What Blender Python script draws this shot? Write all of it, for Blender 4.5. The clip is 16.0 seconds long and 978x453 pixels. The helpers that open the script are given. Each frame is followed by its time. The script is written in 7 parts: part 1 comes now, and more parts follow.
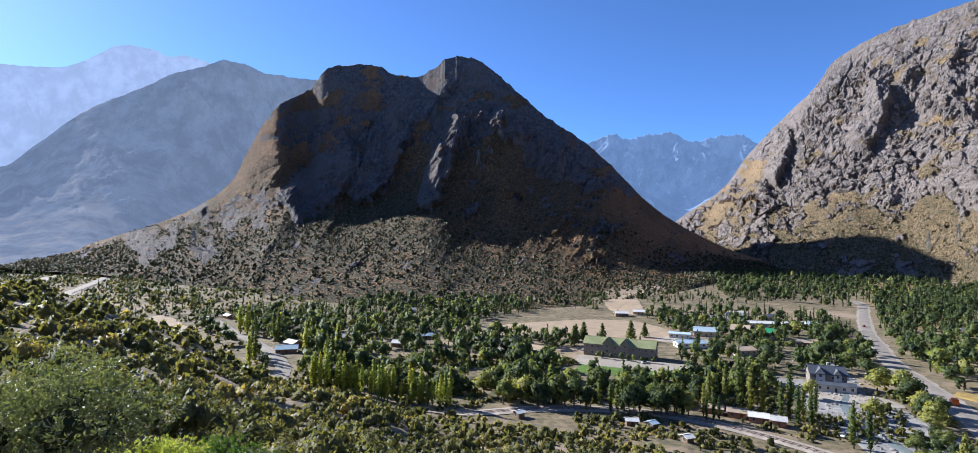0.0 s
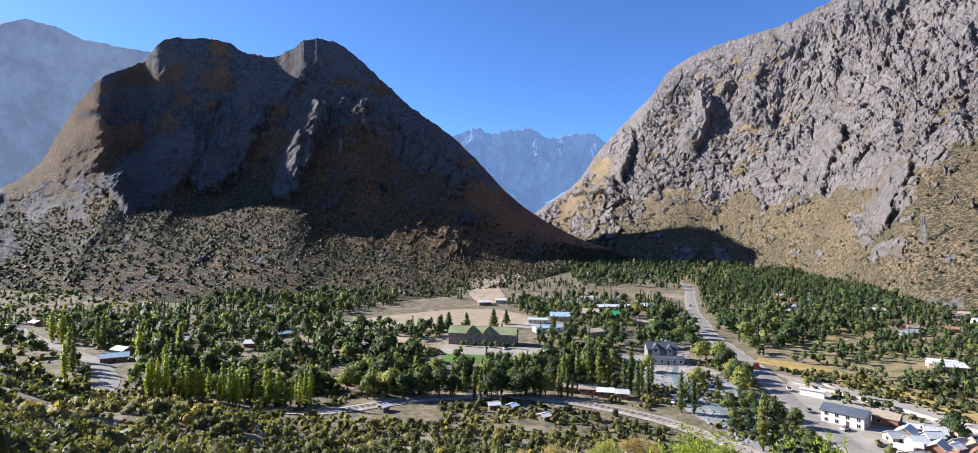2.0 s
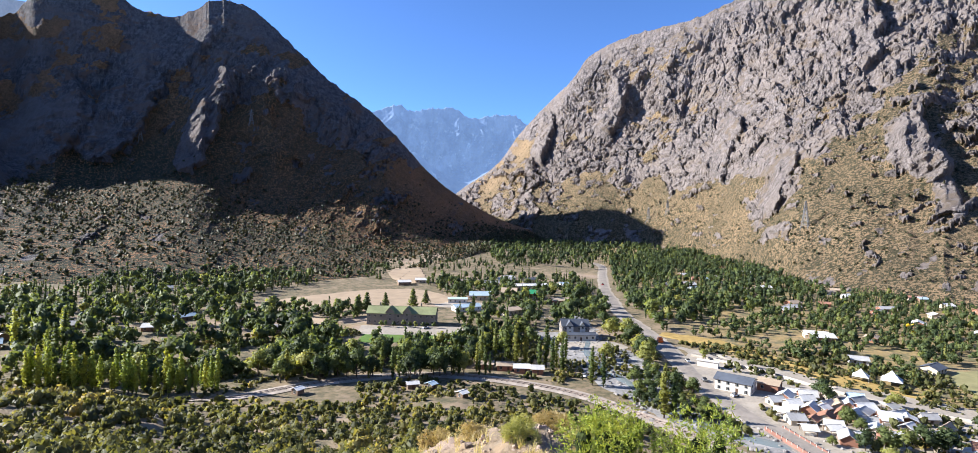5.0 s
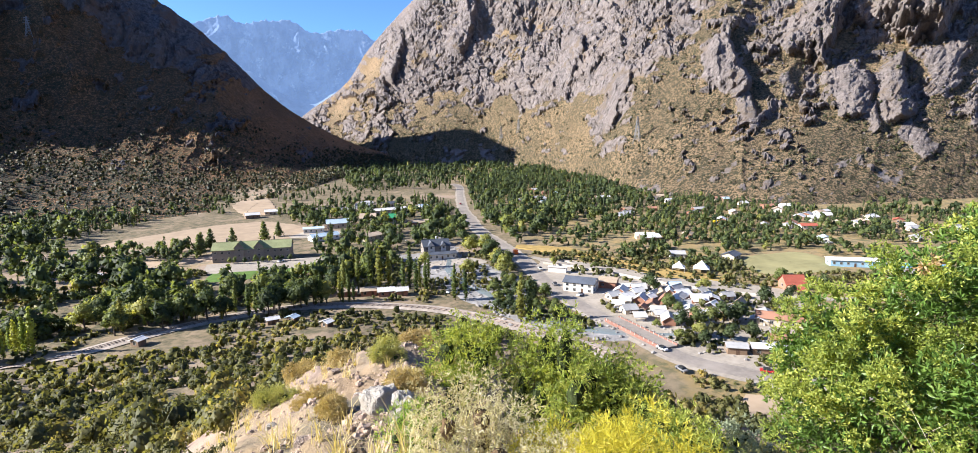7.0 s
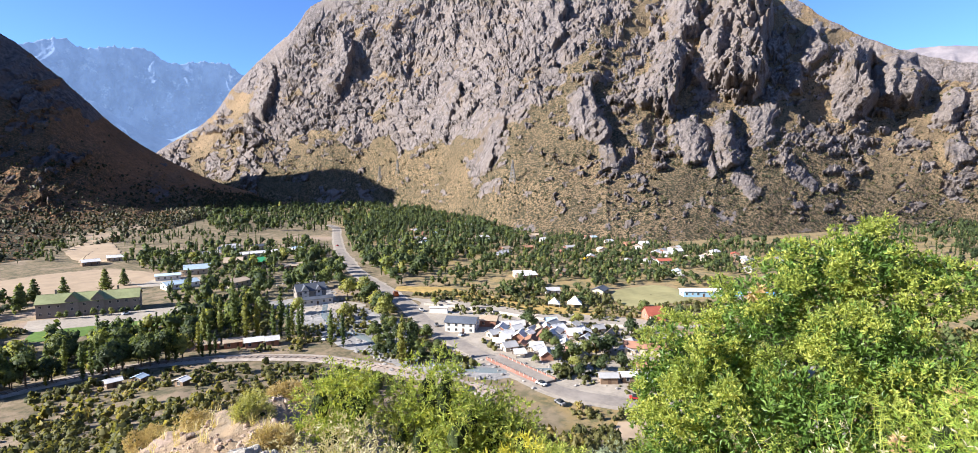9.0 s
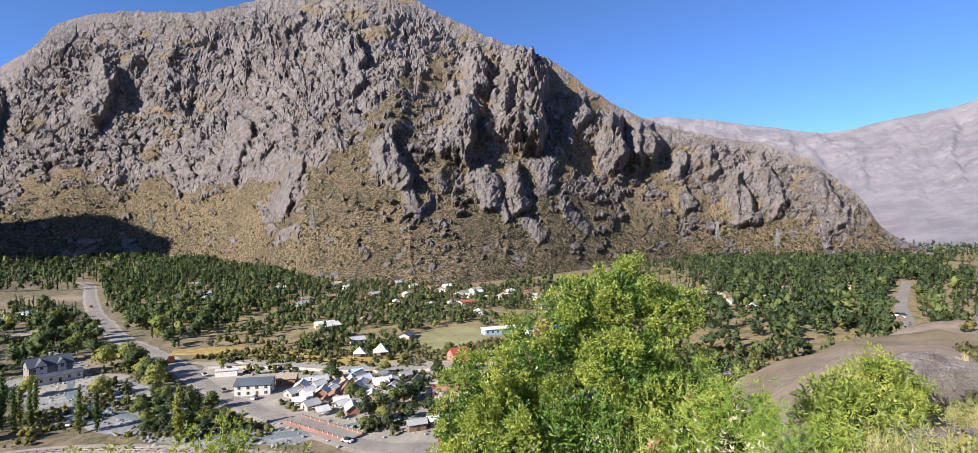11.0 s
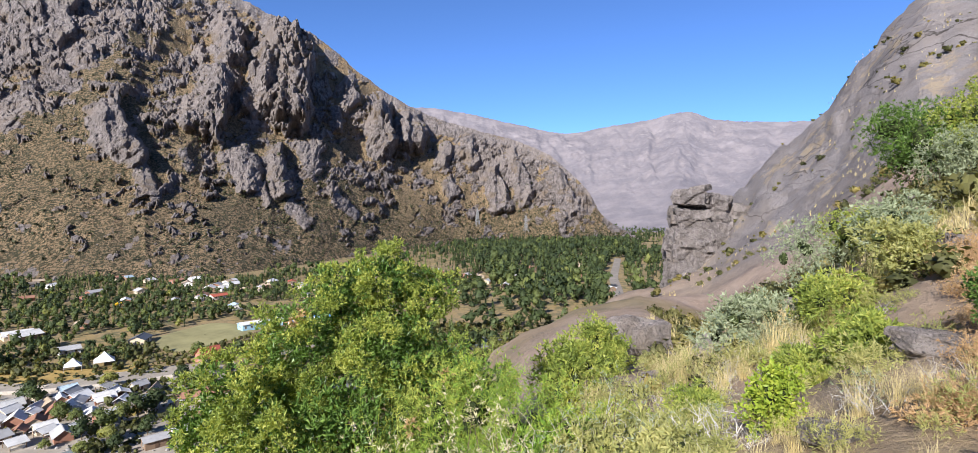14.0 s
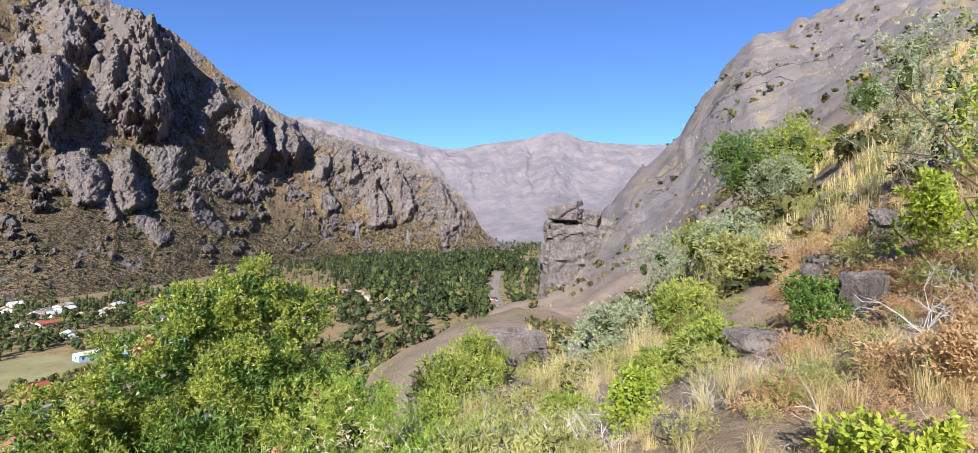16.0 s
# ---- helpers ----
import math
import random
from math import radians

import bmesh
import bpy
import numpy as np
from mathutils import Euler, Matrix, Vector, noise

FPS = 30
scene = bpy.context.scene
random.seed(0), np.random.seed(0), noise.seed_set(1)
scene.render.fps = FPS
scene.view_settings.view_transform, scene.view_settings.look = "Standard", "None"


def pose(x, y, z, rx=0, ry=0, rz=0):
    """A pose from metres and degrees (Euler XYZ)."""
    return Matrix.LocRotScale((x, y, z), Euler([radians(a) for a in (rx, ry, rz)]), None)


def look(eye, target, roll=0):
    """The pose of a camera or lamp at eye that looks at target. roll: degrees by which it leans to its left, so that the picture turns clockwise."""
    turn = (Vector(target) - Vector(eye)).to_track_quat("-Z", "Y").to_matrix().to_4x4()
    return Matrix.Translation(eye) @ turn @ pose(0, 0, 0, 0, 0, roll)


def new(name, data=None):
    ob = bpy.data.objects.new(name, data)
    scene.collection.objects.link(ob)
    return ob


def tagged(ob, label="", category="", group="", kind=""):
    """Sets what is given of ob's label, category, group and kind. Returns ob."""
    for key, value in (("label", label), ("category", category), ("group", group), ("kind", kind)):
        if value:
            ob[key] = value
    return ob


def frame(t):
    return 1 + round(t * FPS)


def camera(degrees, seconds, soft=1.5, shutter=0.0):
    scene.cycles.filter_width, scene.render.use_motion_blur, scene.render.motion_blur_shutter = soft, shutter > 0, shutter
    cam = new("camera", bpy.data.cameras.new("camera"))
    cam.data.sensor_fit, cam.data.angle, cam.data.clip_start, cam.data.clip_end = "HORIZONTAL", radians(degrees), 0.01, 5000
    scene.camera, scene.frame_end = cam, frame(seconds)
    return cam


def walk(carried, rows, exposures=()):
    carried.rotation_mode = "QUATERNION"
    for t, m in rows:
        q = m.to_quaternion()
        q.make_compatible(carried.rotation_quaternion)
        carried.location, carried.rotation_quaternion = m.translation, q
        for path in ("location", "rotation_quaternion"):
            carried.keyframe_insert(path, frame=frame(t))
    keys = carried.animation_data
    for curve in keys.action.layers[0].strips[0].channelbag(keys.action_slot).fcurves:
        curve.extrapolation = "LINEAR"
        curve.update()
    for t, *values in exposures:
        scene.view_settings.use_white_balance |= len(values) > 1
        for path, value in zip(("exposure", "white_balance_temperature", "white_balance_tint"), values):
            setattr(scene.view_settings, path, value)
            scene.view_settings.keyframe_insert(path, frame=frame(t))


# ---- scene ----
cam = camera(85.02, 16.0, soft=0.5)
PATH = [
    (0.0, pose(-0.000, 0.200, 72, 91.53, -0.65, -0.02)),
    (0.5, pose(0.007, 0.200, 72, 91.75, -0.37, -2.12)),
    (1.0, pose(0.011, 0.200, 72, 91.92, -0.46, -3.16)),
    (1.5, pose(0.031, 0.198, 72, 91.31, -0.34, -9.02)),
    (2.0, pose(0.050, 0.194, 72, 90.75, -0.34, -14.40)),
    (2.5, pose(0.053, 0.193, 72, 90.43, -0.34, -15.37)),
    (3.0, pose(0.055, 0.192, 72, 90.45, -0.43, -16.02)),
    (5.5, pose(0.091, 0.178, 72, 86.73, -0.45, -27.16)),
    (6.0, pose(0.106, 0.170, 72, 83.64, 0.49, -32.09)),
    (6.5, pose(0.113, 0.165, 72, 80.96, 0.70, -34.52)),
    (7.0, pose(0.123, 0.157, 72, 80.44, 0.69, -38.23)),
    (7.5, pose(0.138, 0.145, 72, 80.50, 0.98, -43.60)),
    (8.0, pose(0.143, 0.140, 72, 81.18, 0.50, -45.75)),
    (8.5, pose(0.149, 0.133, 72, 83.11, 0.16, -48.15)),
    (9.0, pose(0.155, 0.126, 72, 84.72, -0.12, -51.02)),
    (9.5, pose(0.167, 0.110, 72, 85.91, -0.05, -56.62)),
    (10.0, pose(0.179, 0.089, 72, 87.72, -0.05, -63.47)),
    (12.5, pose(0.198, 0.030, 72, 88.09, 0.47, -81.48)),
    (13.0, pose(0.200, 0.011, 72, 87.28, 0.34, -86.90)),
    (13.5, pose(0.200, -0.005, 72, 87.30, -0.07, -91.45)),
    (14.0, pose(0.199, -0.022, 72, 88.11, -0.37, -96.26)),
    (14.5, pose(0.197, -0.036, 72, 89.13, -0.49, -100.46)),
    (15.0, pose(0.194, -0.049, 72, 89.18, -0.40, -104.31)),
    (15.5, pose(0.191, -0.059, 72, 89.33, -0.53, -107.10)),
    (16.0, pose(0.189, -0.065, 72, 89.76, -0.53, -108.88)),
]
walk(cam, PATH, exposures=[(0.0, 1.15, 5750, 10), (1.2, 1.15, 5750, 10), (2.5, 1.36, 5800, 10), (5.5, 1.5, 6050, 11), (8.0, 1.6, 6150, 12), (9.0, 1.55, 6150, 12), (10.2, 1.25, 6150, 12), (12.5, 0.98, 6050, 12), (16.0, 1.1, 6100, 12)])

# ---- world, sun ----
SUN_AZ, SUN_EL = -58.0, 28.0      # degrees clockwise from +y, and above the horizon
world = bpy.data.worlds.new("world")
scene.world = world
world.use_nodes = True
wn = world.node_tree.nodes
sky = wn.new("ShaderNodeTexSky")
sky.sky_type = 'NISHITA'
sky.sun_disc = False
sky.sun_elevation, sky.sun_rotation = radians(SUN_EL), radians(SUN_AZ)
sky.altitude, sky.air_density, sky.dust_density, sky.ozone_density = 2600, 0.66, 1.2, 6.5
wn["Background"].inputs[1].default_value = 0.115
world.node_tree.links.new(sky.outputs[0], wn["Background"].inputs[0])
sun_data = bpy.data.lights.new("sun", 'SUN')
sun_data.energy, sun_data.angle, sun_data.color = 5.0, radians(0.53), (1.0, 0.94, 0.84)
sun = new("sun", sun_data)
sun_dir = Vector((math.sin(radians(SUN_AZ)) * math.cos(radians(SUN_EL)), math.cos(radians(SUN_AZ)) * math.cos(radians(SUN_EL)), math.sin(radians(SUN_EL))))
sun.matrix_world = look(sun_dir * 500, (0, 0, 0))
scene.view_settings.exposure = 0.0

EYE_Z = 72.0


# ---- noise and small numeric tools ----
def _hash(ix, iy, iz, seed):
    h = (ix * 374761393 + iy * 668265263 + iz * 2147483647 + seed * 1274126177) & 0xFFFFFFFF
    h = ((h ^ (h >> 13)) * 1274126177) & 0xFFFFFFFF
    h = ((h ^ (h >> 16)) * 2246822519) & 0xFFFFFFFF
    return ((h ^ (h >> 15)) & 0xFFFFFF) / 8388607.5 - 1.0


def vnoise(x, y, z=0.0, seed=0):
    """Smooth value noise, -1 to 1, of arrays."""
    x, y, z = np.broadcast_arrays(np.asarray(x, float), np.asarray(y, float), np.asarray(z, float))
    fx, fy, fz = np.floor(x), np.floor(y), np.floor(z)
    ix, iy, iz = fx.astype(np.int64), fy.astype(np.int64), fz.astype(np.int64)
    u, v, w = x - fx, y - fy, z - fz
    u, v, w = (q * q * q * (q * (q * 6 - 15) + 10) for q in (u, v, w))
    out = 0
    for a, wa in ((0, 1 - u), (1, u)):
        for b, wb in ((0, 1 - v), (1, v)):
            for c, wc in ((0, 1 - w), (1, w)):
                out = out + _hash(ix + a, iy + b, iz + c, seed) * wa * wb * wc
    return out


def fbm(x, y, z=0.0, octaves=5, seed=0, gain=0.5):
    out, amp, total = 0, 1.0, 0.0
    for o in range(octaves):
        k = 2.03 ** o
        out = out + amp * vnoise(x * k + 17.3 * o, y * k - 9.1 * o, np.asarray(z) * k + 5.7 * o, seed + o)
        total, amp = total + amp, amp * gain
    return out / total


def ridged(x, y, z=0.0, octaves=5, seed=0, gain=0.55):
    """Sharp crests: 0 in the gullies, 1 on the ribs."""
    out, amp, total = 0, 1.0, 0.0
    for o in range(octaves):
        k = 2.07 ** o
        n = 1 - np.abs(vnoise(x * k + 31.7 * o, y * k + 3.3 * o, np.asarray(z) * k - 7.9 * o, seed + 50 + o)) * 1.6
        out = out + amp * np.clip(n, 0, 1) ** 1.5
        total, amp = total + amp, amp * gain
    return out / total


def facets(x, y, seed=0):
    """Broken planes: every cell of a jittered mosaic has its own height and tilt, with a crack at its edge."""
    fx, fy = np.floor(x), np.floor(y)
    best, second = np.full(np.shape(x), 9.0), np.full(np.shape(x), 9.0)
    plane = np.zeros(np.shape(x))
    for i in (-1, 0, 1):
        for j in (-1, 0, 1):
            cx, cy = (fx + i).astype(np.int64), (fy + j).astype(np.int64)
            h = [_hash(cx, cy, k, seed + 300) for k in range(5)]
            dx, dy = x - (fx + i + 0.5 + 0.45 * h[0]), y - (fy + j + 0.5 + 0.45 * h[1])
            d = np.hypot(dx, dy)
            nearer = d < best
            second = np.where(nearer, best, np.minimum(second, d))
            plane = np.where(nearer, 0.5 * h[2] + 0.8 * (h[3] * dx + h[4] * dy), plane)
            best = np.where(nearer, d, best)
    return plane - 0.35 * (1 - smooth(0.0, 0.16, second - best))


def smooth(a, b, x):
    q = np.clip((np.asarray(x, float) - a) / (b - a), 0, 1)
    return q * q * (3 - 2 * q)


def curve(xs, ys, x):
    """A monotone, rounded line through the given stations."""
    xs, ys = np.asarray(xs, float), np.asarray(ys, float)
    d = np.diff(ys) / np.diff(xs)
    m = np.concatenate([[d[0]], np.where(d[1:] * d[:-1] > 0, 2 * d[1:] * d[:-1] / (d[1:] + d[:-1] + 1e-12 * np.sign(d[1:] + 1e-30)), 0), [d[-1]]])
    x = np.clip(x, xs[0], xs[-1])
    k = np.clip(np.searchsorted(xs, x) - 1, 0, len(xs) - 2)
    h = xs[k + 1] - xs[k]
    t = (x - xs[k]) / h
    return ((2 * t ** 3 - 3 * t * t + 1) * ys[k] + (t ** 3 - 2 * t * t + t) * h * m[k]
            + (3 * t * t - 2 * t ** 3) * ys[k + 1] + (t ** 3 - t * t) * h * m[k + 1])


def grid_mesh(name, P, wrap=False, masks=None, material=None):
    """A mesh of the (rows, columns, 3) array P, with float masks on its points."""
    n, m = P.shape[:2]
    idx = np.arange(n * m).reshape(n, m)
    right = np.roll(idx, -1, 1) if wrap else idx[:, 1:]
    left = idx if wrap else idx[:, :-1]
    quads = np.stack([left[:-1], right[:-1], right[1:], left[1:]], -1).reshape(-1, 4)
    return raw_mesh(name, P.reshape(-1, 3), quads, masks, material)


def raw_mesh(name, verts, faces, masks=None, material=None, flat=False):
    """A mesh from arrays; faces are rows of 3 or 4 corners."""
    me = bpy.data.meshes.new(name)
    k = faces.shape[1]
    me.vertices.add(len(verts))
    me.vertices.foreach_set("co", np.ascontiguousarray(verts, np.float32).ravel())
    me.loops.add(faces.size)
    me.loops.foreach_set("vertex_index", np.ascontiguousarray(faces, np.int32).ravel())
    me.polygons.add(len(faces))
    me.polygons.foreach_set("loop_start", np.arange(0, faces.size, k, dtype=np.int32))
    me.polygons.foreach_set("use_smooth", np.full(len(faces), not flat))
    for key, value in (masks or {}).items():
        at = me.attributes.new(key, 'FLOAT', 'POINT')
        at.data.foreach_set("value", np.ascontiguousarray(value, np.float32).ravel())
    me.update(calc_edges=True)
    if material:
        me.materials.append(material)
    return me


# ---- node materials ----
def material(name, rough=0.9):
    mat = bpy.data.materials.new(name)
    mat.use_nodes = True
    bsdf = mat.node_tree.nodes["Principled BSDF"]
    bsdf.inputs["Roughness"].default_value = rough
    bsdf.inputs["Specular IOR Level"].default_value = 0.25
    return mat, mat.node_tree.nodes, mat.node_tree.links, bsdf


def n_coords(nodes, links, scale=(1, 1, 1), world_space=True):
    out = nodes.new("ShaderNodeNewGeometry").outputs["Position"] if world_space else nodes.new("ShaderNodeTexCoord").outputs["Object"]
    mp = nodes.new("ShaderNodeMapping")
    mp.inputs["Scale"].default_value = scale
    links.new(out, mp.inputs[0])
    return mp.outputs[0]


def n_noise(nodes, links, co, scale, detail=6, rough=0.6):
    t = nodes.new("ShaderNodeTexNoise")
    t.inputs["Scale"].default_value, t.inputs["Detail"].default_value, t.inputs["Roughness"].default_value = scale, detail, rough
    links.new(co, t.inputs["Vector"])
    return t.outputs["Fac"]


def n_ramp(nodes, links, fac, stops):
    r = nodes.new("ShaderNodeValToRGB")
    e = r.color_ramp.elements
    while len(e) < len(stops):
        e.new(0.5)
    for el, (p, c) in zip(e, stops):
        el.position = p
        el.color = (*c, 1) if len(c) == 3 else c
    links.new(fac, r.inputs[0])
    return r.outputs[0]


def n_step(nodes, links, fac, a, b):
    r = nodes.new("ShaderNodeMapRange")
    r.interpolation_type = 'SMOOTHSTEP'
    r.inputs[1].default_value, r.inputs[2].default_value = a, b
    links.new(fac, r.inputs[0])
    return r.outputs[0]


def n_mix(nodes, links, fac, a, b, kind='MIX'):
    m = nodes.new("ShaderNodeMix")
    m.data_type, m.blend_type = 'RGBA', kind
    for sock, v in ((m.inputs[0], fac), (m.inputs[6], a), (m.inputs[7], b)):
        if isinstance(v, (int, float)):
            sock.default_value = v
        elif isinstance(v, tuple):
            sock.default_value = (*v, 1)
        else:
            links.new(v, sock)
    return m.outputs[2]


def n_math(nodes, links, op, a, b=0.0):
    m = nodes.new("ShaderNodeMath")
    m.operation = op
    for sock, v in ((m.inputs[0], a), (m.inputs[1], b)):
        if isinstance(v, (int, float)):
            sock.default_value = v
        else:
            links.new(v, sock)
    return m.outputs[0]


def n_attr(nodes, name):
    a = nodes.new("ShaderNodeAttribute")
    a.attribute_name = name
    return a.outputs["Fac"]


def n_bump(nodes, links, bsdf, height, strength, distance):
    b = nodes.new("ShaderNodeBump")
    b.inputs["Strength"].default_value, b.inputs["Distance"].default_value = strength, distance
    links.new(height, b.inputs["Height"])
    links.new(b.outputs[0], bsdf.inputs["Normal"])


def mountain_material(name, rock_a, rock_b, soil_a, soil_b, scrub, scrub_amount, unit=1.0, strata=(0.05, 0.05, 0.14)):
    """Rock, talus and scrub; the masks 'rock' and 'scrub' on the mesh say where."""
    mat, nd, ln, bs = material(name, 0.95)
    co = n_coords(nd, ln)
    big = n_noise(nd, ln, co, 0.008 * unit, 8, 0.62)
    fine = n_noise(nd, ln, co, 0.06 * unit, 12, 0.76)
    tiny = n_noise(nd, ln, co, 0.35 * unit, 6, 0.7)
    layers = n_noise(nd, ln, n_coords(nd, ln, strata), unit, 8, 0.65)
    rock = n_mix(nd, ln, n_step(nd, ln, layers, 0.35, 0.65), rock_a, rock_b)
    rock = n_mix(nd, ln, n_step(nd, ln, fine, 0.5, 0.72), rock, tuple(v * 0.62 for v in rock_a))
    cracks = nd.new("ShaderNodeTexVoronoi")
    cracks.feature = 'DISTANCE_TO_EDGE'
    cracks.inputs["Scale"].default_value = 0.05 * unit
    warp = nd.new("ShaderNodeVectorMath")
    warp.operation = 'MULTIPLY_ADD'
    warp.inputs[1].default_value = (1.0, 1.0, 0.55)
    tex = nd.new("ShaderNodeTexNoise")
    tex.inputs["Scale"].default_value, tex.inputs["Detail"].default_value = 0.05 * unit, 6
    ln.new(co, tex.inputs["Vector"])
    big_warp = nd.new("ShaderNodeVectorMath")
    big_warp.operation = 'SCALE'
    big_warp.inputs["Scale"].default_value = 40.0 / unit
    ln.new(tex.outputs["Color"], big_warp.inputs[0])
    ln.new(co, warp.inputs[0])
    ln.new(big_warp.outputs[0], warp.inputs[2])
    ln.new(warp.outputs[0], cracks.inputs["Vector"])
    rock = n_mix(nd, ln, n_math(nd, ln, 'MULTIPLY', n_math(nd, ln, 'SUBTRACT', 1.0, n_step(nd, ln, cracks.outputs["Distance"], 0.0, 0.07)), 0.35), rock, tuple(v * 0.3 for v in rock_a))
    grains = n_noise(nd, ln, n_coords(nd, ln, (1, 1, 0.6)), 0.16 * unit, 10, 0.8)
    rock = n_mix(nd, ln, n_math(nd, ln, 'MULTIPLY', n_step(nd, ln, grains, 0.53, 0.60), 0.6), rock, tuple(v * 0.5 for v in rock_a))
    rock = n_mix(nd, ln, n_math(nd, ln, 'MULTIPLY', n_step(nd, ln, grains, 0.47, 0.40), 0.5), rock, tuple(v * 1.35 for v in rock_b))
    tilt = nd.new("ShaderNodeMapping")
    tilt.inputs["Rotation"].default_value = (0.35, -0.45, 0.3)
    tilt.inputs["Scale"].default_value = (0.16 * unit, 0.16 * unit, 0.035 * unit)
    ln.new(co, tilt.inputs[0])
    streaks = n_noise(nd, ln, tilt.outputs[0], 1.0, 9, 0.72)
    rock = n_mix(nd, ln, n_math(nd, ln, 'MULTIPLY', n_step(nd, ln, streaks, 0.53, 0.60), 0.7), rock, tuple(v * 0.55 for v in rock_a))
    rock = n_mix(nd, ln, n_math(nd, ln, 'MULTIPLY', n_step(nd, ln, streaks, 0.47, 0.40), 0.7), rock, tuple(v * 1.3 for v in rock_b))
    rock = n_mix(nd, ln, n_step(nd, ln, n_noise(nd, ln, n_coords(nd, ln, (0.6, 0.6, 1.0)), 0.03 * unit, 7, 0.7), 0.52, 0.62), rock, tuple(0.55 * a + 0.45 * b for a, b in zip(rock_a, soil_b)))
    rock = n_mix(nd, ln, n_math(nd, ln, 'MULTIPLY', n_step(nd, ln, big, 0.45, 0.6), 0.6), rock, tuple(0.9 * a + 0.1 * b for a, b in zip(rock_b, soil_a)))
    soil = n_mix(nd, ln, n_step(nd, ln, big, 0.35, 0.65), soil_a, soil_b)
    soil = n_mix(nd, ln, n_step(nd, ln, tiny, 0.5, 0.75), soil, tuple(v * 0.6 for v in soil_a))
    dots = n_math(nd, ln, 'MULTIPLY', n_step(nd, ln, tiny, 0.58 - 0.08 * scrub_amount, 0.61 - 0.08 * scrub_amount), n_attr(nd, "scrub"))
    soil = n_mix(nd, ln, n_math(nd, ln, 'MULTIPLY', n_step(nd, ln, grains, 0.53, 0.58), 0.5), soil, tuple(v * 0.45 for v in soil_b))
    soil = n_mix(nd, ln, dots, soil, scrub)
    clumps_ = n_noise(nd, ln, co, 0.13 * unit, 3, 0.75)
    more_dots = n_math(nd, ln, 'MULTIPLY', n_step(nd, ln, clumps_, 0.60 - 0.05 * scrub_amount, 0.625 - 0.05 * scrub_amount), n_attr(nd, "scrub"))
    soil = n_mix(nd, ln, n_math(nd, ln, 'MULTIPLY', more_dots, 0.85), soil, scrub)
    edge = n_math(nd, ln, 'ADD', n_attr(nd, "rock"), n_math(nd, ln, 'MULTIPLY', n_math(nd, ln, 'SUBTRACT', fine, 0.5), 2.1))
    ln.new(n_mix(nd, ln, n_step(nd, ln, edge, 0.35, 0.65), soil, rock), bs.inputs["Base Color"])
    n_bump(nd, ln, bs, n_math(nd, ln, 'ADD', fine, n_math(nd, ln, 'MULTIPLY', tiny, 0.35)), 1.0, 9.0 / unit)
    return mat


def distance_material(name, dark, light, snow, haze_glow):
    """Far ranges; the haze of kilometres is painted into base colour and emission."""
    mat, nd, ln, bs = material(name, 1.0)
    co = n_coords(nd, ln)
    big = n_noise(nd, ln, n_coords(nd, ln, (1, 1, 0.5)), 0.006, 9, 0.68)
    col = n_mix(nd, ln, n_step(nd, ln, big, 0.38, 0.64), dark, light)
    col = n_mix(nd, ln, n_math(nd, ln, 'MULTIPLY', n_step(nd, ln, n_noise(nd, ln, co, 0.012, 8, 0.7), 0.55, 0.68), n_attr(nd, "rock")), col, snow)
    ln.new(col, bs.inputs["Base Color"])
    # Haze as emission, mottled by noise to suggest lit and shaded slopes.
    air = n_mix(nd, ln, n_step(nd, ln, n_noise(nd, ln, n_coords(nd, ln, (1, 1, 0.6)), 0.011, 10, 0.7), 0.40, 0.62), tuple(v * 0.88 for v in haze_glow[:3]), tuple(v * 1.07 for v in haze_glow[:3]))
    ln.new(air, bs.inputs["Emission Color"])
    bs.inputs["Emission Strength"].default_value = haze_glow[3]
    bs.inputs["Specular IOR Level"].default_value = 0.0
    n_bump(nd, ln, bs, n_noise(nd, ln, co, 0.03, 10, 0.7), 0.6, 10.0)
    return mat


# ---- the near hillside and the valley ----
HILL_R = (0.0, 3, 8, 20, 45, 90, 150, 230, 330)
HILL = []


def profile(az, *heights):
    """Heights of the hillside relative to the eye, at the distances HILL_R, in one direction."""
    HILL.append((az, (-1.65, *heights)))


profile(-60, -1.3, -2.5, -6, -8, -10, -12, -13, -30)
profile(-42, -1.9, -3.3, -7.2, -11, -13.5, -15.2, -15.5, -40)
profile(-30, -2.3, -4.2, -8.6, -15, -22, -29, -36, -66)
profile(-20, -2.5, -4.6, -9.6, -18.5, -30.5, -42, -65, -75)
profile(0, -2.7, -5.2, -11.5, -22, -39, -58, -75, -76)
profile(13, -2.5, -4.5, -9.4, -23, -41, -61, -75, -76)
profile(20, -2.4, -4.1, -8.2, -23.5, -42, -62, -75, -76)
profile(28, -2.3, -3.9, -7.5, -24, -44, -64, -75, -76)
profile(37, -2.4, -4.3, -8.6, -25.5, -47, -67, -75, -76)
profile(44, -2.5, -4.7, -11, -27, -49, -70, -75, -76)
profile(62, -2.4, -4.9, -12, -28, -51, -73, -75, -76)
profile(84, -2.2, -4.6, -11, -26, -48, -70, -75, -76)
profile(92, -2.1, -4.3, -9.6, -21, -45, -68, -75, -76)
profile(97, -2.0, -3.7, -7.2, -12.3, -38, -64, -75, -76)
profile(101, -1.9, -3.3, -6.0, -10.4, -27, -59, -75, -76)
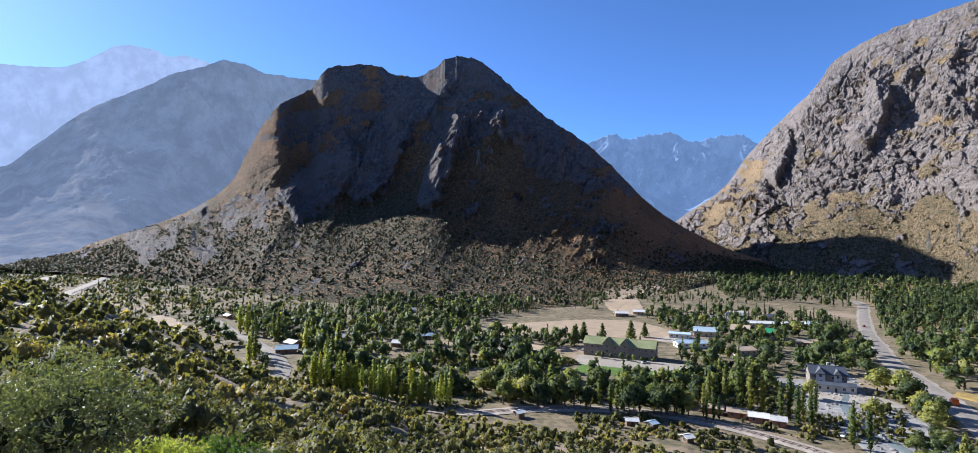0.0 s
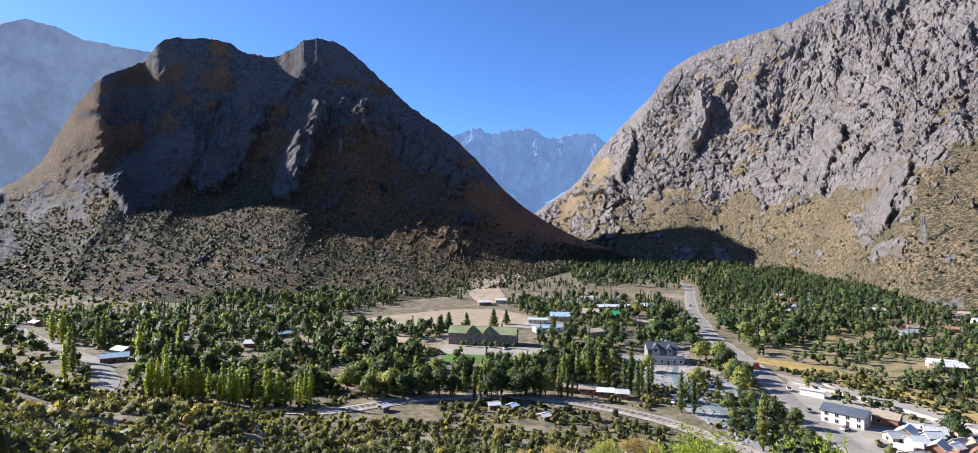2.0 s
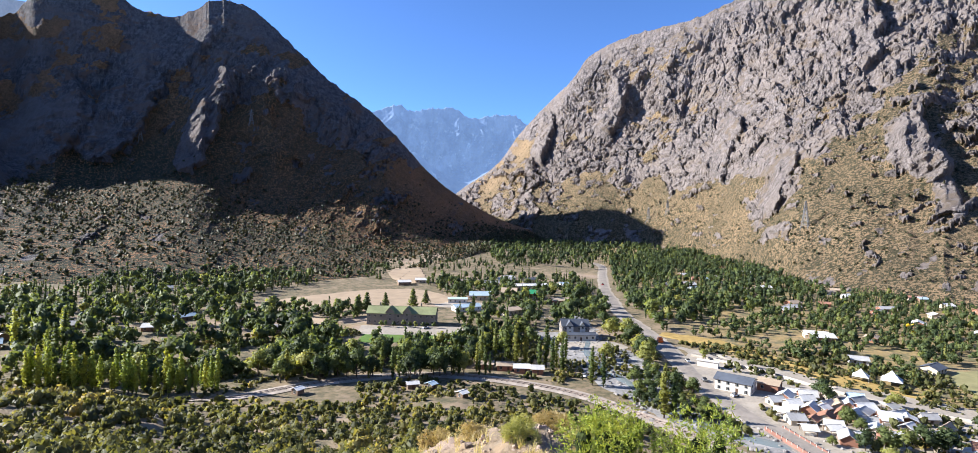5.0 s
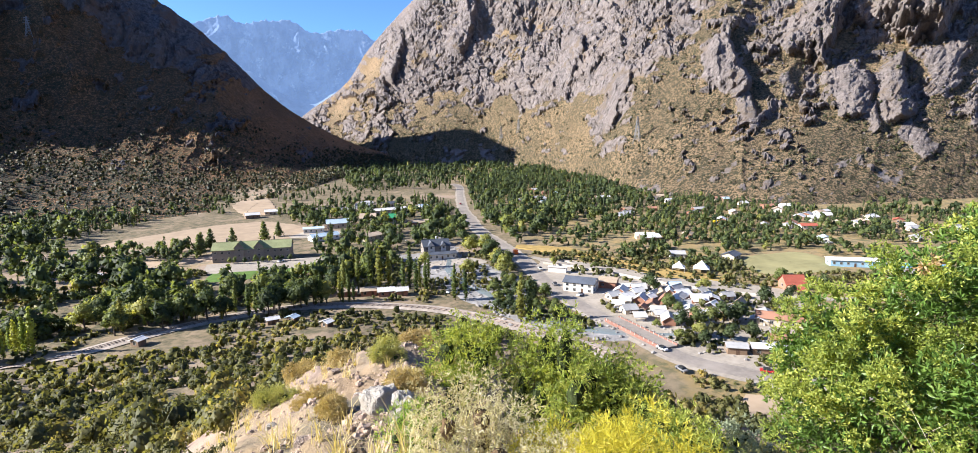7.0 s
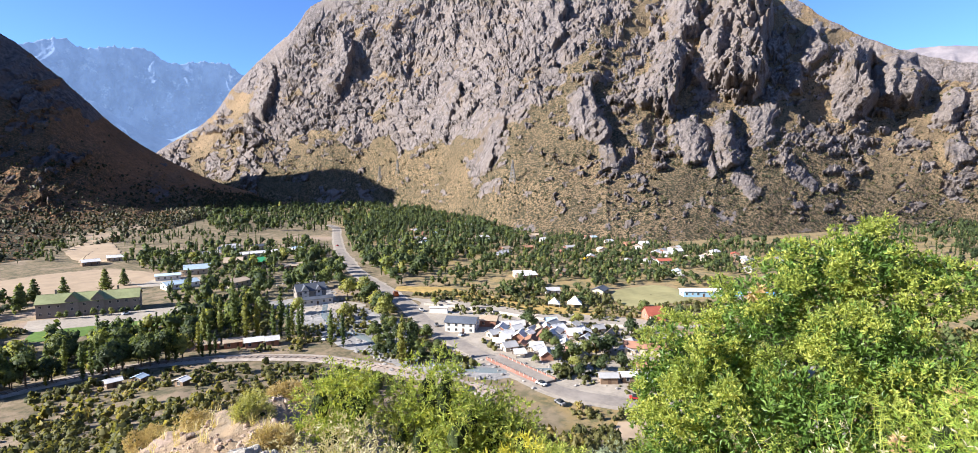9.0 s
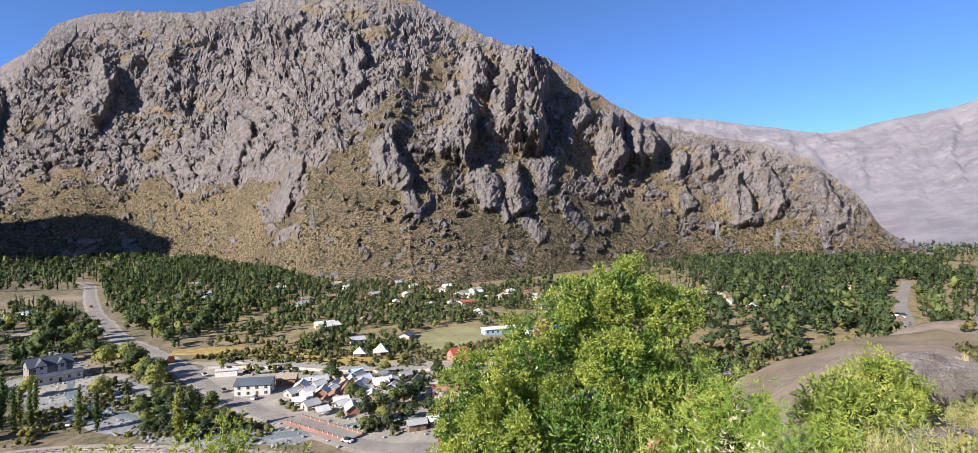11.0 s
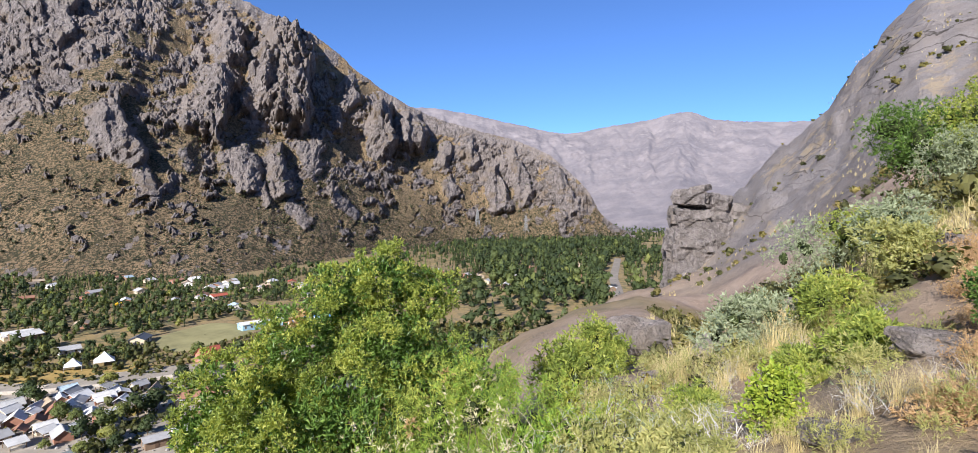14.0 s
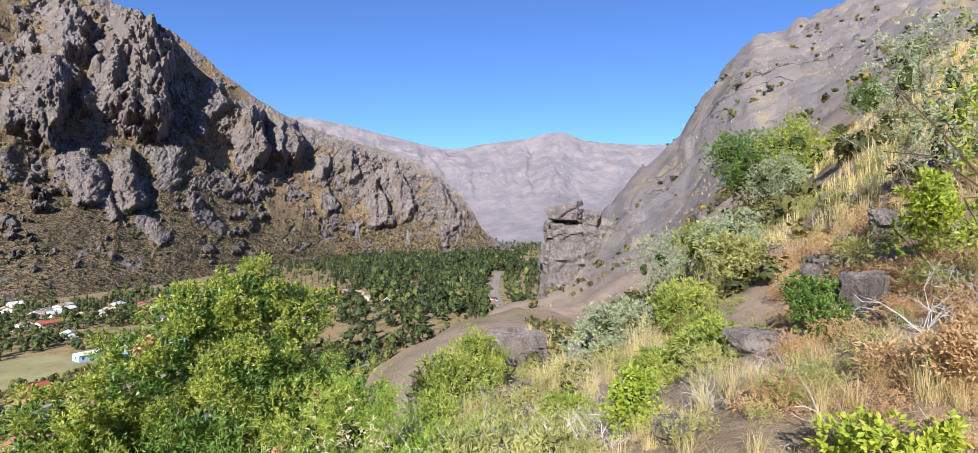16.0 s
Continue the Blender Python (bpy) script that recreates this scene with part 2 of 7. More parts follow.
profile(106, -1.75, -3.0, -5.0, -8.6, -16.6, -55, -75, -76)
profile(112, -1.6, -2.8, -4.7, -7.4, -12.4, -51, -75, -76)
profile(118, -1.5, -2.5, -5, -8, -8, -6, -40, -75)
profile(125, -1.35, -2, -3.3, -4.5, -1, 17, 8, -45)
profile(135, -1.1, -1, -0.4, 2.6, 14.5, 45, 74, 66)
profile(150, -0.9, 0, 3.5, 11.5, 27, 52, 92, 140)
profile(200, 0.2, 3, 10, 24, 48, 80, 125, 180)
profile(260, -0.3, 1, 4, 10, 22, 38, 55, 70)
HILL.append((300, HILL[0][1]))
HILL_AZ = np.array([a for a, _ in HILL], float)
HILL_H = np.array([h for _, h in HILL], float)


def ground_height(x, y, detail=True):
    """Height of the ground at arrays of places."""
    x, y = np.asarray(x, float), np.asarray(y, float)
    r = np.hypot(x, y)
    az = (np.degrees(np.arctan2(x, y)) + 60) % 360 - 60
    k = np.clip(np.searchsorted(HILL_AZ, az, side='right') - 1, 0, len(HILL_AZ) - 2)
    t = (az - HILL_AZ[k]) / (HILL_AZ[k + 1] - HILL_AZ[k])
    t = 0.5 * t + 0.5 * t * t * (3 - 2 * t)
    out = 0
    for j, w in ((k, 1 - t), (k + 1, t)):
        lr, stations = np.log(r + 2), np.log(np.array(HILL_R) + 2)
        i = np.clip(np.searchsorted(stations, lr, side='right') - 1, 0, len(stations) - 2)
        q = np.clip((lr - stations[i]) / (stations[i + 1] - stations[i]), 0, 1.0)
        rr = np.exp(stations[i]) - 2, np.exp(stations[i + 1]) - 2
        q = np.clip((r - rr[0]) / (rr[1] - rr[0]), 0, 3.0)
        out = out + w * (HILL_H[j, i] * (1 - q) + HILL_H[j, i + 1] * q)
    hill = out + EYE_Z
    hill = np.minimum(hill, EYE_Z + 260 + 0 * r)
    if detail:
        rough = smooth(1.5, 10, r)
        gully = fbm(x / 38, y / 38, octaves=5, seed=3) * 3.2 * smooth(15, 70, r)
        crags = smooth(108, 118, az) * (1 - smooth(165, 190, az)) * smooth(55, 110, r)
        side = r * np.radians(az)
        hill = hill + crags * (5.5 * (ridged(side / 34, hill / 30, 0, 5, 71) - 0.5) + 3.0 * (ridged(side / 11, hill / 7, 0, 4, 73) - 0.5))
        stony = np.exp(-((az - 24) / 13.0) ** 2) * smooth(4, 7, r) * (1 - smooth(24, 40, r))
        hill = hill + stony * (0.55 * (ridged(x / 2.2, y / 2.2, 0, 5, 81) - 0.55) + 0.18 * (ridged(x / 0.6, y / 0.6, 0, 3, 83) - 0.5))
        hill = hill + gully + fbm(x / 6.5, y / 6.5, octaves=5, seed=9) * (0.3 + 0.5 * smooth(12, 30, r)) * rough + fbm(x / 1.1, y / 1.1, octaves=4, seed=21) * 0.10
    flat = 0.0
    if detail:
        flat = 0.5 * fbm(x / 60, y / 60, octaves=3, seed=12)
    soft = 1.5
    d = hill - flat
    return flat + 0.5 * (d + np.sqrt(d * d + soft * soft)) - 0.05


mat_ground, nd, ln, bs = material("dry_scrub_ground", 0.95)
co = n_coords(nd, ln)
g_big = n_noise(nd, ln, co, 0.02, 8, 0.6)
g_mid = n_noise(nd, ln, co, 0.25, 8, 0.65)
g_fine = n_noise(nd, ln, co, 3.0, 8, 0.7)
g_grit = n_noise(nd, ln, co, 25.0, 4, 0.7)
soil = n_mix(nd, ln, n_step(nd, ln, g_mid, 0.35, 0.65), (0.25, 0.182, 0.135), (0.34, 0.255, 0.195))
soil = n_mix(nd, ln, n_step(nd, ln, g_fine, 0.5, 0.75), soil, (0.41, 0.32, 0.25))
dry = n_mix(nd, ln, n_step(nd, ln, g_mid, 0.3, 0.7), (0.31, 0.215, 0.09), (0.225, 0.17, 0.082))
dry = n_mix(nd, ln, n_step(nd, ln, n_noise(nd, ln, co, 0.11, 9, 0.74), 0.47, 0.58), dry, (0.12, 0.11, 0.05))
green = n_mix(nd, ln, n_step(nd, ln, g_mid, 0.38, 0.62), (0.085, 0.078, 0.042), (0.20, 0.152, 0.09))
green = n_mix(nd, ln, n_step(nd, ln, n_noise(nd, ln, co, 0.06, 9, 0.72), 0.5, 0.6), green, (0.24, 0.18, 0.115))
rocky = n_mix(nd, ln, n_step(nd, ln, g_fine, 0.35, 0.65), (0.205, 0.182, 0.178), (0.26, 0.232, 0.226))
rocky = n_mix(nd, ln, n_step(nd, ln, g_mid, 0.48, 0.62), rocky, (0.225, 0.195, 0.182))
g_rough = n_noise(nd, ln, co, 0.10, 12, 0.78)
rocky = n_mix(nd, ln, n_step(nd, ln, g_rough, 0.52, 0.66), rocky, (0.175, 0.152, 0.145))
rocky = n_mix(nd, ln, n_math(nd, ln, 'MULTIPLY', n_step(nd, ln, n_noise(nd, ln, co, 0.07, 9, 0.7), 0.55, 0.62), 0.6), rocky, (0.42, 0.32, 0.19))
beds = n_noise(nd, ln, n_coords(nd, ln, (0.05, 0.05, 0.5)), 1.0, 8, 0.62)
rocky = n_mix(nd, ln, n_math(nd, ln, 'MULTIPLY', n_step(nd, ln, beds, 0.55, 0.66), 0.35), rocky, (0.14, 0.12, 0.115))
slits = nd.new("ShaderNodeTexVoronoi")
slits.feature = 'DISTANCE_TO_EDGE'
slits.inputs["Scale"].default_value = 0.16
bent = nd.new("ShaderNodeVectorMath")
bent.operation = 'MULTIPLY_ADD'
bent.inputs[1].default_value = (9, 9, 9)
wavy = nd.new("ShaderNodeTexNoise")
wavy.inputs["Scale"].default_value, wavy.inputs["Detail"].default_value = 0.12, 6
ln.new(co, wavy.inputs["Vector"])
ln.new(wavy.outputs["Color"], bent.inputs[0])
ln.new(n_coords(nd, ln, (0.5, 0.5, 1.6)), bent.inputs[2])
ln.new(bent.outputs[0], slits.inputs["Vector"])
slit = n_math(nd, ln, 'SUBTRACT', 1.0, n_step(nd, ln, slits.outputs["Distance"], 0.0, 0.035))
rocky = n_mix(nd, ln, n_math(nd, ln, 'MULTIPLY', slit, n_step(nd, ln, g_big, 0.52, 0.66)), rocky, (0.06, 0.05, 0.045))
col = n_mix(nd, ln, n_attr(nd, "dry"), soil, dry)
col = n_mix(nd, ln, n_attr(nd, "green"), col, green)
col = n_mix(nd, ln, n_attr(nd, "rock"), col, rocky)
col = n_mix(nd, ln, n_math(nd, ln, 'MULTIPLY', n_step(nd, ln, g_grit, 0.58, 0.75), 0.35), col, (0.16, 0.12, 0.08))
ln.new(col, bs.inputs["Base Color"])
n_bump(nd, ln, bs, n_math(nd, ln, 'ADD', g_fine, n_math(nd, ln, 'ADD', n_math(nd, ln, 'MULTIPLY', g_grit, 0.2), n_math(nd, ln, 'MULTIPLY', n_math(nd, ln, 'MULTIPLY', g_rough, 14.0), n_attr(nd, "rock")))), 0.8, 0.14)

az_fine = np.arange(-50, 162, 0.36)
az_rough = np.arange(162, 310, 2.0)
az = np.radians(np.concatenate([az_fine, az_rough]))
rr = np.concatenate([[0.02], np.geomspace(0.5, 4950, 380)])
A, R = np.meshgrid(az, rr)
X, Y = R * np.sin(A), R * np.cos(A)
Z = ground_height(X, Y)
Z = Z - 6 * smooth(1500, 4900, R)
azd = np.degrees(A)


def ground_masks(x, y, z):
    """Dry grass, green growth and bare rock."""
    r, a = np.hypot(x, y), np.degrees(np.arctan2(x, y))
    n1, n2 = fbm(x / 70, y / 70, octaves=4, seed=31), fbm(x / 12, y / 12, octaves=4, seed=33)
    floor = 1 - smooth(2, 14, z)
    east = smooth(-20, 40, x - 0.55 * y - 90 + 30 * n1)      # the dry side beyond the road
    dry = np.clip(0.15 + 0.5 * smooth(-0.1, 0.4, n2) + floor * east * 0.7, 0, 1)
    dry = np.where(r < 60, np.clip(0.25 + n2 * 1.3, 0, 0.9), dry)
    green = floor * (1 - east) * smooth(-0.35, 0.1, n1 + 0.2) + (1 - floor) * smooth(-0.25, 0.15, n2 + n1 * 0.5) * smooth(25, 60, r) * 0.9
    rock = smooth(0.1, 0.35, n2 + 0.35 * smooth(10, 30, r)) * np.exp(-((a - 26) / 14.0) ** 2) * (r < 40) * 0.3
    right = smooth(94, 99, a) * smooth(42, 84, r + 14 * n2)
    rock = np.maximum(rock, right * smooth(-0.55, -0.1, n1 + n2 * 0.7 + 0.35 * (smooth(112, 118, a) - 0.5)))
    rock = rock * np.where((a > 90) & (r > 8), 0.12 + 0.88 * smooth(115, 123, a + 5 * n2), 1.0)
    return {"dry": dry, "green": np.clip(green * (1 - right), 0, 1), "rock": rock * (1 - floor)}


ground = tagged(new("ground", grid_mesh("ground", np.stack([X, Y, Z], -1)[:, ::-1], wrap=True, masks={k: v[:, ::-1] for k, v in ground_masks(X, Y, Z).items()}, material=mat_ground)),
                "dry scrub hillside and flat valley floor", "ground", kind="structure")


# ---- mountains: each a slope raised between its foot and its crest ----
def buttress(s, w, period, seed, tall=2.5, drop=0.16):
    """Rock ribs: each swells slowly along s and breaks off sharply at its far side; they come and go along w."""
    u = s / period + 0.75 * fbm(s / period / 2.2, w / period / 2.6, 1.9, 5, seed, 0.55)
    c = np.floor(u)
    f = u - c
    amp = smooth(-0.30, 0.25, vnoise(c * 3.7 + 0.5, w / (period * tall) + c * 1.37, 0.3, seed + 5) + 0.25 * vnoise(s / period * 3, w / period * 3, 0.6, seed + 6))
    return amp * np.where(f < 1 - drop, (f / (1 - drop)) ** 0.8, (1 - f) / drop) - 0.3


def mountain(name, label, foot, crest, mat, columns, rows, relief, seed, hollow=0.75, back=500, lean=0.0, grain=(90, 28), jag=0.012, kind="", crags=(), ribs=(40, 16, 7), line=((-180, 4.0), (360, 4.0)), patchy=0.3, shadow_hump=0.0, steep=2.2, knee=(), bias=1.0, flat=True, outcrops=0.0, tall=2.2, faces=(10, 6, 3), furrow=0.35, knobs=0.0):
    """foot: (azimuth, distance, height); crest: (azimuth, elevation from the eye, distance).
    knee: (azimuth, elevation, share of the way) where a gentle apron turns into the steep face. line: (azimuth, elevation) above which rock is bare.
    crags: buttresses and gullies, each from one bearing and elevation to another, with a half-width in degrees and metres of depth."""
    foot, crest = np.array(foot, float), np.array(crest, float)
    az = np.linspace(min(foot[0, 0], crest[0, 0]), max(foot[-1, 0], crest[-1, 0]), columns)
    fr, fz = curve(foot[:, 0], foot[:, 1], az), curve(foot[:, 0], foot[:, 2], az)
    cr = curve(crest[:, 0], crest[:, 2], az)
    cz = EYE_Z + cr * np.tan(np.radians(curve(crest[:, 0], crest[:, 1], az)))
    nb = max(6, rows // 12)
    v = np.concatenate([1 - (1 - np.linspace(0, 1, rows)) ** bias, 1 + np.linspace(0, 1, nb + 1)[1:]])[:, None]
    up = np.clip(v, 0, 1)
    g = hollow * up + (1 - hollow) * up ** steep
    if len(knee):
        kn = np.array(knee, float)
        kf = curve(kn[:, 0], kn[:, 2], az)
        kr = fr + (cr - fr) * kf
        kg = np.clip((EYE_Z + kr * np.tan(np.radians(curve(kn[:, 0], kn[:, 1], az))) - fz) / np.maximum(cz - fz, 1), 0.02, 0.9)
        soft = 0.05
        bend = soft * np.logaddexp(0, (up - kf) / soft)
        top = soft * np.logaddexp(0, (1 - kf) / soft)
        g = kg * up / kf + (1 - kg / kf) * bend / top
    r = np.where(v <= 1, fr + (cr - fr) * up, cr + back * (v - 1))
    z = np.where(v <= 1, fz + (cz - fz) * g, cz - (cz - fz) * np.clip(v - 1, 0, 1) ** 2.0)
    # Unseen high ground behind the crest, added to cast the mountain's shadow farther.
    if shadow_hump:
        ridge = cz + (r - cr) * (cz - EYE_Z - 0.013 * cr) / cr
        z = np.where(v > 1, ridge * (1 - smooth(shadow_hump, 1.0, v - 1)) + fz * smooth(shadow_hump, 1.0, v - 1), z)
    a = np.radians(az)[None, :] + 0 * v
    x, y = r * np.sin(a), r * np.cos(a)
    ref = cr.mean()
    side, zn, far = ref * a, (z - EYE_Z) * ref / r, r / ref
    big, small = grain
    inside = smooth(0, 0.08, up) * (1 - 0.90 * smooth(0.86, 1.0, up)) * np.where(v > 1, 0.10, 1)
    warp = fbm(side / big / 1.5, zn / big / 1.5, 2.7, octaves=3, seed=seed + 40)
    s = side + lean * zn + warp * big * 0.35
    lumps = fbm(s / (big * 1.6), zn / (big * 1.6), 0.61, octaves=5, seed=seed + 3)
    gullies = ridged(s / big, zn / (big * 2.2), 0.3, octaves=5, seed=seed, gain=0.5) - 0.5
    broken = fbm(s / small, zn / small, 0.9, octaves=5, seed=seed + 7, gain=0.62)
    el = np.degrees(np.arctan2(z - EYE_Z, r))
    wob_a = fbm(side / 60, zn / 60, 1.1, 5, seed + 60, 0.6)
    wob_e = fbm(side / 60, zn / 60, 4.4, 5, seed + 61, 0.6)
    flute = buttress(side, zn, small * 0.8, seed + 70, 4.0, 0.2)
    extra = np.zeros_like(x)
    for a1, e1, a2, e2, width, push in crags:
        pa, pe, da, de = np.degrees(a) + wob_a * width * 0.6 - a1, el + wob_e * width * 0.6 - e1, a2 - a1, e2 - e1
        t = (pa * da + pe * de) / (da * da + de * de)
        length = math.hypot(da, de)
        ox = pa - np.clip(t, 0, 1) * da
        over, under = np.clip(-t, 0, None) * length, np.clip(t - 1, 0, None) * length
        across = np.where(ox < 0, 1 - smooth(0.1, 1.5, -ox / width), 1 - smooth(0.30, 0.62, ox / width))
        body = across * (1 - smooth(0.2, 1.1, over / width)) * (1 - smooth(0.1, 0.6, under / width))
        if push < 0:
            extra += push * body
        else:
            extra = np.maximum(extra, push * body * (0.88 + 0.25 * flute + 0.45 * broken))
    crag = smooth(10, 34, extra)
    base = np.array(line, float)
    spots = fbm((side + 0.5 * zn) / 170, (zn - 0.5 * side) / 100, 6.1, 3, seed + 14)
    chips = fbm((side + 0.4 * zn) / 62, (zn - 0.4 * side) / 40, 3.1, 5, seed + 12, 0.7)
    rock = smooth(-0.5, 1.0, np.minimum(el - curve(base[:, 0], base[:, 1], np.degrees(a)), 1.9) + 7.0 * (patchy * spots + 0.60 * chips))
    if outcrops:
        rock = np.maximum(rock, smooth(0.0, 0.14, 0.45 * spots + chips - outcrops + 0.25 * smooth(0.1, 0.8, up)))
    rock = np.clip(np.maximum(rock, crag * (0.9 + 0.6 * broken)) - smooth(5, 30, -extra) * 0.7, 0, 1)
    bits = fbm((side + 0.3 * zn) / 34, (zn - 0.3 * side) / 24, 2.2, 5, seed + 90, 0.66)
    knob = smooth(0.10, 0.22, bits + 0.30 * spots - 0.20 * (1 - smooth(0.1, 0.5, up))) * knobs
    rock = np.maximum(rock, smooth(0.1, 0.5, knob / 13.0))
    w = zn - 0.25 * side
    butt = ribs[0] * buttress(s, w, big * 0.65, seed + 80, tall) + ribs[1] * buttress(s + 0.3 * w, w, small, seed + 81, 0.8 * tall) + ribs[2] * buttress(s - 0.35 * w, w, small * 0.36, seed + 82, 0.7 * tall, 0.25)
    ledge = (zn + 0.30 * side + 40 * lumps) / 26.0
    ledge = ledge - np.floor(ledge)
    butt = butt + 0.35 * ribs[1] * (smooth(0, 0.8, ledge) - smooth(0.8, 1.0, ledge)) * smooth(-0.2, 0.4, broken + spots)
    u2, w2 = s + 0.45 * zn + warp * 20, zn - 0.45 * s + 20 * lumps
    planes = faces[0] * facets(u2 / 78, w2 / 92, seed) + faces[1] * facets(u2 / 30, w2 / 34, seed + 1) + faces[2] * facets(u2 / 12, w2 / 13, seed + 2)
    butt = (butt + planes) * (1 - 0.65 * crag)
    push = inside * far * (relief * (0.8 * lumps + furrow * gullies) + (0.05 + 0.95 * rock) * smooth(0.04, 0.25, up) * butt + (0.25 + 0.75 * rock) * ribs[2] * 0.8 * broken + (1 - 0.7 * crag) * knob + extra)
    x, y = x - 0.75 * push * np.sin(a), y - 0.75 * push * np.cos(a)
    z = z + 0.45 * push - 0.25 * inside * np.clip(extra, 0, None) + jag * (cz - fz) * (ridged(side / 45, 0.7, 0, 5, seed + 20) - 0.6) * smooth(0.9, 1, up) * np.where(v > 1, np.clip(2 - v, 0, 1), 1)
    scrub = np.clip(1.1 - up * 0.75 + 0.8 * lumps, 0, 1)
    P = np.stack([x, y, z], -1)
    me = grid_mesh(name, P, masks={"rock": rock, "scrub": scrub}, material=mat)
    me.polygons.foreach_set("use_smooth", np.full(len(me.polygons), not flat))
    SLOPES.append((P[:rows], up[:rows] + 0 * rock[:rows], rock[:rows]))
    return tagged(new(name, me), label, "mountain", kind=kind)


SLOPES = []
mat_grey_cliff = mountain_material("grey_cliff_and_dry_slope", (0.152, 0.130, 0.122), (0.238, 0.205, 0.190), (0.305, 0.212, 0.122), (0.210, 0.150, 0.087), (0.052, 0.050, 0.026), 1.1, 1.0)
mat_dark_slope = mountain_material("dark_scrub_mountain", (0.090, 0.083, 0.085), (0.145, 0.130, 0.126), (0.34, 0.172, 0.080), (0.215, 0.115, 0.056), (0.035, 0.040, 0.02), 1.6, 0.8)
# The blue and pale tones hold painted haze; the last tuple is its emission.
mat_far_blue = distance_material("far_haze_blue_range", (0.09, 0.13, 0.21), (0.13, 0.17, 0.25), (0.26, 0.29, 0.34), (0.22, 0.33, 0.52, 0.30))
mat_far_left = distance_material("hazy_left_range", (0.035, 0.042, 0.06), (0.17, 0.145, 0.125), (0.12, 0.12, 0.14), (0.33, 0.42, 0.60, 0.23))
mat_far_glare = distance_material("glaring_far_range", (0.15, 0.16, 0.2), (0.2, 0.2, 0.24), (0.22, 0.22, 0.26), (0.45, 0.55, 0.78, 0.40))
mat_far_pale = distance_material("far_haze_pale_range", (0.135, 0.118, 0.118), (0.20, 0.172, 0.165), (0.22, 0.19, 0.18), (0.36, 0.37, 0.49, 0.14))

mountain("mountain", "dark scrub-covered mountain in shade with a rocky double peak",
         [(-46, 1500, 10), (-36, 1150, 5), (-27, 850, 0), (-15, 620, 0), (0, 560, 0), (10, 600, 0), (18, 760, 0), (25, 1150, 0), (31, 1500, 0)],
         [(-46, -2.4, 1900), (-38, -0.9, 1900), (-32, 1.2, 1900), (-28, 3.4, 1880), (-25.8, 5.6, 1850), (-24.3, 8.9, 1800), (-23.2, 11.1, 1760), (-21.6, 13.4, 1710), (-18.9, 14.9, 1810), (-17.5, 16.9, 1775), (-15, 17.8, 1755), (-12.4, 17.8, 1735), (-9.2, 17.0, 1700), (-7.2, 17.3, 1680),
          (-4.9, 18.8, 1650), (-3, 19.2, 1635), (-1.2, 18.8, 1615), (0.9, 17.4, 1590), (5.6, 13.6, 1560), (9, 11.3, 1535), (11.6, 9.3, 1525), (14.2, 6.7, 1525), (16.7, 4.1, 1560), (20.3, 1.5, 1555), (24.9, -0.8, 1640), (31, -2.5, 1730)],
         mat_dark_slope, 620, 260, 44, 100, lean=-0.5, grain=(250, 60), jag=0.026, back=700, shadow_hump=0.30, ribs=(36, 13, 6), bias=1.6, faces=(14, 9, 4), furrow=0.9, outcrops=0.55, knobs=3.0,
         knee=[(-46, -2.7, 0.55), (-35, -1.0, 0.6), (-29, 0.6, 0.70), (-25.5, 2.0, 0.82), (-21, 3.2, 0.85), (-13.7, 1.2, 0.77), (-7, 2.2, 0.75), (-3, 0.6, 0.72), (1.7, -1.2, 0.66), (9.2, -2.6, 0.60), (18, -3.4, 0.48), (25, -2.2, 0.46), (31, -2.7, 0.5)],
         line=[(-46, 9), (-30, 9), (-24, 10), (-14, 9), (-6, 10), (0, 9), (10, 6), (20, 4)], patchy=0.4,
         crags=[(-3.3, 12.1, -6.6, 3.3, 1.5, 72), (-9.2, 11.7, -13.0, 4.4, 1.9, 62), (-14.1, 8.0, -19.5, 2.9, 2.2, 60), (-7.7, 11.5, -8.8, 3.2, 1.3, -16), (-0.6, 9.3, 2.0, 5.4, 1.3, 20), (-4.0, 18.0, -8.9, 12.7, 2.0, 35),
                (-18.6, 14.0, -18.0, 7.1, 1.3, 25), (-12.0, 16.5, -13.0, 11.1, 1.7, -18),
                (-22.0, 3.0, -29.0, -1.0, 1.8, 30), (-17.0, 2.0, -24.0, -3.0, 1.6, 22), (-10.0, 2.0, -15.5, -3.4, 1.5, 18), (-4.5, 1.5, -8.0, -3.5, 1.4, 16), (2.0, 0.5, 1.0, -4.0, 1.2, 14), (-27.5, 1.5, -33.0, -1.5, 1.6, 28)])
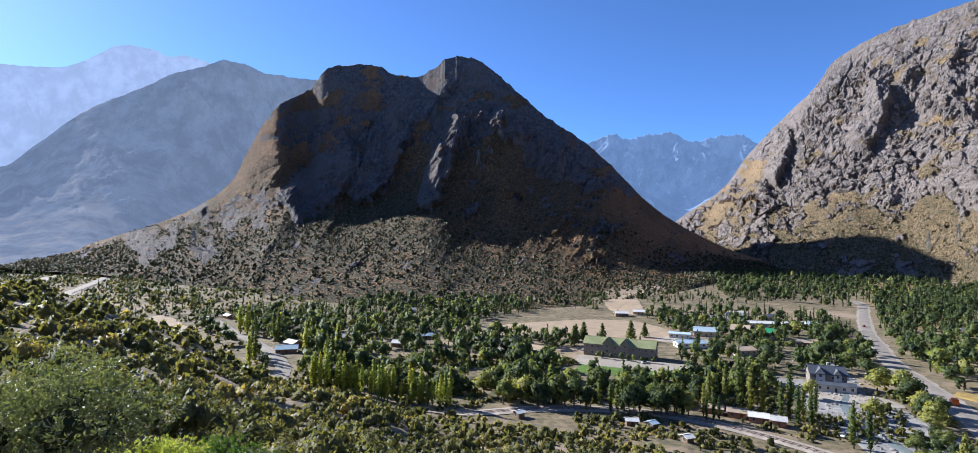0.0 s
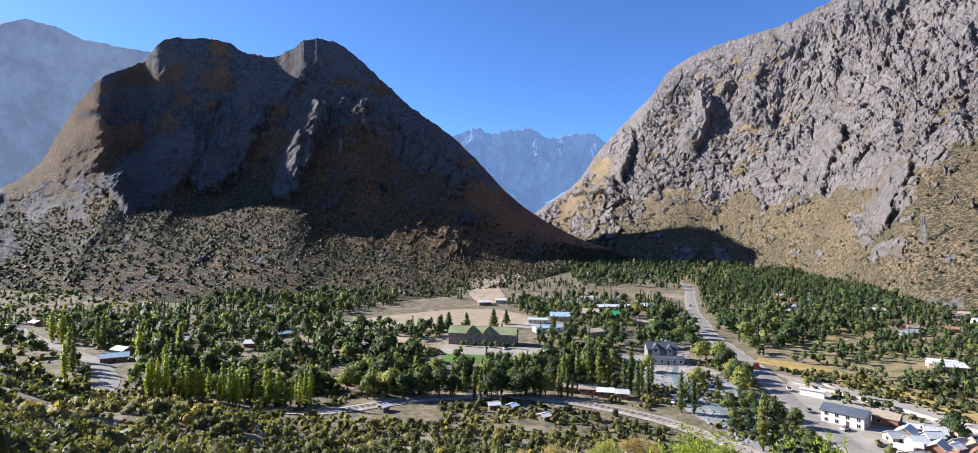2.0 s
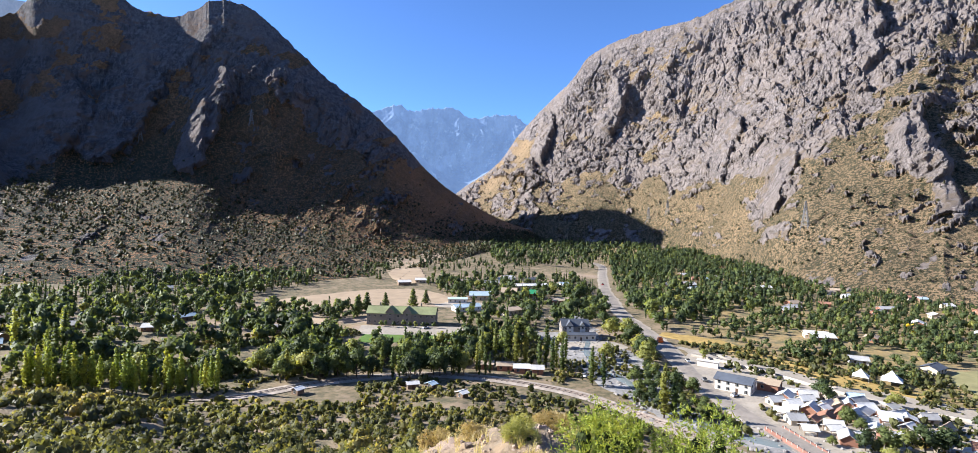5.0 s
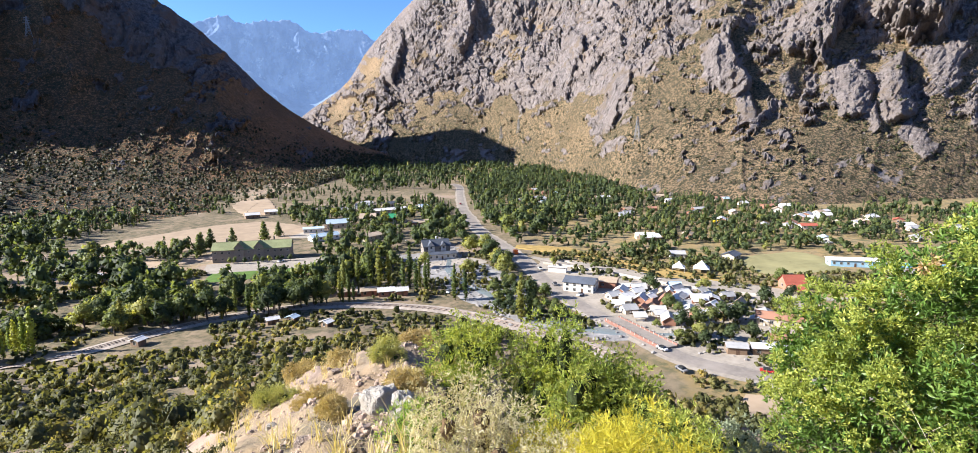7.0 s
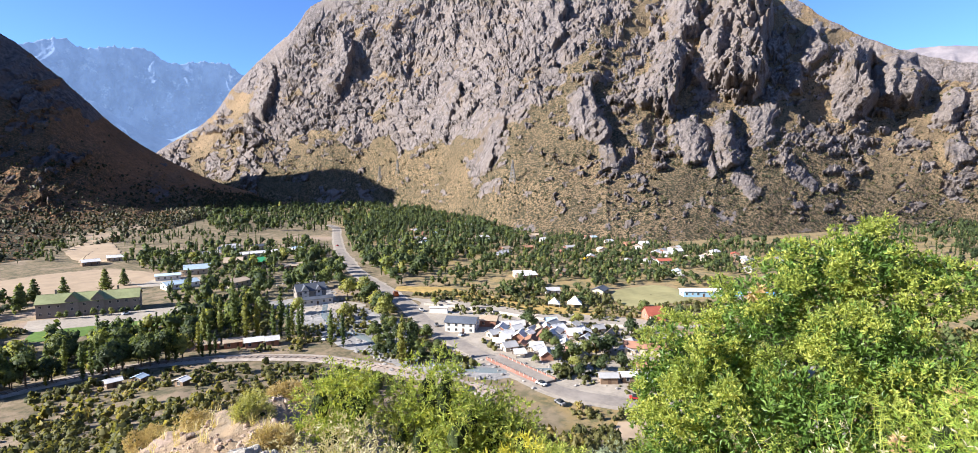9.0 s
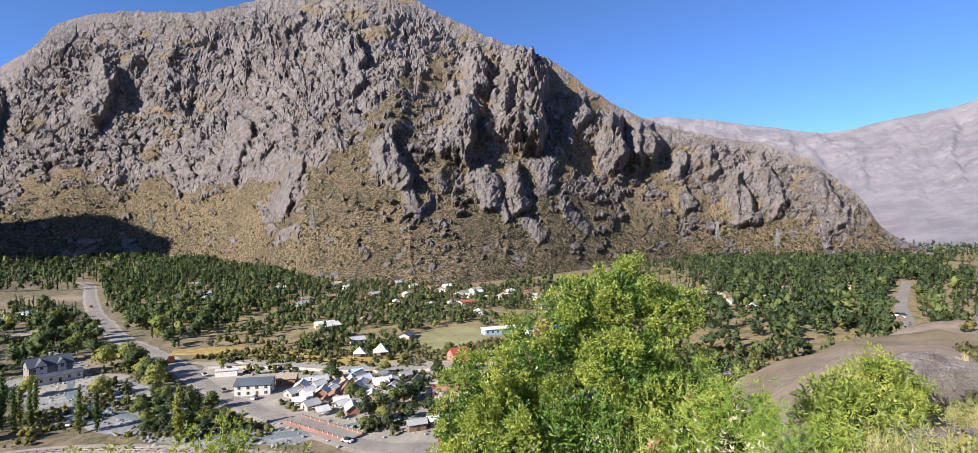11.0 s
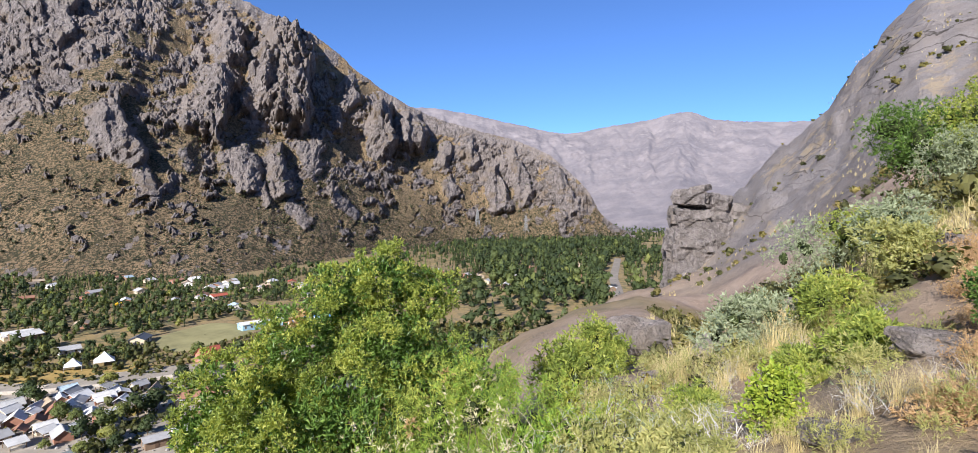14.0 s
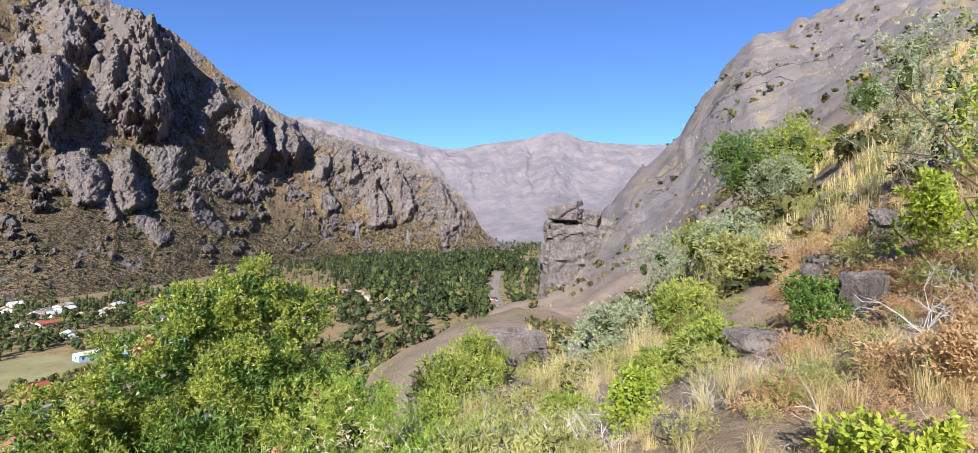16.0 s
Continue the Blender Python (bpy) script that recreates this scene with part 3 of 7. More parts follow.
mountain("mountain", "sunlit grey cliff mountain above dry grassy talus",
         [(17, 1950, 0), (22, 1700, 0), (28, 1550, 0), (34, 1480, 0), (39, 1390, 0), (45, 1140, 0), (49, 900, 0), (54, 690, 0), (61, 630, 0), (67, 620, 0), (76, 700, 0), (86, 900, 0), (96, 1120, 0), (107, 1200, 0), (114, 1250, 0)],
         [(17, 0.0, 2500), (19.7, 2.5, 2450), (23.7, 5.5, 2350), (26, 8.7, 2250), (29.1, 12, 2150), (31.2, 14, 2050), (33.4, 16.6, 2000), (38, 18.4, 1900), (43.3, 19.2, 1800), (50, 21.5, 1750), (60, 23.5, 1650), (69, 20.4, 1550),
          (74.8, 18.1, 1500), (78.7, 16.7, 1480), (83.3, 13.3, 1460), (87.9, 10.7, 1450), (92.5, 9, 1450), (98.7, 7.4, 1450), (102.3, 6, 1430), (104.6, 4.1, 1400), (106.8, 1.9, 1380), (108.2, -0.5, 1370), (114, -4.5, 1360)],
         mat_grey_cliff, 1100, 380, 42, 200, hollow=0.6, lean=-0.12, grain=(210, 50), jag=0.016, ribs=(16, 6, 4), patchy=0.45, outcrops=0.38, tall=1.4, faces=(13, 10, 6), furrow=0.8, knobs=13.0,
         line=[(17, 4), (24.3, 4.5), (32, 4.2), (40, 3.2), (44, 3.7), (48.8, 2.6), (51, 2.2), (54, 5), (58, 9), (62, 14), (70, 18), (80, 16), (88, 9), (92, 6), (96, 3.2), (101, 0.5), (107, -1.0)],
         crags=[(77.0, 15.6, 75.6, 9.6, 3.4, 250), (70.3, 16.4, 71.1, 13.8, 1.8, 110), (70.0, 10.8, 68.6, 7.5, 2.4, 180), (80.5, 9.9, 80.4, 8.0, 0.7, 60), (85.1, 8.9, 86.1, 6.4, 1.8, 150), (88.4, 8.8, 88.2, 6.5, 1.8, 120), (61.0, 7.8, 63.1, 4.6, 1.8, 110),
                (71.5, 5.4, 72.5, 2.4, 1.5, 80), (74.6, 5.4, 75.8, 1.8, 1.4, 115), (73.2, 2.2, 73.8, 0.6, 0.8, 45), (77.7, 6.0, 78.3, 3.6, 1.3, 45), (63.1, 3.6, 63.9, 1.2, 1.2, 55), (91.6, 6.4, 91.3, 4.8, 1.2, 60), (92.0, 2.8, 92.6, 1.6, 0.9, 50), (96.8, 3.5, 97.8, 0.5, 1.4, 70), (75.9, 0.4, 77.7, -1.4, 0.8, 40),
                (80.4, 1.0, 82.5, -0.8, 0.8, 38), (57.4, 17.4, 58.4, 16.2, 1.3, 70), (57.8, 14.8, 58.4, 13.8, 1.0, 50), (94.0, 7.0, 94.7, 5.0, 1.2, 50), (81.4, 12.5, 82.2, 10.8, 1.3, 55), (82.7, 14.2, 83.3, 13.0, 0.9, 40), (98.6, 5.2, 100.6, 1.5, 1.4, 60), (103.5, 3.4, 105.4, 0.0, 1.3, 55),
                (66.0, 9.6, 66.4, 8.6, 0.8, 40), (66.5, 5.0, 67.2, 3.6, 0.8, 38), (82.5, 4.2, 83.2, 3.2, 0.8, 35), (47.5, 9.5, 45.8, 4.5, 1.2, 50), (36.5, 13.0, 35.0, 9.0, 1.3, 60), (28.8, 9.8, 28.0, 6.5, 1.2, 60), (52.5, 6.2, 50.6, 1.2, 1.2, 55), (67.1, 14.8, 69.4, 3.0, 1.2, -18), (84.0, 4.0, 86.5, 0.0, 1.0, -8)])
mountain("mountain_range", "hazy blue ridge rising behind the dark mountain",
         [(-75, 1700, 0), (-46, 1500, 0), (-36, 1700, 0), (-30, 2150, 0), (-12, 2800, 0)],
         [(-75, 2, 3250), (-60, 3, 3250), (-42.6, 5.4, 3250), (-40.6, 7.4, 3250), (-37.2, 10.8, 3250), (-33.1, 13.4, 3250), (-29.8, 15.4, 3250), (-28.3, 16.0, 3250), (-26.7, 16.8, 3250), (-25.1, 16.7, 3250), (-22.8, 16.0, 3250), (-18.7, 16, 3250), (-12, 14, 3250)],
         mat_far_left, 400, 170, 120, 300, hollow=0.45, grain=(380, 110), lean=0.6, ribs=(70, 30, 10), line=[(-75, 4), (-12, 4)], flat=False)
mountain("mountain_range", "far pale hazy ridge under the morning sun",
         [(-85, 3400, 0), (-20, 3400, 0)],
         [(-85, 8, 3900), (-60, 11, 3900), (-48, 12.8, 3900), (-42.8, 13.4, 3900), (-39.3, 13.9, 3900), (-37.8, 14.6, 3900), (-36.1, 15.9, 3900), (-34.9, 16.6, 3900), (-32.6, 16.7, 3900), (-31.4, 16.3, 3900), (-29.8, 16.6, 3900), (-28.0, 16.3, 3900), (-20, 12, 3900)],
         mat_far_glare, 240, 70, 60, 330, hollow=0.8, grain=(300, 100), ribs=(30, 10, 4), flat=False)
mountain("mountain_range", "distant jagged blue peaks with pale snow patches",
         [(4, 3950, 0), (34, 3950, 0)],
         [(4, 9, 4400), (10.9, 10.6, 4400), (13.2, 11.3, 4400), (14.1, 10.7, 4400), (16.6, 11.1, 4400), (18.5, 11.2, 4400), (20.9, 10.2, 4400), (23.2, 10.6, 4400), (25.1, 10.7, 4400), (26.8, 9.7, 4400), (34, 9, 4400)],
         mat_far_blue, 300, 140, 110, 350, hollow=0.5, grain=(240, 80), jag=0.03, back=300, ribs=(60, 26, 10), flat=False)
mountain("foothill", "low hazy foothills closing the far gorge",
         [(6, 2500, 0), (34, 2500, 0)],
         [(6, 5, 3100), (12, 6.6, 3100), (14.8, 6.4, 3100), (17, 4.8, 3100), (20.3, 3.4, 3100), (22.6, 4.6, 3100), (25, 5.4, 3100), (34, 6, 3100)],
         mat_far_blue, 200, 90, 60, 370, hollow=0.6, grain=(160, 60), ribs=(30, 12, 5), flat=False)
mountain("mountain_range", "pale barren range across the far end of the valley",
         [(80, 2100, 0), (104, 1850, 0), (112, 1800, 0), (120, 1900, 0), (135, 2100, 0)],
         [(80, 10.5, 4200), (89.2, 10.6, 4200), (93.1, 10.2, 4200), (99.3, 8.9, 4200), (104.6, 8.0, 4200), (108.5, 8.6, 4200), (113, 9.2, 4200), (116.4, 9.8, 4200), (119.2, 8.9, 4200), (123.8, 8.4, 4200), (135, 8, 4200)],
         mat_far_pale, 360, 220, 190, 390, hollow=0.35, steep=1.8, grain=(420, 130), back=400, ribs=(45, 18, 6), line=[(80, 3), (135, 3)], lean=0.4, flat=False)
mountain("ridge", "high ground closing the valley behind the viewer",
         [(150, 700, 150), (230, 700, 120), (300, 900, 60)],
         [(150, 16, 1500), (200, 22, 1500), (260, 14, 1500), (300, 6, 1600)],
         mat_dark_slope, 60, 30, 40, 410, grain=(260, 90), flat=False)


# ---- parts, roads and patches ----
def thing(name, m, label, category, group="", kind=""):
    ob = new(name)
    ob.matrix_world = m
    return tagged(ob, label, category, group, kind)


def part(name, data, mat, parent, label="", m=None):
    """Links a bmesh or mesh as one mesh object under a thing or a part."""
    if isinstance(data, bmesh.types.BMesh):
        me = bpy.data.meshes.new(name)
        data.to_mesh(me)
        data.free()
        data = me
    if mat and not data.materials:
        data.materials.append(mat)
    ob = new(name, data)
    ob.parent = parent
    if m is not None:
        ob.matrix_basis = m
    return tagged(ob, label)


def box(bm, x0, y0, z0, x1, y1, z1):
    v = [bm.verts.new((x, y, z)) for x in (x0, x1) for y in (y0, y1) for z in (z0, z1)]
    for f in ((0, 1, 3, 2), (4, 6, 7, 5), (0, 4, 5, 1), (2, 3, 7, 6), (0, 2, 6, 4), (1, 5, 7, 3)):
        bm.faces.new([v[i] for i in f])
    return v


def beam(bm, a, b, w, taper=1.0):
    """A square bar from a to b."""
    a, b = Vector(a), Vector(b)
    d = (b - a).normalized()
    s = d.orthogonal().normalized()
    u = d.cross(s)
    ends = []
    for p, k in ((a, w / 2), (b, w / 2 * taper)):
        ends.append([bm.verts.new(p + k * (i * s + j * u)) for i, j in ((1, 1), (-1, 1), (-1, -1), (1, -1))])
    for i in range(4):
        bm.faces.new((ends[0][i], ends[0][(i + 1) % 4], ends[1][(i + 1) % 4], ends[1][i]))
    bm.faces.new(ends[0][::-1])
    bm.faces.new(ends[1])


def gh(x, y):
    return float(ground_height(x, y))


def spline(pts, step):
    """Places along a rounded line through the given ones."""
    p = np.array(pts, float)
    q = np.concatenate([[2 * p[0] - p[1]], p, [2 * p[-1] - p[-2]]])
    out = []
    for k in range(1, len(q) - 2):
        n = max(2, int(np.linalg.norm(q[k + 1] - q[k]) / step))
        for t in np.arange(n) / n:
            out.append(0.5 * (2 * q[k] + (q[k + 1] - q[k - 1]) * t + (2 * q[k - 1] - 5 * q[k] + 4 * q[k + 1] - q[k + 2]) * t * t + (3 * q[k] - q[k - 1] - 3 * q[k + 1] + q[k + 2]) * t ** 3))
    out.append(q[-2])
    return np.array(out)


BLOCKED = []      # lines and rounds where nothing grows


def ribbon(name, pts, width, mat, label, lift=0.25, offset=0.0, edge=0.35, kind="structure", free=1.0, parent=None, thick=0.0):
    """A strip of ground along a line, lying on the land."""
    p = spline(pts, 3.0)
    d = np.gradient(p, axis=0)
    nrm = np.stack([d[:, 1], -d[:, 0]], 1) / np.linalg.norm(d, axis=1, keepdims=True)
    rows = []
    k = np.arange(len(p))
    for side in (-0.5, -0.25, 0, 0.25, 0.5):
        wob = edge * fbm(p[:, 0] / 6, p[:, 1] / 6, side * 9, 2, 77) if abs(side) == 0.5 else 0
        q = p + nrm * (side * width + offset + wob)[:, None] if np.ndim(wob) else p + nrm * (side * width + offset)
        z = ground_height(q[:, 0], q[:, 1]) + lift - (0.12 if abs(side) == 0.5 else 0) * (thick == 0)
        rows.append(np.stack([q[:, 0], q[:, 1], z], 1))
    if thick:
        rows = [rows[0] - (0, 0, thick)] + rows + [rows[-1] - (0, 0, thick)]
    me = grid_mesh(name, np.stack(rows, 0), material=mat)
    if free:
        BLOCKED.append((p, width / 2 + abs(offset) + free))
    if parent:
        return part(name, me, mat, parent, label)
    return tagged(new(name, me), label, name.split("_")[0], kind=kind)


def patch(name, pts, mat, label, lift=0.2, rough=1.0, kind="structure", free=True):
    """A field or yard with an uneven rim, lying on the land."""
    rim = spline(list(pts) + [pts[0]], 4.0)[:-1]
    c = rim.mean(0)
    rim = rim + rough * np.stack([fbm(rim[:, 0] / 9, rim[:, 1] / 9, 1, 3, 5), fbm(rim[:, 0] / 9, rim[:, 1] / 9, 4, 3, 6)], 1) * 2
    rings = []
    for t in np.linspace(0.02, 1, 9):
        q = c + (rim - c) * t
        rings.append(np.stack([q[:, 0], q[:, 1], ground_height(q[:, 0], q[:, 1]) + lift - 0.25 * (t == 1)], 1))
    P = np.array(rings)
    me = grid_mesh(name, P, wrap=True, material=mat)
    if free:
        BLOCKED.append((rim, c))
    return tagged(new(name, me), label, name.split("_")[0], kind=kind)


def free_of(x, y, margin=0.0):
    """Whether places are clear of roads, yards and houses."""
    ok = np.ones(len(x), bool)
    q = np.stack([x, y], 1)
    for shape, size in BLOCKED:
        if np.ndim(size):
            a, b = shape, np.roll(shape, -1, 0)
            cross = ((a[:, 1][None] > y[:, None]) != (b[:, 1][None] > y[:, None])) & (
                x[:, None] < (b[:, 0] - a[:, 0])[None] * (y[:, None] - a[:, 1][None]) / (b[:, 1] - a[:, 1] + 1e-9)[None] + a[:, 0][None])
            ok &= cross.sum(1) % 2 == 0
        else:
            near = np.full(len(x), 1e9)
            for i in range(0, len(shape), 2):
                near = np.minimum(near, np.hypot(x - shape[i][0], y - shape[i][1]))
            ok &= near > size + margin + 1.0
    return ok


# ---- materials of the settlement ----
def plain(name, colour, rough=0.85, spread=0.25, scale=0.8, metal=0.0, bump=0.0, random_value=0.0):
    mat, nd, ln, bs = material(name, rough)
    co = n_coords(nd, ln)
    a = n_noise(nd, ln, co, scale, 8, 0.65)
    b = n_noise(nd, ln, co, scale * 0.13, 5, 0.6)
    c = n_mix(nd, ln, n_step(nd, ln, a, 0.3, 0.72), colour, tuple(v * (1 - spread) for v in colour))
    c = n_mix(nd, ln, n_step(nd, ln, b, 0.45, 0.7), c, tuple(min(1, v * (1 + spread * 0.6)) for v in colour))
    if random_value:
        info = nd.new("ShaderNodeObjectInfo")
        k = n_math(nd, ln, 'ADD', n_math(nd, ln, 'MULTIPLY', info.outputs["Random"], random_value), 1 - random_value / 2)
        c = n_mix(nd, ln, 1.0, c, k, 'MULTIPLY')
    ln.new(c, bs.inputs["Base Color"])
    bs.inputs["Metallic"].default_value = metal
    if bump:
        n_bump(nd, ln, bs, a, 0.6, bump)
    return mat


m_asphalt = plain("worn_asphalt", (0.26, 0.225, 0.19), 0.9, 0.25, 0.5)
m_gravel = plain("pale_gravel", (0.33, 0.285, 0.23), 0.95, 0.25, 0.7, bump=0.05)
m_ballast = plain("rail_ballast", (0.36, 0.30, 0.245), 0.95, 0.35, 1.5, bump=0.05)
m_rail = plain("rusty_rail", (0.20, 0.15, 0.12), 0.5, 0.3, 2.0, metal=0.6)
m_sleeper = plain("grey_sleeper", (0.16, 0.13, 0.11), 0.9, 0.3, 2.0)
m_field = plain("bare_field", (0.36, 0.27, 0.18), 0.95, 0.25, 0.12, bump=0.05)
m_lawn = plain("mown_lawn", (0.10, 0.17, 0.03), 0.9, 0.35, 0.4, bump=0.05)
m_pitch = plain("dry_sports_pitch", (0.26, 0.235, 0.11), 0.95, 0.3, 0.15, bump=0.05)
m_drygrass = plain("dry_yellow_grass", (0.38, 0.26, 0.085), 0.95, 0.4, 0.25, bump=0.1)
m_riverbed = plain("grey_river_stones", (0.27, 0.255, 0.24), 0.9, 0.4, 0.9, bump=0.2)
m_wall_stone = plain("pale_stone_wall", (0.42, 0.37, 0.31), 0.9, 0.3, 0.8)
m_red_side = plain("rust_red_parapet", (0.25, 0.125, 0.095), 0.8, 0.3, 0.7)
m_concrete = plain("weathered_concrete", (0.38, 0.35, 0.31), 0.9, 0.3, 0.8)
mat_water, nd, ln, bs = material("shallow_river_water", 0.15)
bs.inputs["Base Color"].default_value = (0.17, 0.20, 0.20, 1)
n_bump(nd, ln, bs, n_noise(nd, ln, n_coords(nd, ln), 1.3, 6), 0.6, 0.15)
ROOFS = {k: plain("roof_" + k, c, r, 0.22, 0.9, random_value=0.25) for k, c, r in (
    ("white", (0.62, 0.60, 0.57), 0.6), ("grey", (0.36, 0.35, 0.34), 0.6), ("slate", (0.085, 0.095, 0.115), 0.65), ("red", (0.40, 0.11, 0.07), 0.8), ("rust", (0.33, 0.17, 0.11), 0.85),
    ("green", (0.05, 0.30, 0.13), 0.6), ("moss", (0.23, 0.245, 0.12), 0.9), ("tan", (0.40, 0.31, 0.22), 0.85), ("blue", (0.10, 0.32, 0.62), 0.55), ("sky", (0.42, 0.52, 0.58), 0.6), ("brown", (0.20, 0.13, 0.09), 0.85))}
WALLS = {k: plain("wall_" + k, c, 0.9, 0.18, 0.7, random_value=0.2) for k, c in (
    ("white", (0.62, 0.59, 0.54)), ("cream", (0.50, 0.42, 0.31)), ("stone", (0.24, 0.21, 0.18)), ("brick", (0.30, 0.15, 0.10)), ("wood", (0.22, 0.15, 0.10)), ("blue", (0.30, 0.48, 0.62)), ("yellow", (0.60, 0.42, 0.08)))}
m_frame = plain("window_frame", (0.42, 0.40, 0.37), 0.6, 0.1, 1.0)
mat_pane, nd, ln, bs = material("dark_window_glass", 0.08)
bs.inputs["Base Color"].default_value = (0.02, 0.025, 0.03, 1)
bs.inputs["Specular IOR Level"].default_value = 0.6
m_door = plain("painted_door", (0.12, 0.075, 0.05), 0.6, 0.2, 2.0, random_value=0.6)

# ---- roads, railway, river, fields ----
ROAD = [(470, 690), (445, 636), (375, 535), (312, 440), (280, 384), (256, 344), (238, 306), (224, 272), (206, 232), (184, 190), (170, 160), (162, 137), (156, 112), (150, 90), (156, 70), (163, 50), (176, 10), (205, -50), (270, -105)]
ribbon("road", ROAD, 7.6, m_asphalt, "sun-bleached two-lane asphalt road", lift=0.30, free=2.5)
ribbon("road_shoulder", ROAD, 12.0, m_gravel, "dusty gravel verge of the main road", lift=0.16, edge=1.5, free=0)
ribbon("road_side", [(214, 232), (217, 205), (222, 180), (225, 150), (232, 127), (242, 106), (256, 84), (285, 60)], 5.5, m_gravel, "pale unpaved side road above a low wall", lift=0.3, free=2)
ribbon("road_far", [(395, -148), (411, -152), (481, -173), (550, -195), (678, -244), (760, -275)], 9.0, m_asphalt, "grey highway leading down the valley", lift=0.35, free=3)
ribbon("road_left", [(-240, 470), (-199, 416), (-159, 368), (-131, 330), (-112, 295), (-104, 262)], 8.0, m_asphalt, "pale road between poplars", lift=0.3, free=2)
ribbon("track_left", [(-1389, 1650), (-880, 1081), (-800, 1000), (-673, 800), (-640, 740)], 13.0, m_gravel, "winding pale dirt track", lift=1.2, free=0)
ribbon("track_hill", [(-500, 640), (-528, 673), (-597, 809), (-736, 1046)], 11.0, m_gravel, "pale dirt track climbing the slope", lift=1.2, free=0)
RAIL = [(-25, 216), (9, 227), (35, 231), (61, 229), (86, 217), (103, 202), (117, 183), (125, 160), (130, 137), (133, 118), (134, 106)]
ribbon("railway_bed", RAIL, 8.5, m_ballast, "brown ballast bed of the curved railway", lift=0.35, free=2.0)
railway = thing("railway", pose(0, 0, 0), "rusty narrow-gauge railway track curving through the valley", "railway")
for o in (-0.8, 0.8):
    ribbon("rail", RAIL, 0.16, m_rail, "", lift=0.72, offset=o, edge=0, free=0, parent=railway, thick=0.16)
rp = spline(RAIL, 2.4)
rd = np.gradient(rp, axis=0)
bm = bmesh.new()
box(bm, -1.3, -0.13, 0, 1.3, 0.13, 0.16)
sleeper = bpy.data.meshes.new("sleeper")
bm.to_mesh(sleeper)
bm.free()
for (px, py), (dx, dy) in list(zip(rp, rd))[:150]:
    part("sleeper", sleeper, m_sleeper, railway, m=pose(px, py, gh(px, py) + 0.36, 0, 0, math.degrees(math.atan2(-dx, dy))))
ribbon("verge_wall", [(207, 214), (213, 200), (219, 172), (222, 148), (229, 124), (237, 108)], 0.7, m_wall_stone, "low pale stone wall beside the side road", lift=1.3, edge=0.05, free=0, thick=1.3)

RIVER = [(205, 330), (190, 290), (172, 258), (157, 236), (150, 212), (147, 190), (141, 168), (140, 148), (147, 126), (160, 110), (176, 92), (200, 60), (240, 10), (300, -40)]
ribbon("riverbed", RIVER, 15.0, m_riverbed, "grey boulder-strewn river bed", lift=0.12, edge=4.0, free=0)
ribbon("water", RIVER, 5.0, mat_water, "shallow mountain stream between boulders", lift=0.22, edge=1.6, free=0)
def polar(az, r):
    return r * math.sin(radians(az)), r * math.cos(radians(az))


ribbon("road_valley", [polar(-39.0, 760), polar(-38.0, 850), polar(-36.5, 1000), polar(-34.9, 1200)], 15.0, m_gravel, "pale dusty road up the hazy side valley", lift=0.5, free=3)
ribbon("road_upper", [polar(-41.2, 980), polar(-40.4, 1060), polar(-39.6, 1180), polar(-38.6, 1240)], 14.0, m_gravel, "white gravel track in the hazy side valley", lift=0.5, free=3)
patch("field_bare", [(-2, 452), (40, 478), (110, 500), (146, 470), (137, 398), (58, 410), (9, 430)], m_field, "bare tan field")
patch("field_slope", [(126, 530), (140, 635), (196, 735), (165, 560), (158, 530)], m_field, "bare graded plot below the mountain", lift=0.8)
patch("yard_strip", [(57, 343), (90, 328), (121, 313), (112, 292), (82, 303), (54, 317)], m_gravel, "pale gravel forecourt", rough=0.4)
patch("lawn", [(54, 316), (86, 303), (110, 291), (100, 282), (76, 288), (50, 297)], m_lawn, "bright green mown lawn", rough=0.4)
patch("yard_small", [(0, 372), (28, 380), (40, 350), (16, 335)], m_field, "bare earth clearing")
patch("yard", [(170, 170), (176, 146), (190, 140), (207, 150), (212, 168), (200, 190), (188, 196)], m_gravel, "dusty gravel yard round the white house", rough=0.8)
patch("sports_field", [(312, 150), (347, 133), (322, 101), (279, 120), (288, 140)], m_pitch, "dry olive sports pitch", rough=0.4)
patch("dry_field", [(224, 262), (236, 205), (233, 160), (246, 128), (258, 128), (250, 170), (254, 215), (240, 262)], m_drygrass, "tall dry yellow grass", rough=2.5, free=False)
patch("yard_hotel", [(150, 262), (182, 256), (186, 238), (156, 240)], m_gravel, "paved yard in front of the hotel", rough=0.5)
patch("yard_park", [(118, 420), (160, 405), (168, 380), (128, 388)], m_gravel, "pale car park", rough=0.6)
patch("yard_market", [(150, 118), (165, 130), (182, 128), (206, 108), (212, 82), (190, 76), (160, 90)], m_gravel, "dusty ground of the market", rough=0.8, free=False)
patch("river_gravel", [(155, 300), (178, 276), (184, 225), (172, 186), (146, 150), (132, 172), (136, 227)], m_riverbed, "wide grey gravel bed beside the stream", lift=0.08, rough=2.0, free=False)
patch("clearing", [(-248, 369), (-216, 377), (-242, 430), (-300, 494), (-291, 446)], m_field, "bare tan clearing on the scrub slope", lift=0.5, rough=1.5)
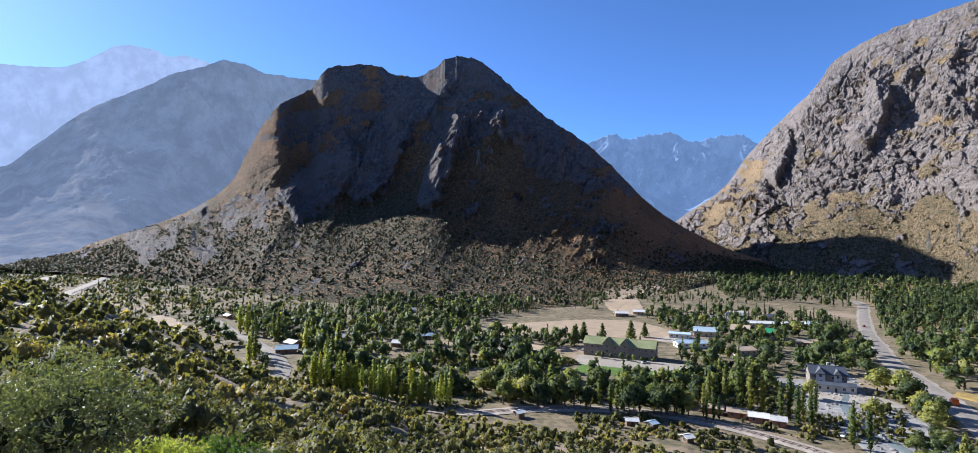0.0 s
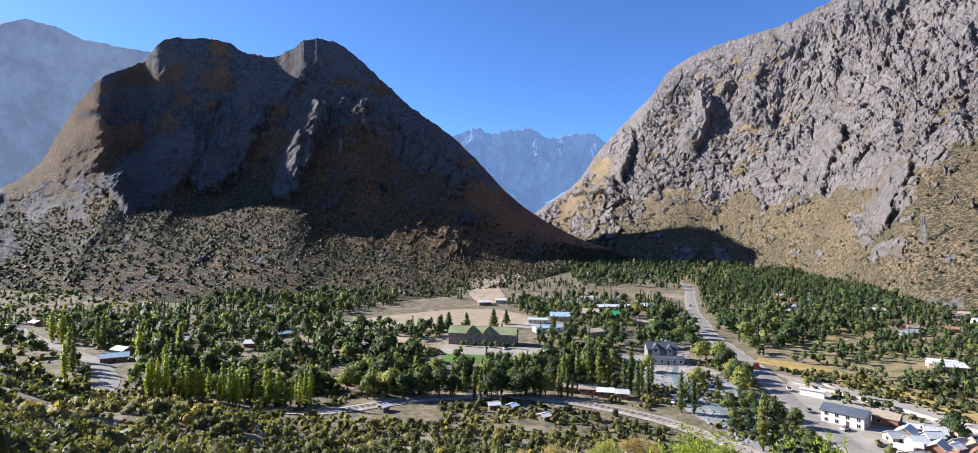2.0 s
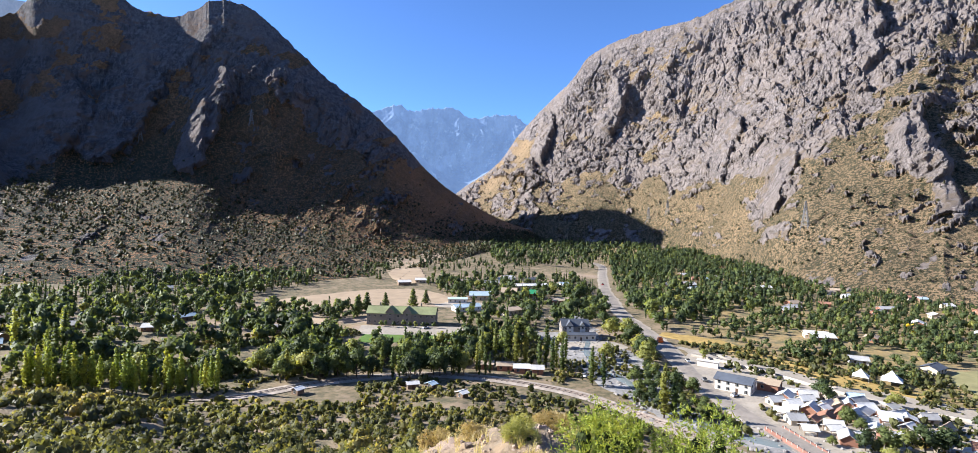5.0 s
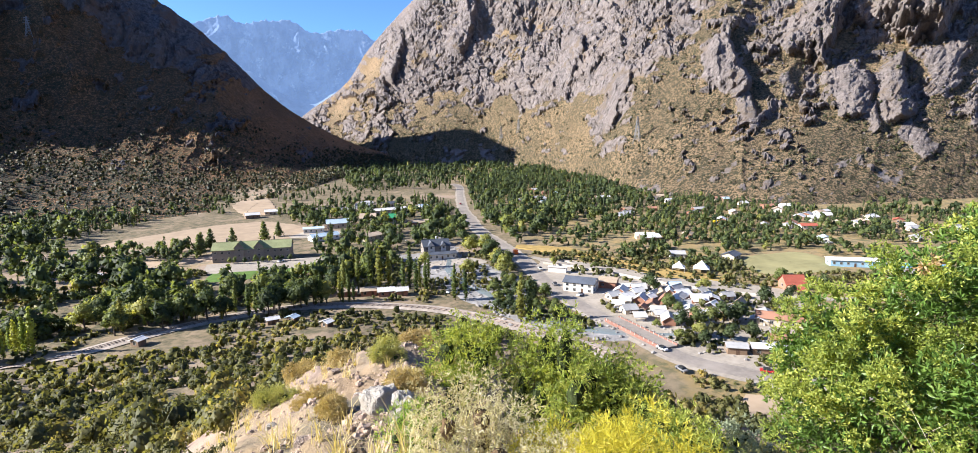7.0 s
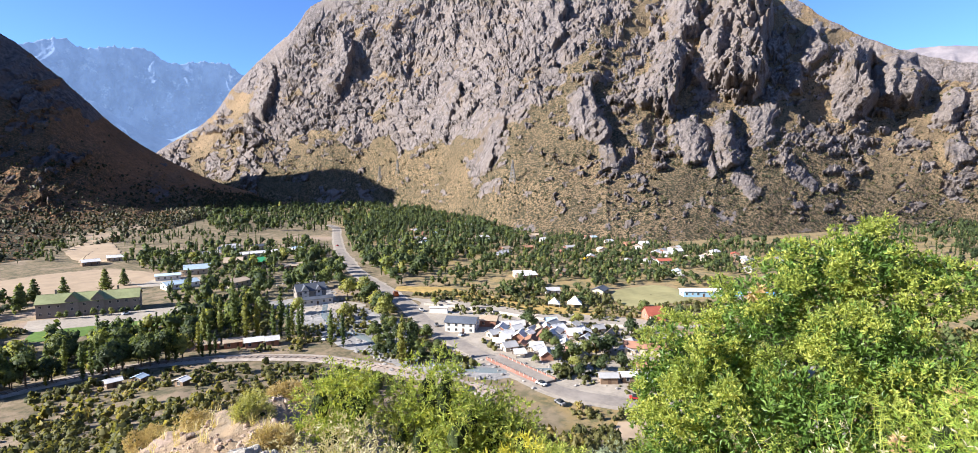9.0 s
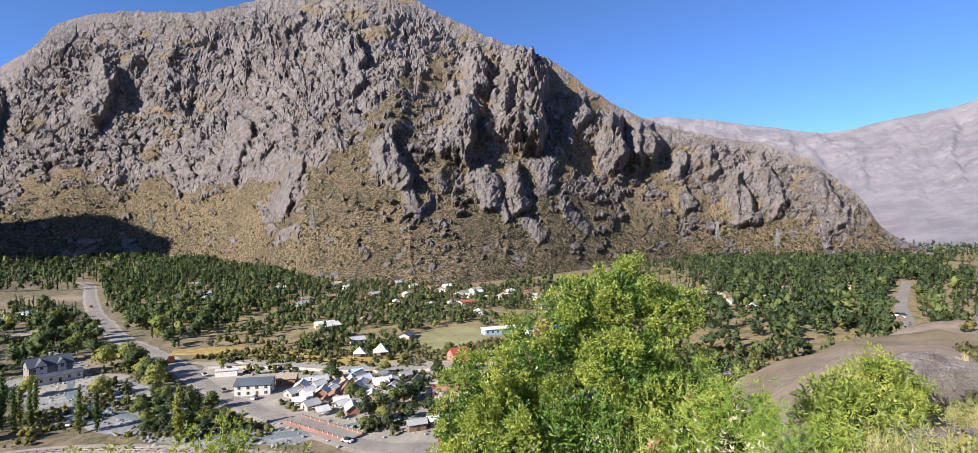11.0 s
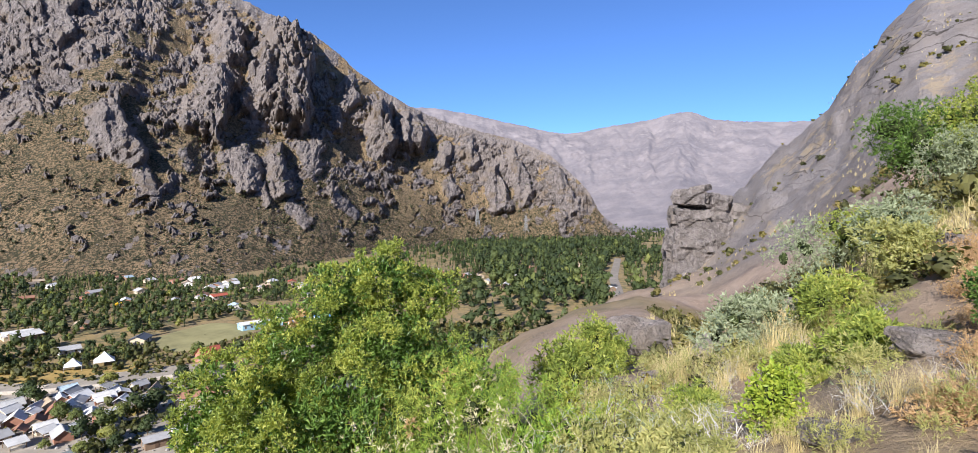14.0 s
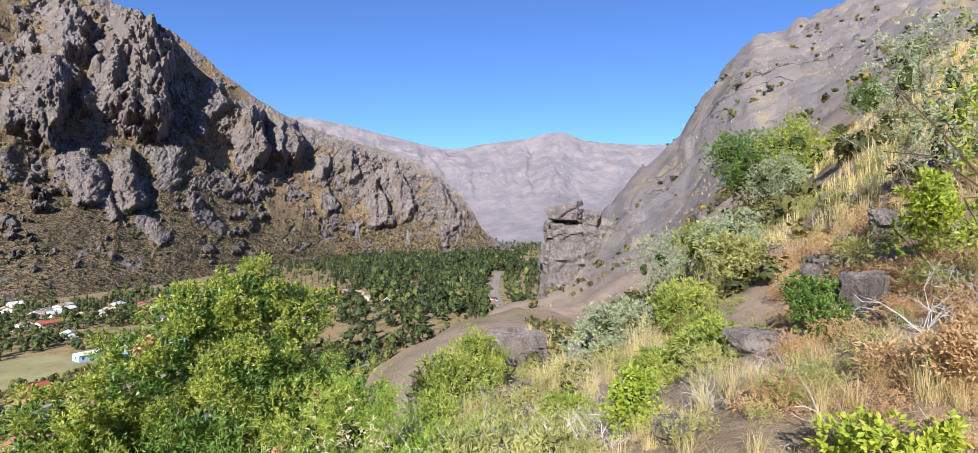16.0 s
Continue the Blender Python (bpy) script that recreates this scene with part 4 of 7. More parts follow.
patch("dust_ground", [(165, 160), (215, 235), (236, 190), (262, 110), (240, 70), (190, 50), (150, 60), (150, 105)], m_gravel, "trodden dusty ground of the lower village", lift=0.06, rough=2.5, free=False)
patch("bank_dirt", [(142, 66), (151, 57), (140, 40), (120, 47), (122, 60)], m_field, "bare eroded river bank", rough=0.8)


# ---- buildings ----
def shared(name, build):
    bm = bmesh.new()
    build(bm)
    me = bpy.data.meshes.new(name)
    bm.to_mesh(me)
    bm.free()
    return me


me_frame = shared("window_frame", lambda bm: [box(bm, -0.62, -0.05, -0.7, -0.52, 0.05, 0.7), box(bm, 0.52, -0.05, -0.7, 0.62, 0.05, 0.7), box(bm, -0.52, -0.05, 0.6, 0.52, 0.05, 0.7),
                                              box(bm, -0.52, -0.05, -0.7, 0.52, 0.05, -0.6), box(bm, -0.035, -0.04, -0.6, 0.035, 0.04, 0.6)])
me_pane = shared("pane", lambda bm: box(bm, -0.53, -0.02, -0.62, 0.53, 0.02, 0.62))
me_door = shared("door", lambda bm: [box(bm, -0.5, -0.04, 0, 0.5, 0.04, 2.05), box(bm, 0.36, -0.10, 0.95, 0.44, -0.04, 1.05)])
me_frame.materials.append(m_frame)
me_pane.materials.append(mat_pane)
me_door.materials.append(m_door)


def gable(bm, w, d, h, rise, over, t):
    """A pitched roof of thickness t over a w by d plan, its ridge along x."""
    for s in (1, -1):
        e = d / 2 + over
        drop = rise * over / (d / 2)
        a = [(-w / 2 - over, s * e, h - drop), (w / 2 + over, s * e, h - drop), (w / 2 + over, 0, h + rise), (-w / 2 - over, 0, h + rise)]
        lo = [bm.verts.new(p) for p in a]
        hi = [bm.verts.new((p[0], p[1], p[2] + t)) for p in a]
        for f in ((hi if s > 0 else hi[::-1]), (lo[::-1] if s > 0 else lo)):
            bm.faces.new(f)
        for i in range(4):
            bm.faces.new((lo[i], lo[(i + 1) % 4], hi[(i + 1) % 4], hi[i]))


def shell(bm, w, d, h, rise, t=0.25):
    """Walls with thickness, with gable ends."""
    for s in (1, -1):
        box(bm, -w / 2, s * d / 2 - (t if s > 0 else 0), 0, w / 2, s * d / 2 + (0 if s > 0 else t), h)
        x0, x1 = (w / 2 - t, w / 2) if s > 0 else (-w / 2, -w / 2 + t)
        box(bm, x0, -d / 2 + t, 0, x1, d / 2 - t, h)
        if rise:
            tri = [[bm.verts.new(p) for p in ((x, -d / 2, h), (x, d / 2, h), (x, 0, h + rise * 0.97))] for x in (x0, x1)]
            bm.faces.new(tri[0][::-1])
            bm.faces.new(tri[1])
            for i in range(3):
                bm.faces.new((tri[0][i], tri[0][(i + 1) % 3], tri[1][(i + 1) % 3], tri[1][i]))


def house(name, label, x, y, turn, w, d, h, rise, wall, roof, storeys=1, windows=True, group="", open_sides=False, category="house", sink=0.4):
    """A building: walls, pitched or flat roof, a door and its windows."""
    base = gh(x, y)
    ob = thing(name, pose(x, y, base + 0.05, 0, 0, turn), label, category, group)
    BLOCKED.append((np.array([(x, y)]), max(w, d) * 0.5))
    bm = bmesh.new()
    if open_sides:
        for i in (-1, 1):
            for j in (-1, 1):
                box(bm, i * (w / 2 - 0.2) - 0.08, j * (d / 2 - 0.2) - 0.08, -sink, i * (w / 2 - 0.2) + 0.08, j * (d / 2 - 0.2) + 0.08, h)
        part("post_frame", bm, WALLS["wood"], ob)
        bm = bmesh.new()
        box(bm, -w / 2 + 0.4, -d / 2 + 0.5, -sink, w / 2 - 0.4, -d / 2 + 1.1, 0.9)
        part("counter", bm, WALLS[wall], ob)
    else:
        shell(bm, w, d, h, rise)
        box(bm, -w / 2, -d / 2, -sink - 0.6, w / 2, d / 2, 0.02)
        part("wall", bm, WALLS[wall], ob)
    bm = bmesh.new()
    if rise:
        gable(bm, w, d, h, rise, 0.55, 0.14)
        box(bm, -w / 2 - 0.55, -0.14, h + rise + 0.08, w / 2 + 0.55, 0.14, h + rise + 0.2)
    else:
        box(bm, -w / 2 - 0.4, -d / 2 - 0.4, h, w / 2 + 0.4, d / 2 + 0.4, h + 0.22)
    part("roof", bm, ROOFS[roof], ob)
    if windows and not open_sides:
        step = h / storeys
        for k in range(storeys):
            zc = k * step + step * 0.55
            for s in (1, -1):
                n = max(1, int(w / 3.4))
                for i in range(n):
                    px = (i + 0.5) / n * w - w / 2
                    if k == 0 and s < 0 and i == n // 2:
                        part("door", me_door, None, ob, m=pose(px, -d / 2 - 0.05, 0.02))
                        continue
                    win = part("window", me_frame, None, ob, m=pose(px, s * (d / 2 + 0.04), zc))
                    part("pane", me_pane, None, win)
                for i in range(max(1, int(d / 5))):
                    n = max(1, int(d / 5))
                    win = part("window", me_frame, None, ob, m=pose(s * (w / 2 + 0.04), (i + 0.5) / n * d - d / 2, zc, 0, 0, 90))
                    part("pane", me_pane, None, win)
    return ob


def chimney(ob, x, y, z0, z1, mat):
    bm = bmesh.new()
    box(bm, x - 0.4, y - 0.4, z0, x + 0.4, y + 0.4, z1)
    box(bm, x - 0.5, y - 0.5, z1, x + 0.5, y + 0.5, z1 + 0.15)
    part("chimney", bm, mat, ob)


def dormer(ob, x, d, h, w, rise, roof, wall):
    """A cross gable on the front of a building."""
    bm = bmesh.new()
    v = [bm.verts.new(p) for p in ((x - w / 2, -d / 2 - 0.3, 0), (x + w / 2, -d / 2 - 0.3, 0), (x + w / 2, -d / 2 - 0.3, h), (x, -d / 2 - 0.3, h + rise), (x - w / 2, -d / 2 - 0.3, h),
                                   (x - w / 2, 0, 0), (x + w / 2, 0, 0), (x + w / 2, 0, h), (x, 0, h + rise), (x - w / 2, 0, h))]
    for f in ((0, 1, 2, 3, 4), (1, 6, 7, 2), (5, 0, 4, 9), (9, 8, 7, 6, 5)):
        bm.faces.new([v[i] for i in f])
    g = part("gable_front", bm, WALLS[wall], ob)
    bm = bmesh.new()
    for s in (1, -1):
        a = [(x + s * (w / 2 + 0.4), -d / 2 - 0.8, h - 0.35), (x, -d / 2 - 0.8, h + rise + 0.1), (x, 0.2, h + rise + 0.1), (x + s * (w / 2 + 0.4), 0.2, h - 0.35)]
        lo = [bm.verts.new(p) for p in a]
        hi = [bm.verts.new((p[0], p[1], p[2] + 0.16)) for p in a]
        bm.faces.new(lo)
        bm.faces.new(hi[::-1])
        for i in range(4):
            bm.faces.new((lo[i], lo[(i + 1) % 4], hi[(i + 1) % 4], hi[i]))
    part("dormer_roof", bm, ROOFS[roof], ob)
    for zc in (h * 0.45, h * 0.85):
        win = part("window", me_frame, None, ob, m=pose(x, -d / 2 - 0.36, zc))
        part("pane", me_pane, None, win)


lodge = house("lodge", "long stone hotel covered in ivy under a mossy green roof", 84, 340, -25, 44, 12, 7.5, 3.6, "stone", "moss", 2)
for dx in (-7, 4):
    dormer(lodge, dx, 12, 8.2, 5.5, 3.2, "moss", "stone")
for dx in (-15, 12):
    chimney(lodge, dx, 1.5, 9, 13, WALLS["stone"])
manor = house("hotel", "dark slate-roofed hotel with pale ground floor", 172, 273, -20, 16, 10, 7.0, 3.2, "stone", "slate", 2)
dormer(manor, -3.5, 10, 7.2, 4.0, 2.6, "slate", "white")
dormer(manor, 4, 10, 7.0, 3.2, 2.2, "slate", "white")
chimney(manor, 1, 1.2, 8, 11.5, WALLS["white"])
house("hotel_wing", "white arcaded low wing in front of the hotel", 170, 263, -20, 17, 5, 3.4, 1.0, "white", "slate", 1)
house("barn", "long shed with a pale metal roof", 238, 459, -8, 34, 10, 4.5, 1.4, "cream", "white", 1)
house("barn", "shed with a bright green metal roof", 217, 409, -10, 18, 12, 5, 2.6, "cream", "green", 1)
house("barn", "tan-roofed barn beside the green shed", 198, 420, -30, 13, 12, 5, 3.4, "cream", "tan", 1)
house("house", "house under a pale green metal roof", 170, 418, -20, 18, 12, 4, 2.6, "cream", "sky", 1)
house("pavilion", "pavilion with a flat pale blue roof", 146, 408, -20, 15, 9, 3.4, 0.8, "white", "sky", 1)
for i, (x, y, w, roof, wall) in enumerate([(212, 497, 18, "grey", "cream"), (239, 520, 15, "grey", "white"), (266, 513, 16, "slate", "cream"), (196, 516, 22, "tan", "cream"), (152, 534, 14, "white", "cream"), (130, 522, 12, "white", "wood"),
                                             (250, 535, 14, "white", "cream"), (282, 470, 10, "sky", "white"), (225, 380, 15, "tan", "brick"), (150, 300, 10, "brown", "brick"), (140, 372, 20, "sky", "white"), (165, 350, 16, "tan", "cream")]):
    house("cottage", {"grey": "low cottage with a grey metal roof", "slate": "cottage with a dark roof", "tan": "low house with a faded tan roof", "white": "shed with a bleached white roof", "sky": "house with a pale blue-grey roof",
                      "brown": "small brown-roofed cottage"}[roof] + " among trees", x, y, -15 + 9 * (i % 4), w, 8 + i % 3, 3.2, 1.6, wall, roof, 1, group="cottages of the upper village")
white_house = house("house", "white two-storey house with a dark blue-grey roof", 184, 165, -62, 14, 10, 4.6, 1.6, "white", "slate", 2)
house("annex", "tan-roofed annex beside the white house", 198, 160, -62, 8, 8, 3.4, 1.3, "brick", "tan", 1)
house("trailer", "long white trailer parked in the yard", 200, 196, -55, 9.5, 2.6, 2.8, 0, "white", "white", 1, windows=False, category="trailer")
MARKET = [(182, 138, "white"), (197, 143, "white"), (189, 135, "white"), (170, 122, "white"), (199, 136, "grey"), (207, 133, "white"), (178, 119, "white"), (204, 126, "grey"), (195, 119, "grey"), (181, 112, "white"), (186, 127, "rust"),
          (189, 107, "white"), (205, 111, "white"), (194, 105, "tan"), (204, 102, "grey"), (201, 90, "white"), (219, 138, "sky"), (213, 119, "white"), (211, 92, "grey"), (174, 130, "grey"), (215, 105, "tan"), (176, 137, "white"), (184, 146, "grey"), (192, 148, "white"), (200, 151, "white"), (209, 142, "tan"), (175, 112, "grey"), (184, 103, "white"), (197, 97, "grey"), (208, 119, "white"), (221, 126, "grey"), (191, 113, "white"),
          (202, 146, "white"), (194, 134, "white"), (203, 134, "tan"), (209, 128, "white"), (179, 127, "rust"), (181, 121, "white"), (214, 134, "grey"), (213, 116, "white"), (222, 114, "grey"), (198, 125, "white"), (192, 110, "tan"), (187, 141, "white"), (196, 128, "rust"), (205, 118, "white")]
for i, (x, y, roof) in enumerate(MARKET):
    house("market_stall", {"white": "market stall under a bright white tent roof", "grey": "market stall with a grey corrugated roof", "rust": "brick-red stall of the market", "tan": "market stall with a tan roof", "sky": "small white block with a pale blue roof"}[roof],
          x, y, -50 + (i * 37) % 97, 4.2 + i % 3 * 1.1, 3.4 + i % 4 * 0.7, 2.1, 1.0 + 0.35 * (i % 3), ("white", "cream", "brick")[i % 3], roof, 1, group="stalls of the craft market", open_sides=i % 3 == 0, windows=i % 3 == 1, category="stall")
house("long_house", "long single-storey house with a faded red roof", 206, 84, -62, 17, 6, 3.2, 1.6, "cream", "rust", 1)
for x, y, w, roof in ((168, 82, 6, "grey"), (174, 76, 7, "white"), (174, 68, 6, "sky"), (181, 65, 7, "sky"), (186, 76, 6, "rust"), (179, 72, 5, "grey")):
    house("shed", {"grey": "flat grey roadside shed", "white": "roadside shed with a ribbed white roof", "sky": "grey-green roofed roadside shed", "rust": "rusty red roadside shed"}[roof], x, y, -50, w, 4.6, 2.5, 0.8, "wood", roof, 1, group="roadside sheds", category="shed")
house("house", "brick-red house with a steep red roof", 261, 103, -40, 9, 7.5, 3.2, 3.2, "brick", "red", 1)
house("house", "small red-tiled porch house", 253, 98, -40, 5.5, 5, 2.6, 2.0, "cream", "red", 1)
school = house("school", "long white and blue school building with a pale roof", 331, 101, -50, 24, 7.5, 3.6, 0.9, "blue", "white", 1)
house("hall", "sports hall with a bright blue roof", 334, 79, -50, 11, 8, 3.4, 1.2, "white", "blue", 1)
house("hall", "small building with a bright blue roof", 343, 68, -50, 9, 8, 3.2, 1.2, "white", "blue", 1)
for x, y, w, roof in ((96, 229, 8, "tan"), (104, 224, 7, "tan"), (110, 218, 7, "white"), (116, 214, 5, "white")):
    house("hut", {"tan": "small hut with a faded tan roof by the track", "white": "small hut with a white metal roof by the track"}[roof], x, y, -25, w, 5, 2.6, 1.1, "brick", roof, 1, group="huts by the railway", category="hut")
for x, y, w, roof, tn in ((57, 212, 7, "white", -5), (64, 209, 4.5, "sky", 30), (71, 191, 4.5, "white", 20), (13, 219, 5, "white", 35)):
    house("shed", {"white": "shed with a glaring white roof below the hillside", "sky": "shed with a pale blue roof below the hillside"}[roof], x, y, tn, w * 0.62, 3.6, 2.1, 0.6, "wood", roof, 1, group="sheds below the hillside", category="shed")


def tent(x, y, size):
    ob = thing("tent", pose(x, y, gh(x, y) + 0.1, 0, 0, 30), "white pyramid tent in dry grass", "tent", "white tents")
    bm = bmesh.new()
    v = [bm.verts.new(p) for p in ((-size, -size, 2.2), (size, -size, 2.2), (size, size, 2.2), (-size, size, 2.2), (0, 0, 2.2 + size * 1.05))]
    for i in range(4):
        bm.faces.new((v[i], v[(i + 1) % 4], v[4]))
    bmesh.ops.subdivide_edges(bm, edges=bm.edges[:], cuts=2, use_grid_fill=True)
    for q in bm.verts:
        k = (q.co.z - 2.2) / (size * 1.05)
        q.co.z -= 0.8 * k * (1 - k) * size * 0.4
    part("canopy", bm, ROOFS["white"], ob)
    for i in (-1, 1):
        for j in (-1, 1):
            bm = bmesh.new()
            beam(bm, (i * size * 0.97, j * size * 0.97, -0.5), (i * size * 0.97, j * size * 0.97, 2.25), 0.12)
            part("post", bm, m_concrete, ob)
    BLOCKED.append((np.array([(x, y)]), size + 1))


tent(258, 147, 4.0)
tent(251, 156, 3.2)
VILLAGE = [(279, 175, "grey"), (298, 152, "slate"), (311, 217, "white"), (340, 206, "tan"), (636, 699, "white"), (600, 568, "red"), (541, 504, "white"), (590, 517, "grey"), (545, 456, "white"), (453, 392, "tan"), (499, 482, "white"), (416, 316, "tan"),
           (438, 165, "red"), (476, 146, "white"), (491, 118, "white"), (419, 189, "grey"), (430, 176, "white"), (313, 222, "white"), (327, 373, "blue"), (465, 271, "grey"), (513, 221, "tan"), (530, 188, "white"), (387, 439, "grey"), (477, 512, "white"),
           (467, 440, "tan"), (420, 360, "brown"), (395, 300, "grey"), (560, 610, "tan"), (505, 330, "white"), (555, 300, "rust"), (520, 130, "red"), (500, 90, "white"), (540, 60, "grey"), (470, 95, "tan"), (560, 20, "white"), (600, -10, "grey"),
           (540, -128, "white"), (651, -187, "tan"), (459, -85, "white"), (550, -91, "grey"), (760, -220, "white"), (512, -55, "grey"), (620, -120, "rust"), (690, -150, "white"), (455, 60, "rust"), (440, 100, "white"),
           (-130, 359, "white"), (-127, 340, "sky"), (-245, 465, "white"), (-80, 288, "tan"), (-105, 383, "grey"), (-232, 480, "white"), (-79, 535, "grey"), (-55, 386, "white"), (-46, 392, "sky"), (-60, 363, "white"), (-150, 420, "tan"), (22, 352, "slate"), (5, 340, "grey")]
g = np.random.default_rng(91)
for k in range(34):
    VILLAGE.append((int(g.uniform(360, 560)), int(g.uniform(70, 480)), ("white", "tan", "grey", "white", "rust", "sky")[k % 6]))
for k in range(16):
    bx, by = polar(g.uniform(93, 110), g.uniform(470, 1000))
    VILLAGE.append((int(bx), int(by), ("tan", "white", "grey", "rust")[k % 4]))
for i, (x, y, roof) in enumerate(VILLAGE):
    house("house", {"white": "small house with a sun-bleached white roof", "grey": "small house with a grey metal roof", "tan": "small house with a faded tan roof", "red": "white house with a red roof", "rust": "house with a rusty roof", "slate": "small house with a steep dark roof",
                    "blue": "small house with a blue roof", "brown": "brown-roofed wooden house", "sky": "small house with a pale blue roof"}[roof] + " among trees", x, y, (i * 53) % 90 - 45, 8.0 + (i * 7 % 5) * 1.2, 6.5 + i % 3, 2.6, 1.3 + 0.25 * (i % 3),
          ("white", "cream", "wood", "brick")[i % 4], roof, 1, group="village houses")


# ---- small landmarks ----
def bridge(x0, y0, x1, y1):
    """A road bridge with a red-brown parapet and pale posts."""
    length, turn = math.hypot(x1 - x0, y1 - y0), math.degrees(math.atan2(y1 - y0, x1 - x0))
    ob = thing("bridge", pose((x0 + x1) / 2, (y0 + y1) / 2, gh((x0 + x1) / 2, (y0 + y1) / 2), 0, 0, turn), "low road bridge with a rust-red parapet", "bridge")
    bm = bmesh.new()
    box(bm, -length / 2, -3.4, 0.5, length / 2, 3.4, 1.0)
    part("deck", bm, m_asphalt, ob)
    for s in (-1, 1):
        bm = bmesh.new()
        box(bm, -length / 2, s * 3.3 - 0.15, 0.0, length / 2, s * 3.3 + 0.15, 1.55)
        part("parapet", bm, m_red_side, ob)
        for k in range(int(length / 2.4)):
            bm = bmesh.new()
            px = -length / 2 + 1.2 + 2.4 * k
            box(bm, px - 0.14, s * 3.3 - 0.22, 1.0, px + 0.14, s * 3.3 + 0.22, 1.95)
            part("post", bm, m_concrete, ob)
    for k in (-0.3, 0.3):
        bm = bmesh.new()
        box(bm, k * length - 0.6, -2.8, -1.5, k * length + 0.6, 2.8, 0.5)
        part("pier", bm, m_concrete, ob)


bridge(161, 128, 153, 97)

m_steel = plain("galvanised_steel", (0.24, 0.24, 0.24), 0.6, 0.15, 1.0, metal=0.0)


def pylon(x, y, z, height, label):
    """A lattice power pylon: four legs, cross-braces, three arms, insulators."""
    ob = thing("power_pylon", pose(x, y, z, 0, 0, 20), label, "pylon", "power pylons")
    def w_at(k):
        return height * (0.12 * (1 - k) ** 1.3 + 0.012)
    corners = ((1, 1), (-1, 1), (-1, -1), (1, -1))
    for i, j in corners:
        bm = bmesh.new()
        for a, b in ((-0.12, 0.5), (0.5, 1.0)):
            beam(bm, (i * w_at(max(a, 0)), j * w_at(max(a, 0)), a * height), (i * w_at(b), j * w_at(b), b * height), height * 0.014)
        part("leg", bm, m_steel, ob)
    bm = bmesh.new()
    levels = (0.0, 0.2, 0.36, 0.5, 0.62, 0.74, 0.86, 1.0)
    for a, b in zip(levels, levels[1:]):
        for k in range(4):
            (i, j), (p, q) = corners[k], corners[(k + 1) % 4]
            beam(bm, (i * w_at(a), j * w_at(a), a * height), (p * w_at(b), q * w_at(b), b * height), height * 0.008)
            beam(bm, (p * w_at(a), q * w_at(a), a * height), (i * w_at(b), j * w_at(b), b * height), height * 0.008)
    part("lattice", bm, m_steel, ob)
    for k, reach in ((0.68, 0.17), (0.80, 0.14), (0.92, 0.11)):
        bm = bmesh.new()
        for s in (-1, 1):
            beam(bm, (0, 0, k * height), (s * reach * height, 0, k * height), height * 0.012)
            beam(bm, (0, 0, (k + 0.05) * height), (s * reach * height, 0, k * height), height * 0.008)
            beam(bm, (s * reach * height, 0, k * height), (s * reach * height, 0, (k - 0.05) * height), height * 0.010)
        part("arm", bm, m_steel, ob)


def on_slope(which, azimuth, elevation):
    """The place of a mountain's surface on a bearing from the viewpoint."""
    P = SLOPES[which][0]
    a = np.degrees(np.arctan2(P[..., 0], P[..., 1]))
    e = np.degrees(np.arctan2(P[..., 2] - EYE_Z, np.hypot(P[..., 0], P[..., 1])))
    k = np.argmin((a - azimuth) ** 2 + (e - elevation) ** 2)
    return P.reshape(-1, 3)[k]


for which, a, e, h, label in ((0, -10.3, 5.9, 36, "steel lattice pylon on a shaded spur"), (0, -1.2, 8.1, 38, "steel lattice pylon high on the dark mountain"), (1, 41.4, 0.3, 38, "steel lattice pylon on the dry talus"), (1, 39.5, -0.5, 40, "steel lattice pylon on the dry talus"),
                              (1, 53.5, -0.6, 36, "steel lattice pylon on the dry talus"), (1, 95.0, -1.8, 38, "steel lattice pylon at the foot of the far slope"), (1, 100.2, -2.4, 36, "steel lattice pylon at the foot of the far slope"), (0, -29.0, -1.0, 40, "steel lattice pylon in haze")):
    px, py, pz = on_slope(which, a, e)
    pylon(px, py, pz, h, label)

m_paint = {k: plain("car_paint_" + k, c, 0.3, 0.08, 1.0) for k, c in (("white", (0.7, 0.7, 0.7)), ("orange", (0.75, 0.16, 0.03)), ("grey", (0.2, 0.2, 0.21)), ("red", (0.4, 0.03, 0.03)), ("blue", (0.05, 0.1, 0.3)))}
m_tyre = plain("tyre_rubber", (0.02, 0.02, 0.02), 0.9, 0.2, 5.0)
me_tyre = bpy.data.meshes.new("tyre")
bm = bmesh.new()
bmesh.ops.create_cone(bm, cap_ends=True, segments=14, radius1=0.34, radius2=0.34, depth=0.24, matrix=pose(0, 0, 0, 90, 0, 0))
bm.to_mesh(me_tyre)
bm.free()


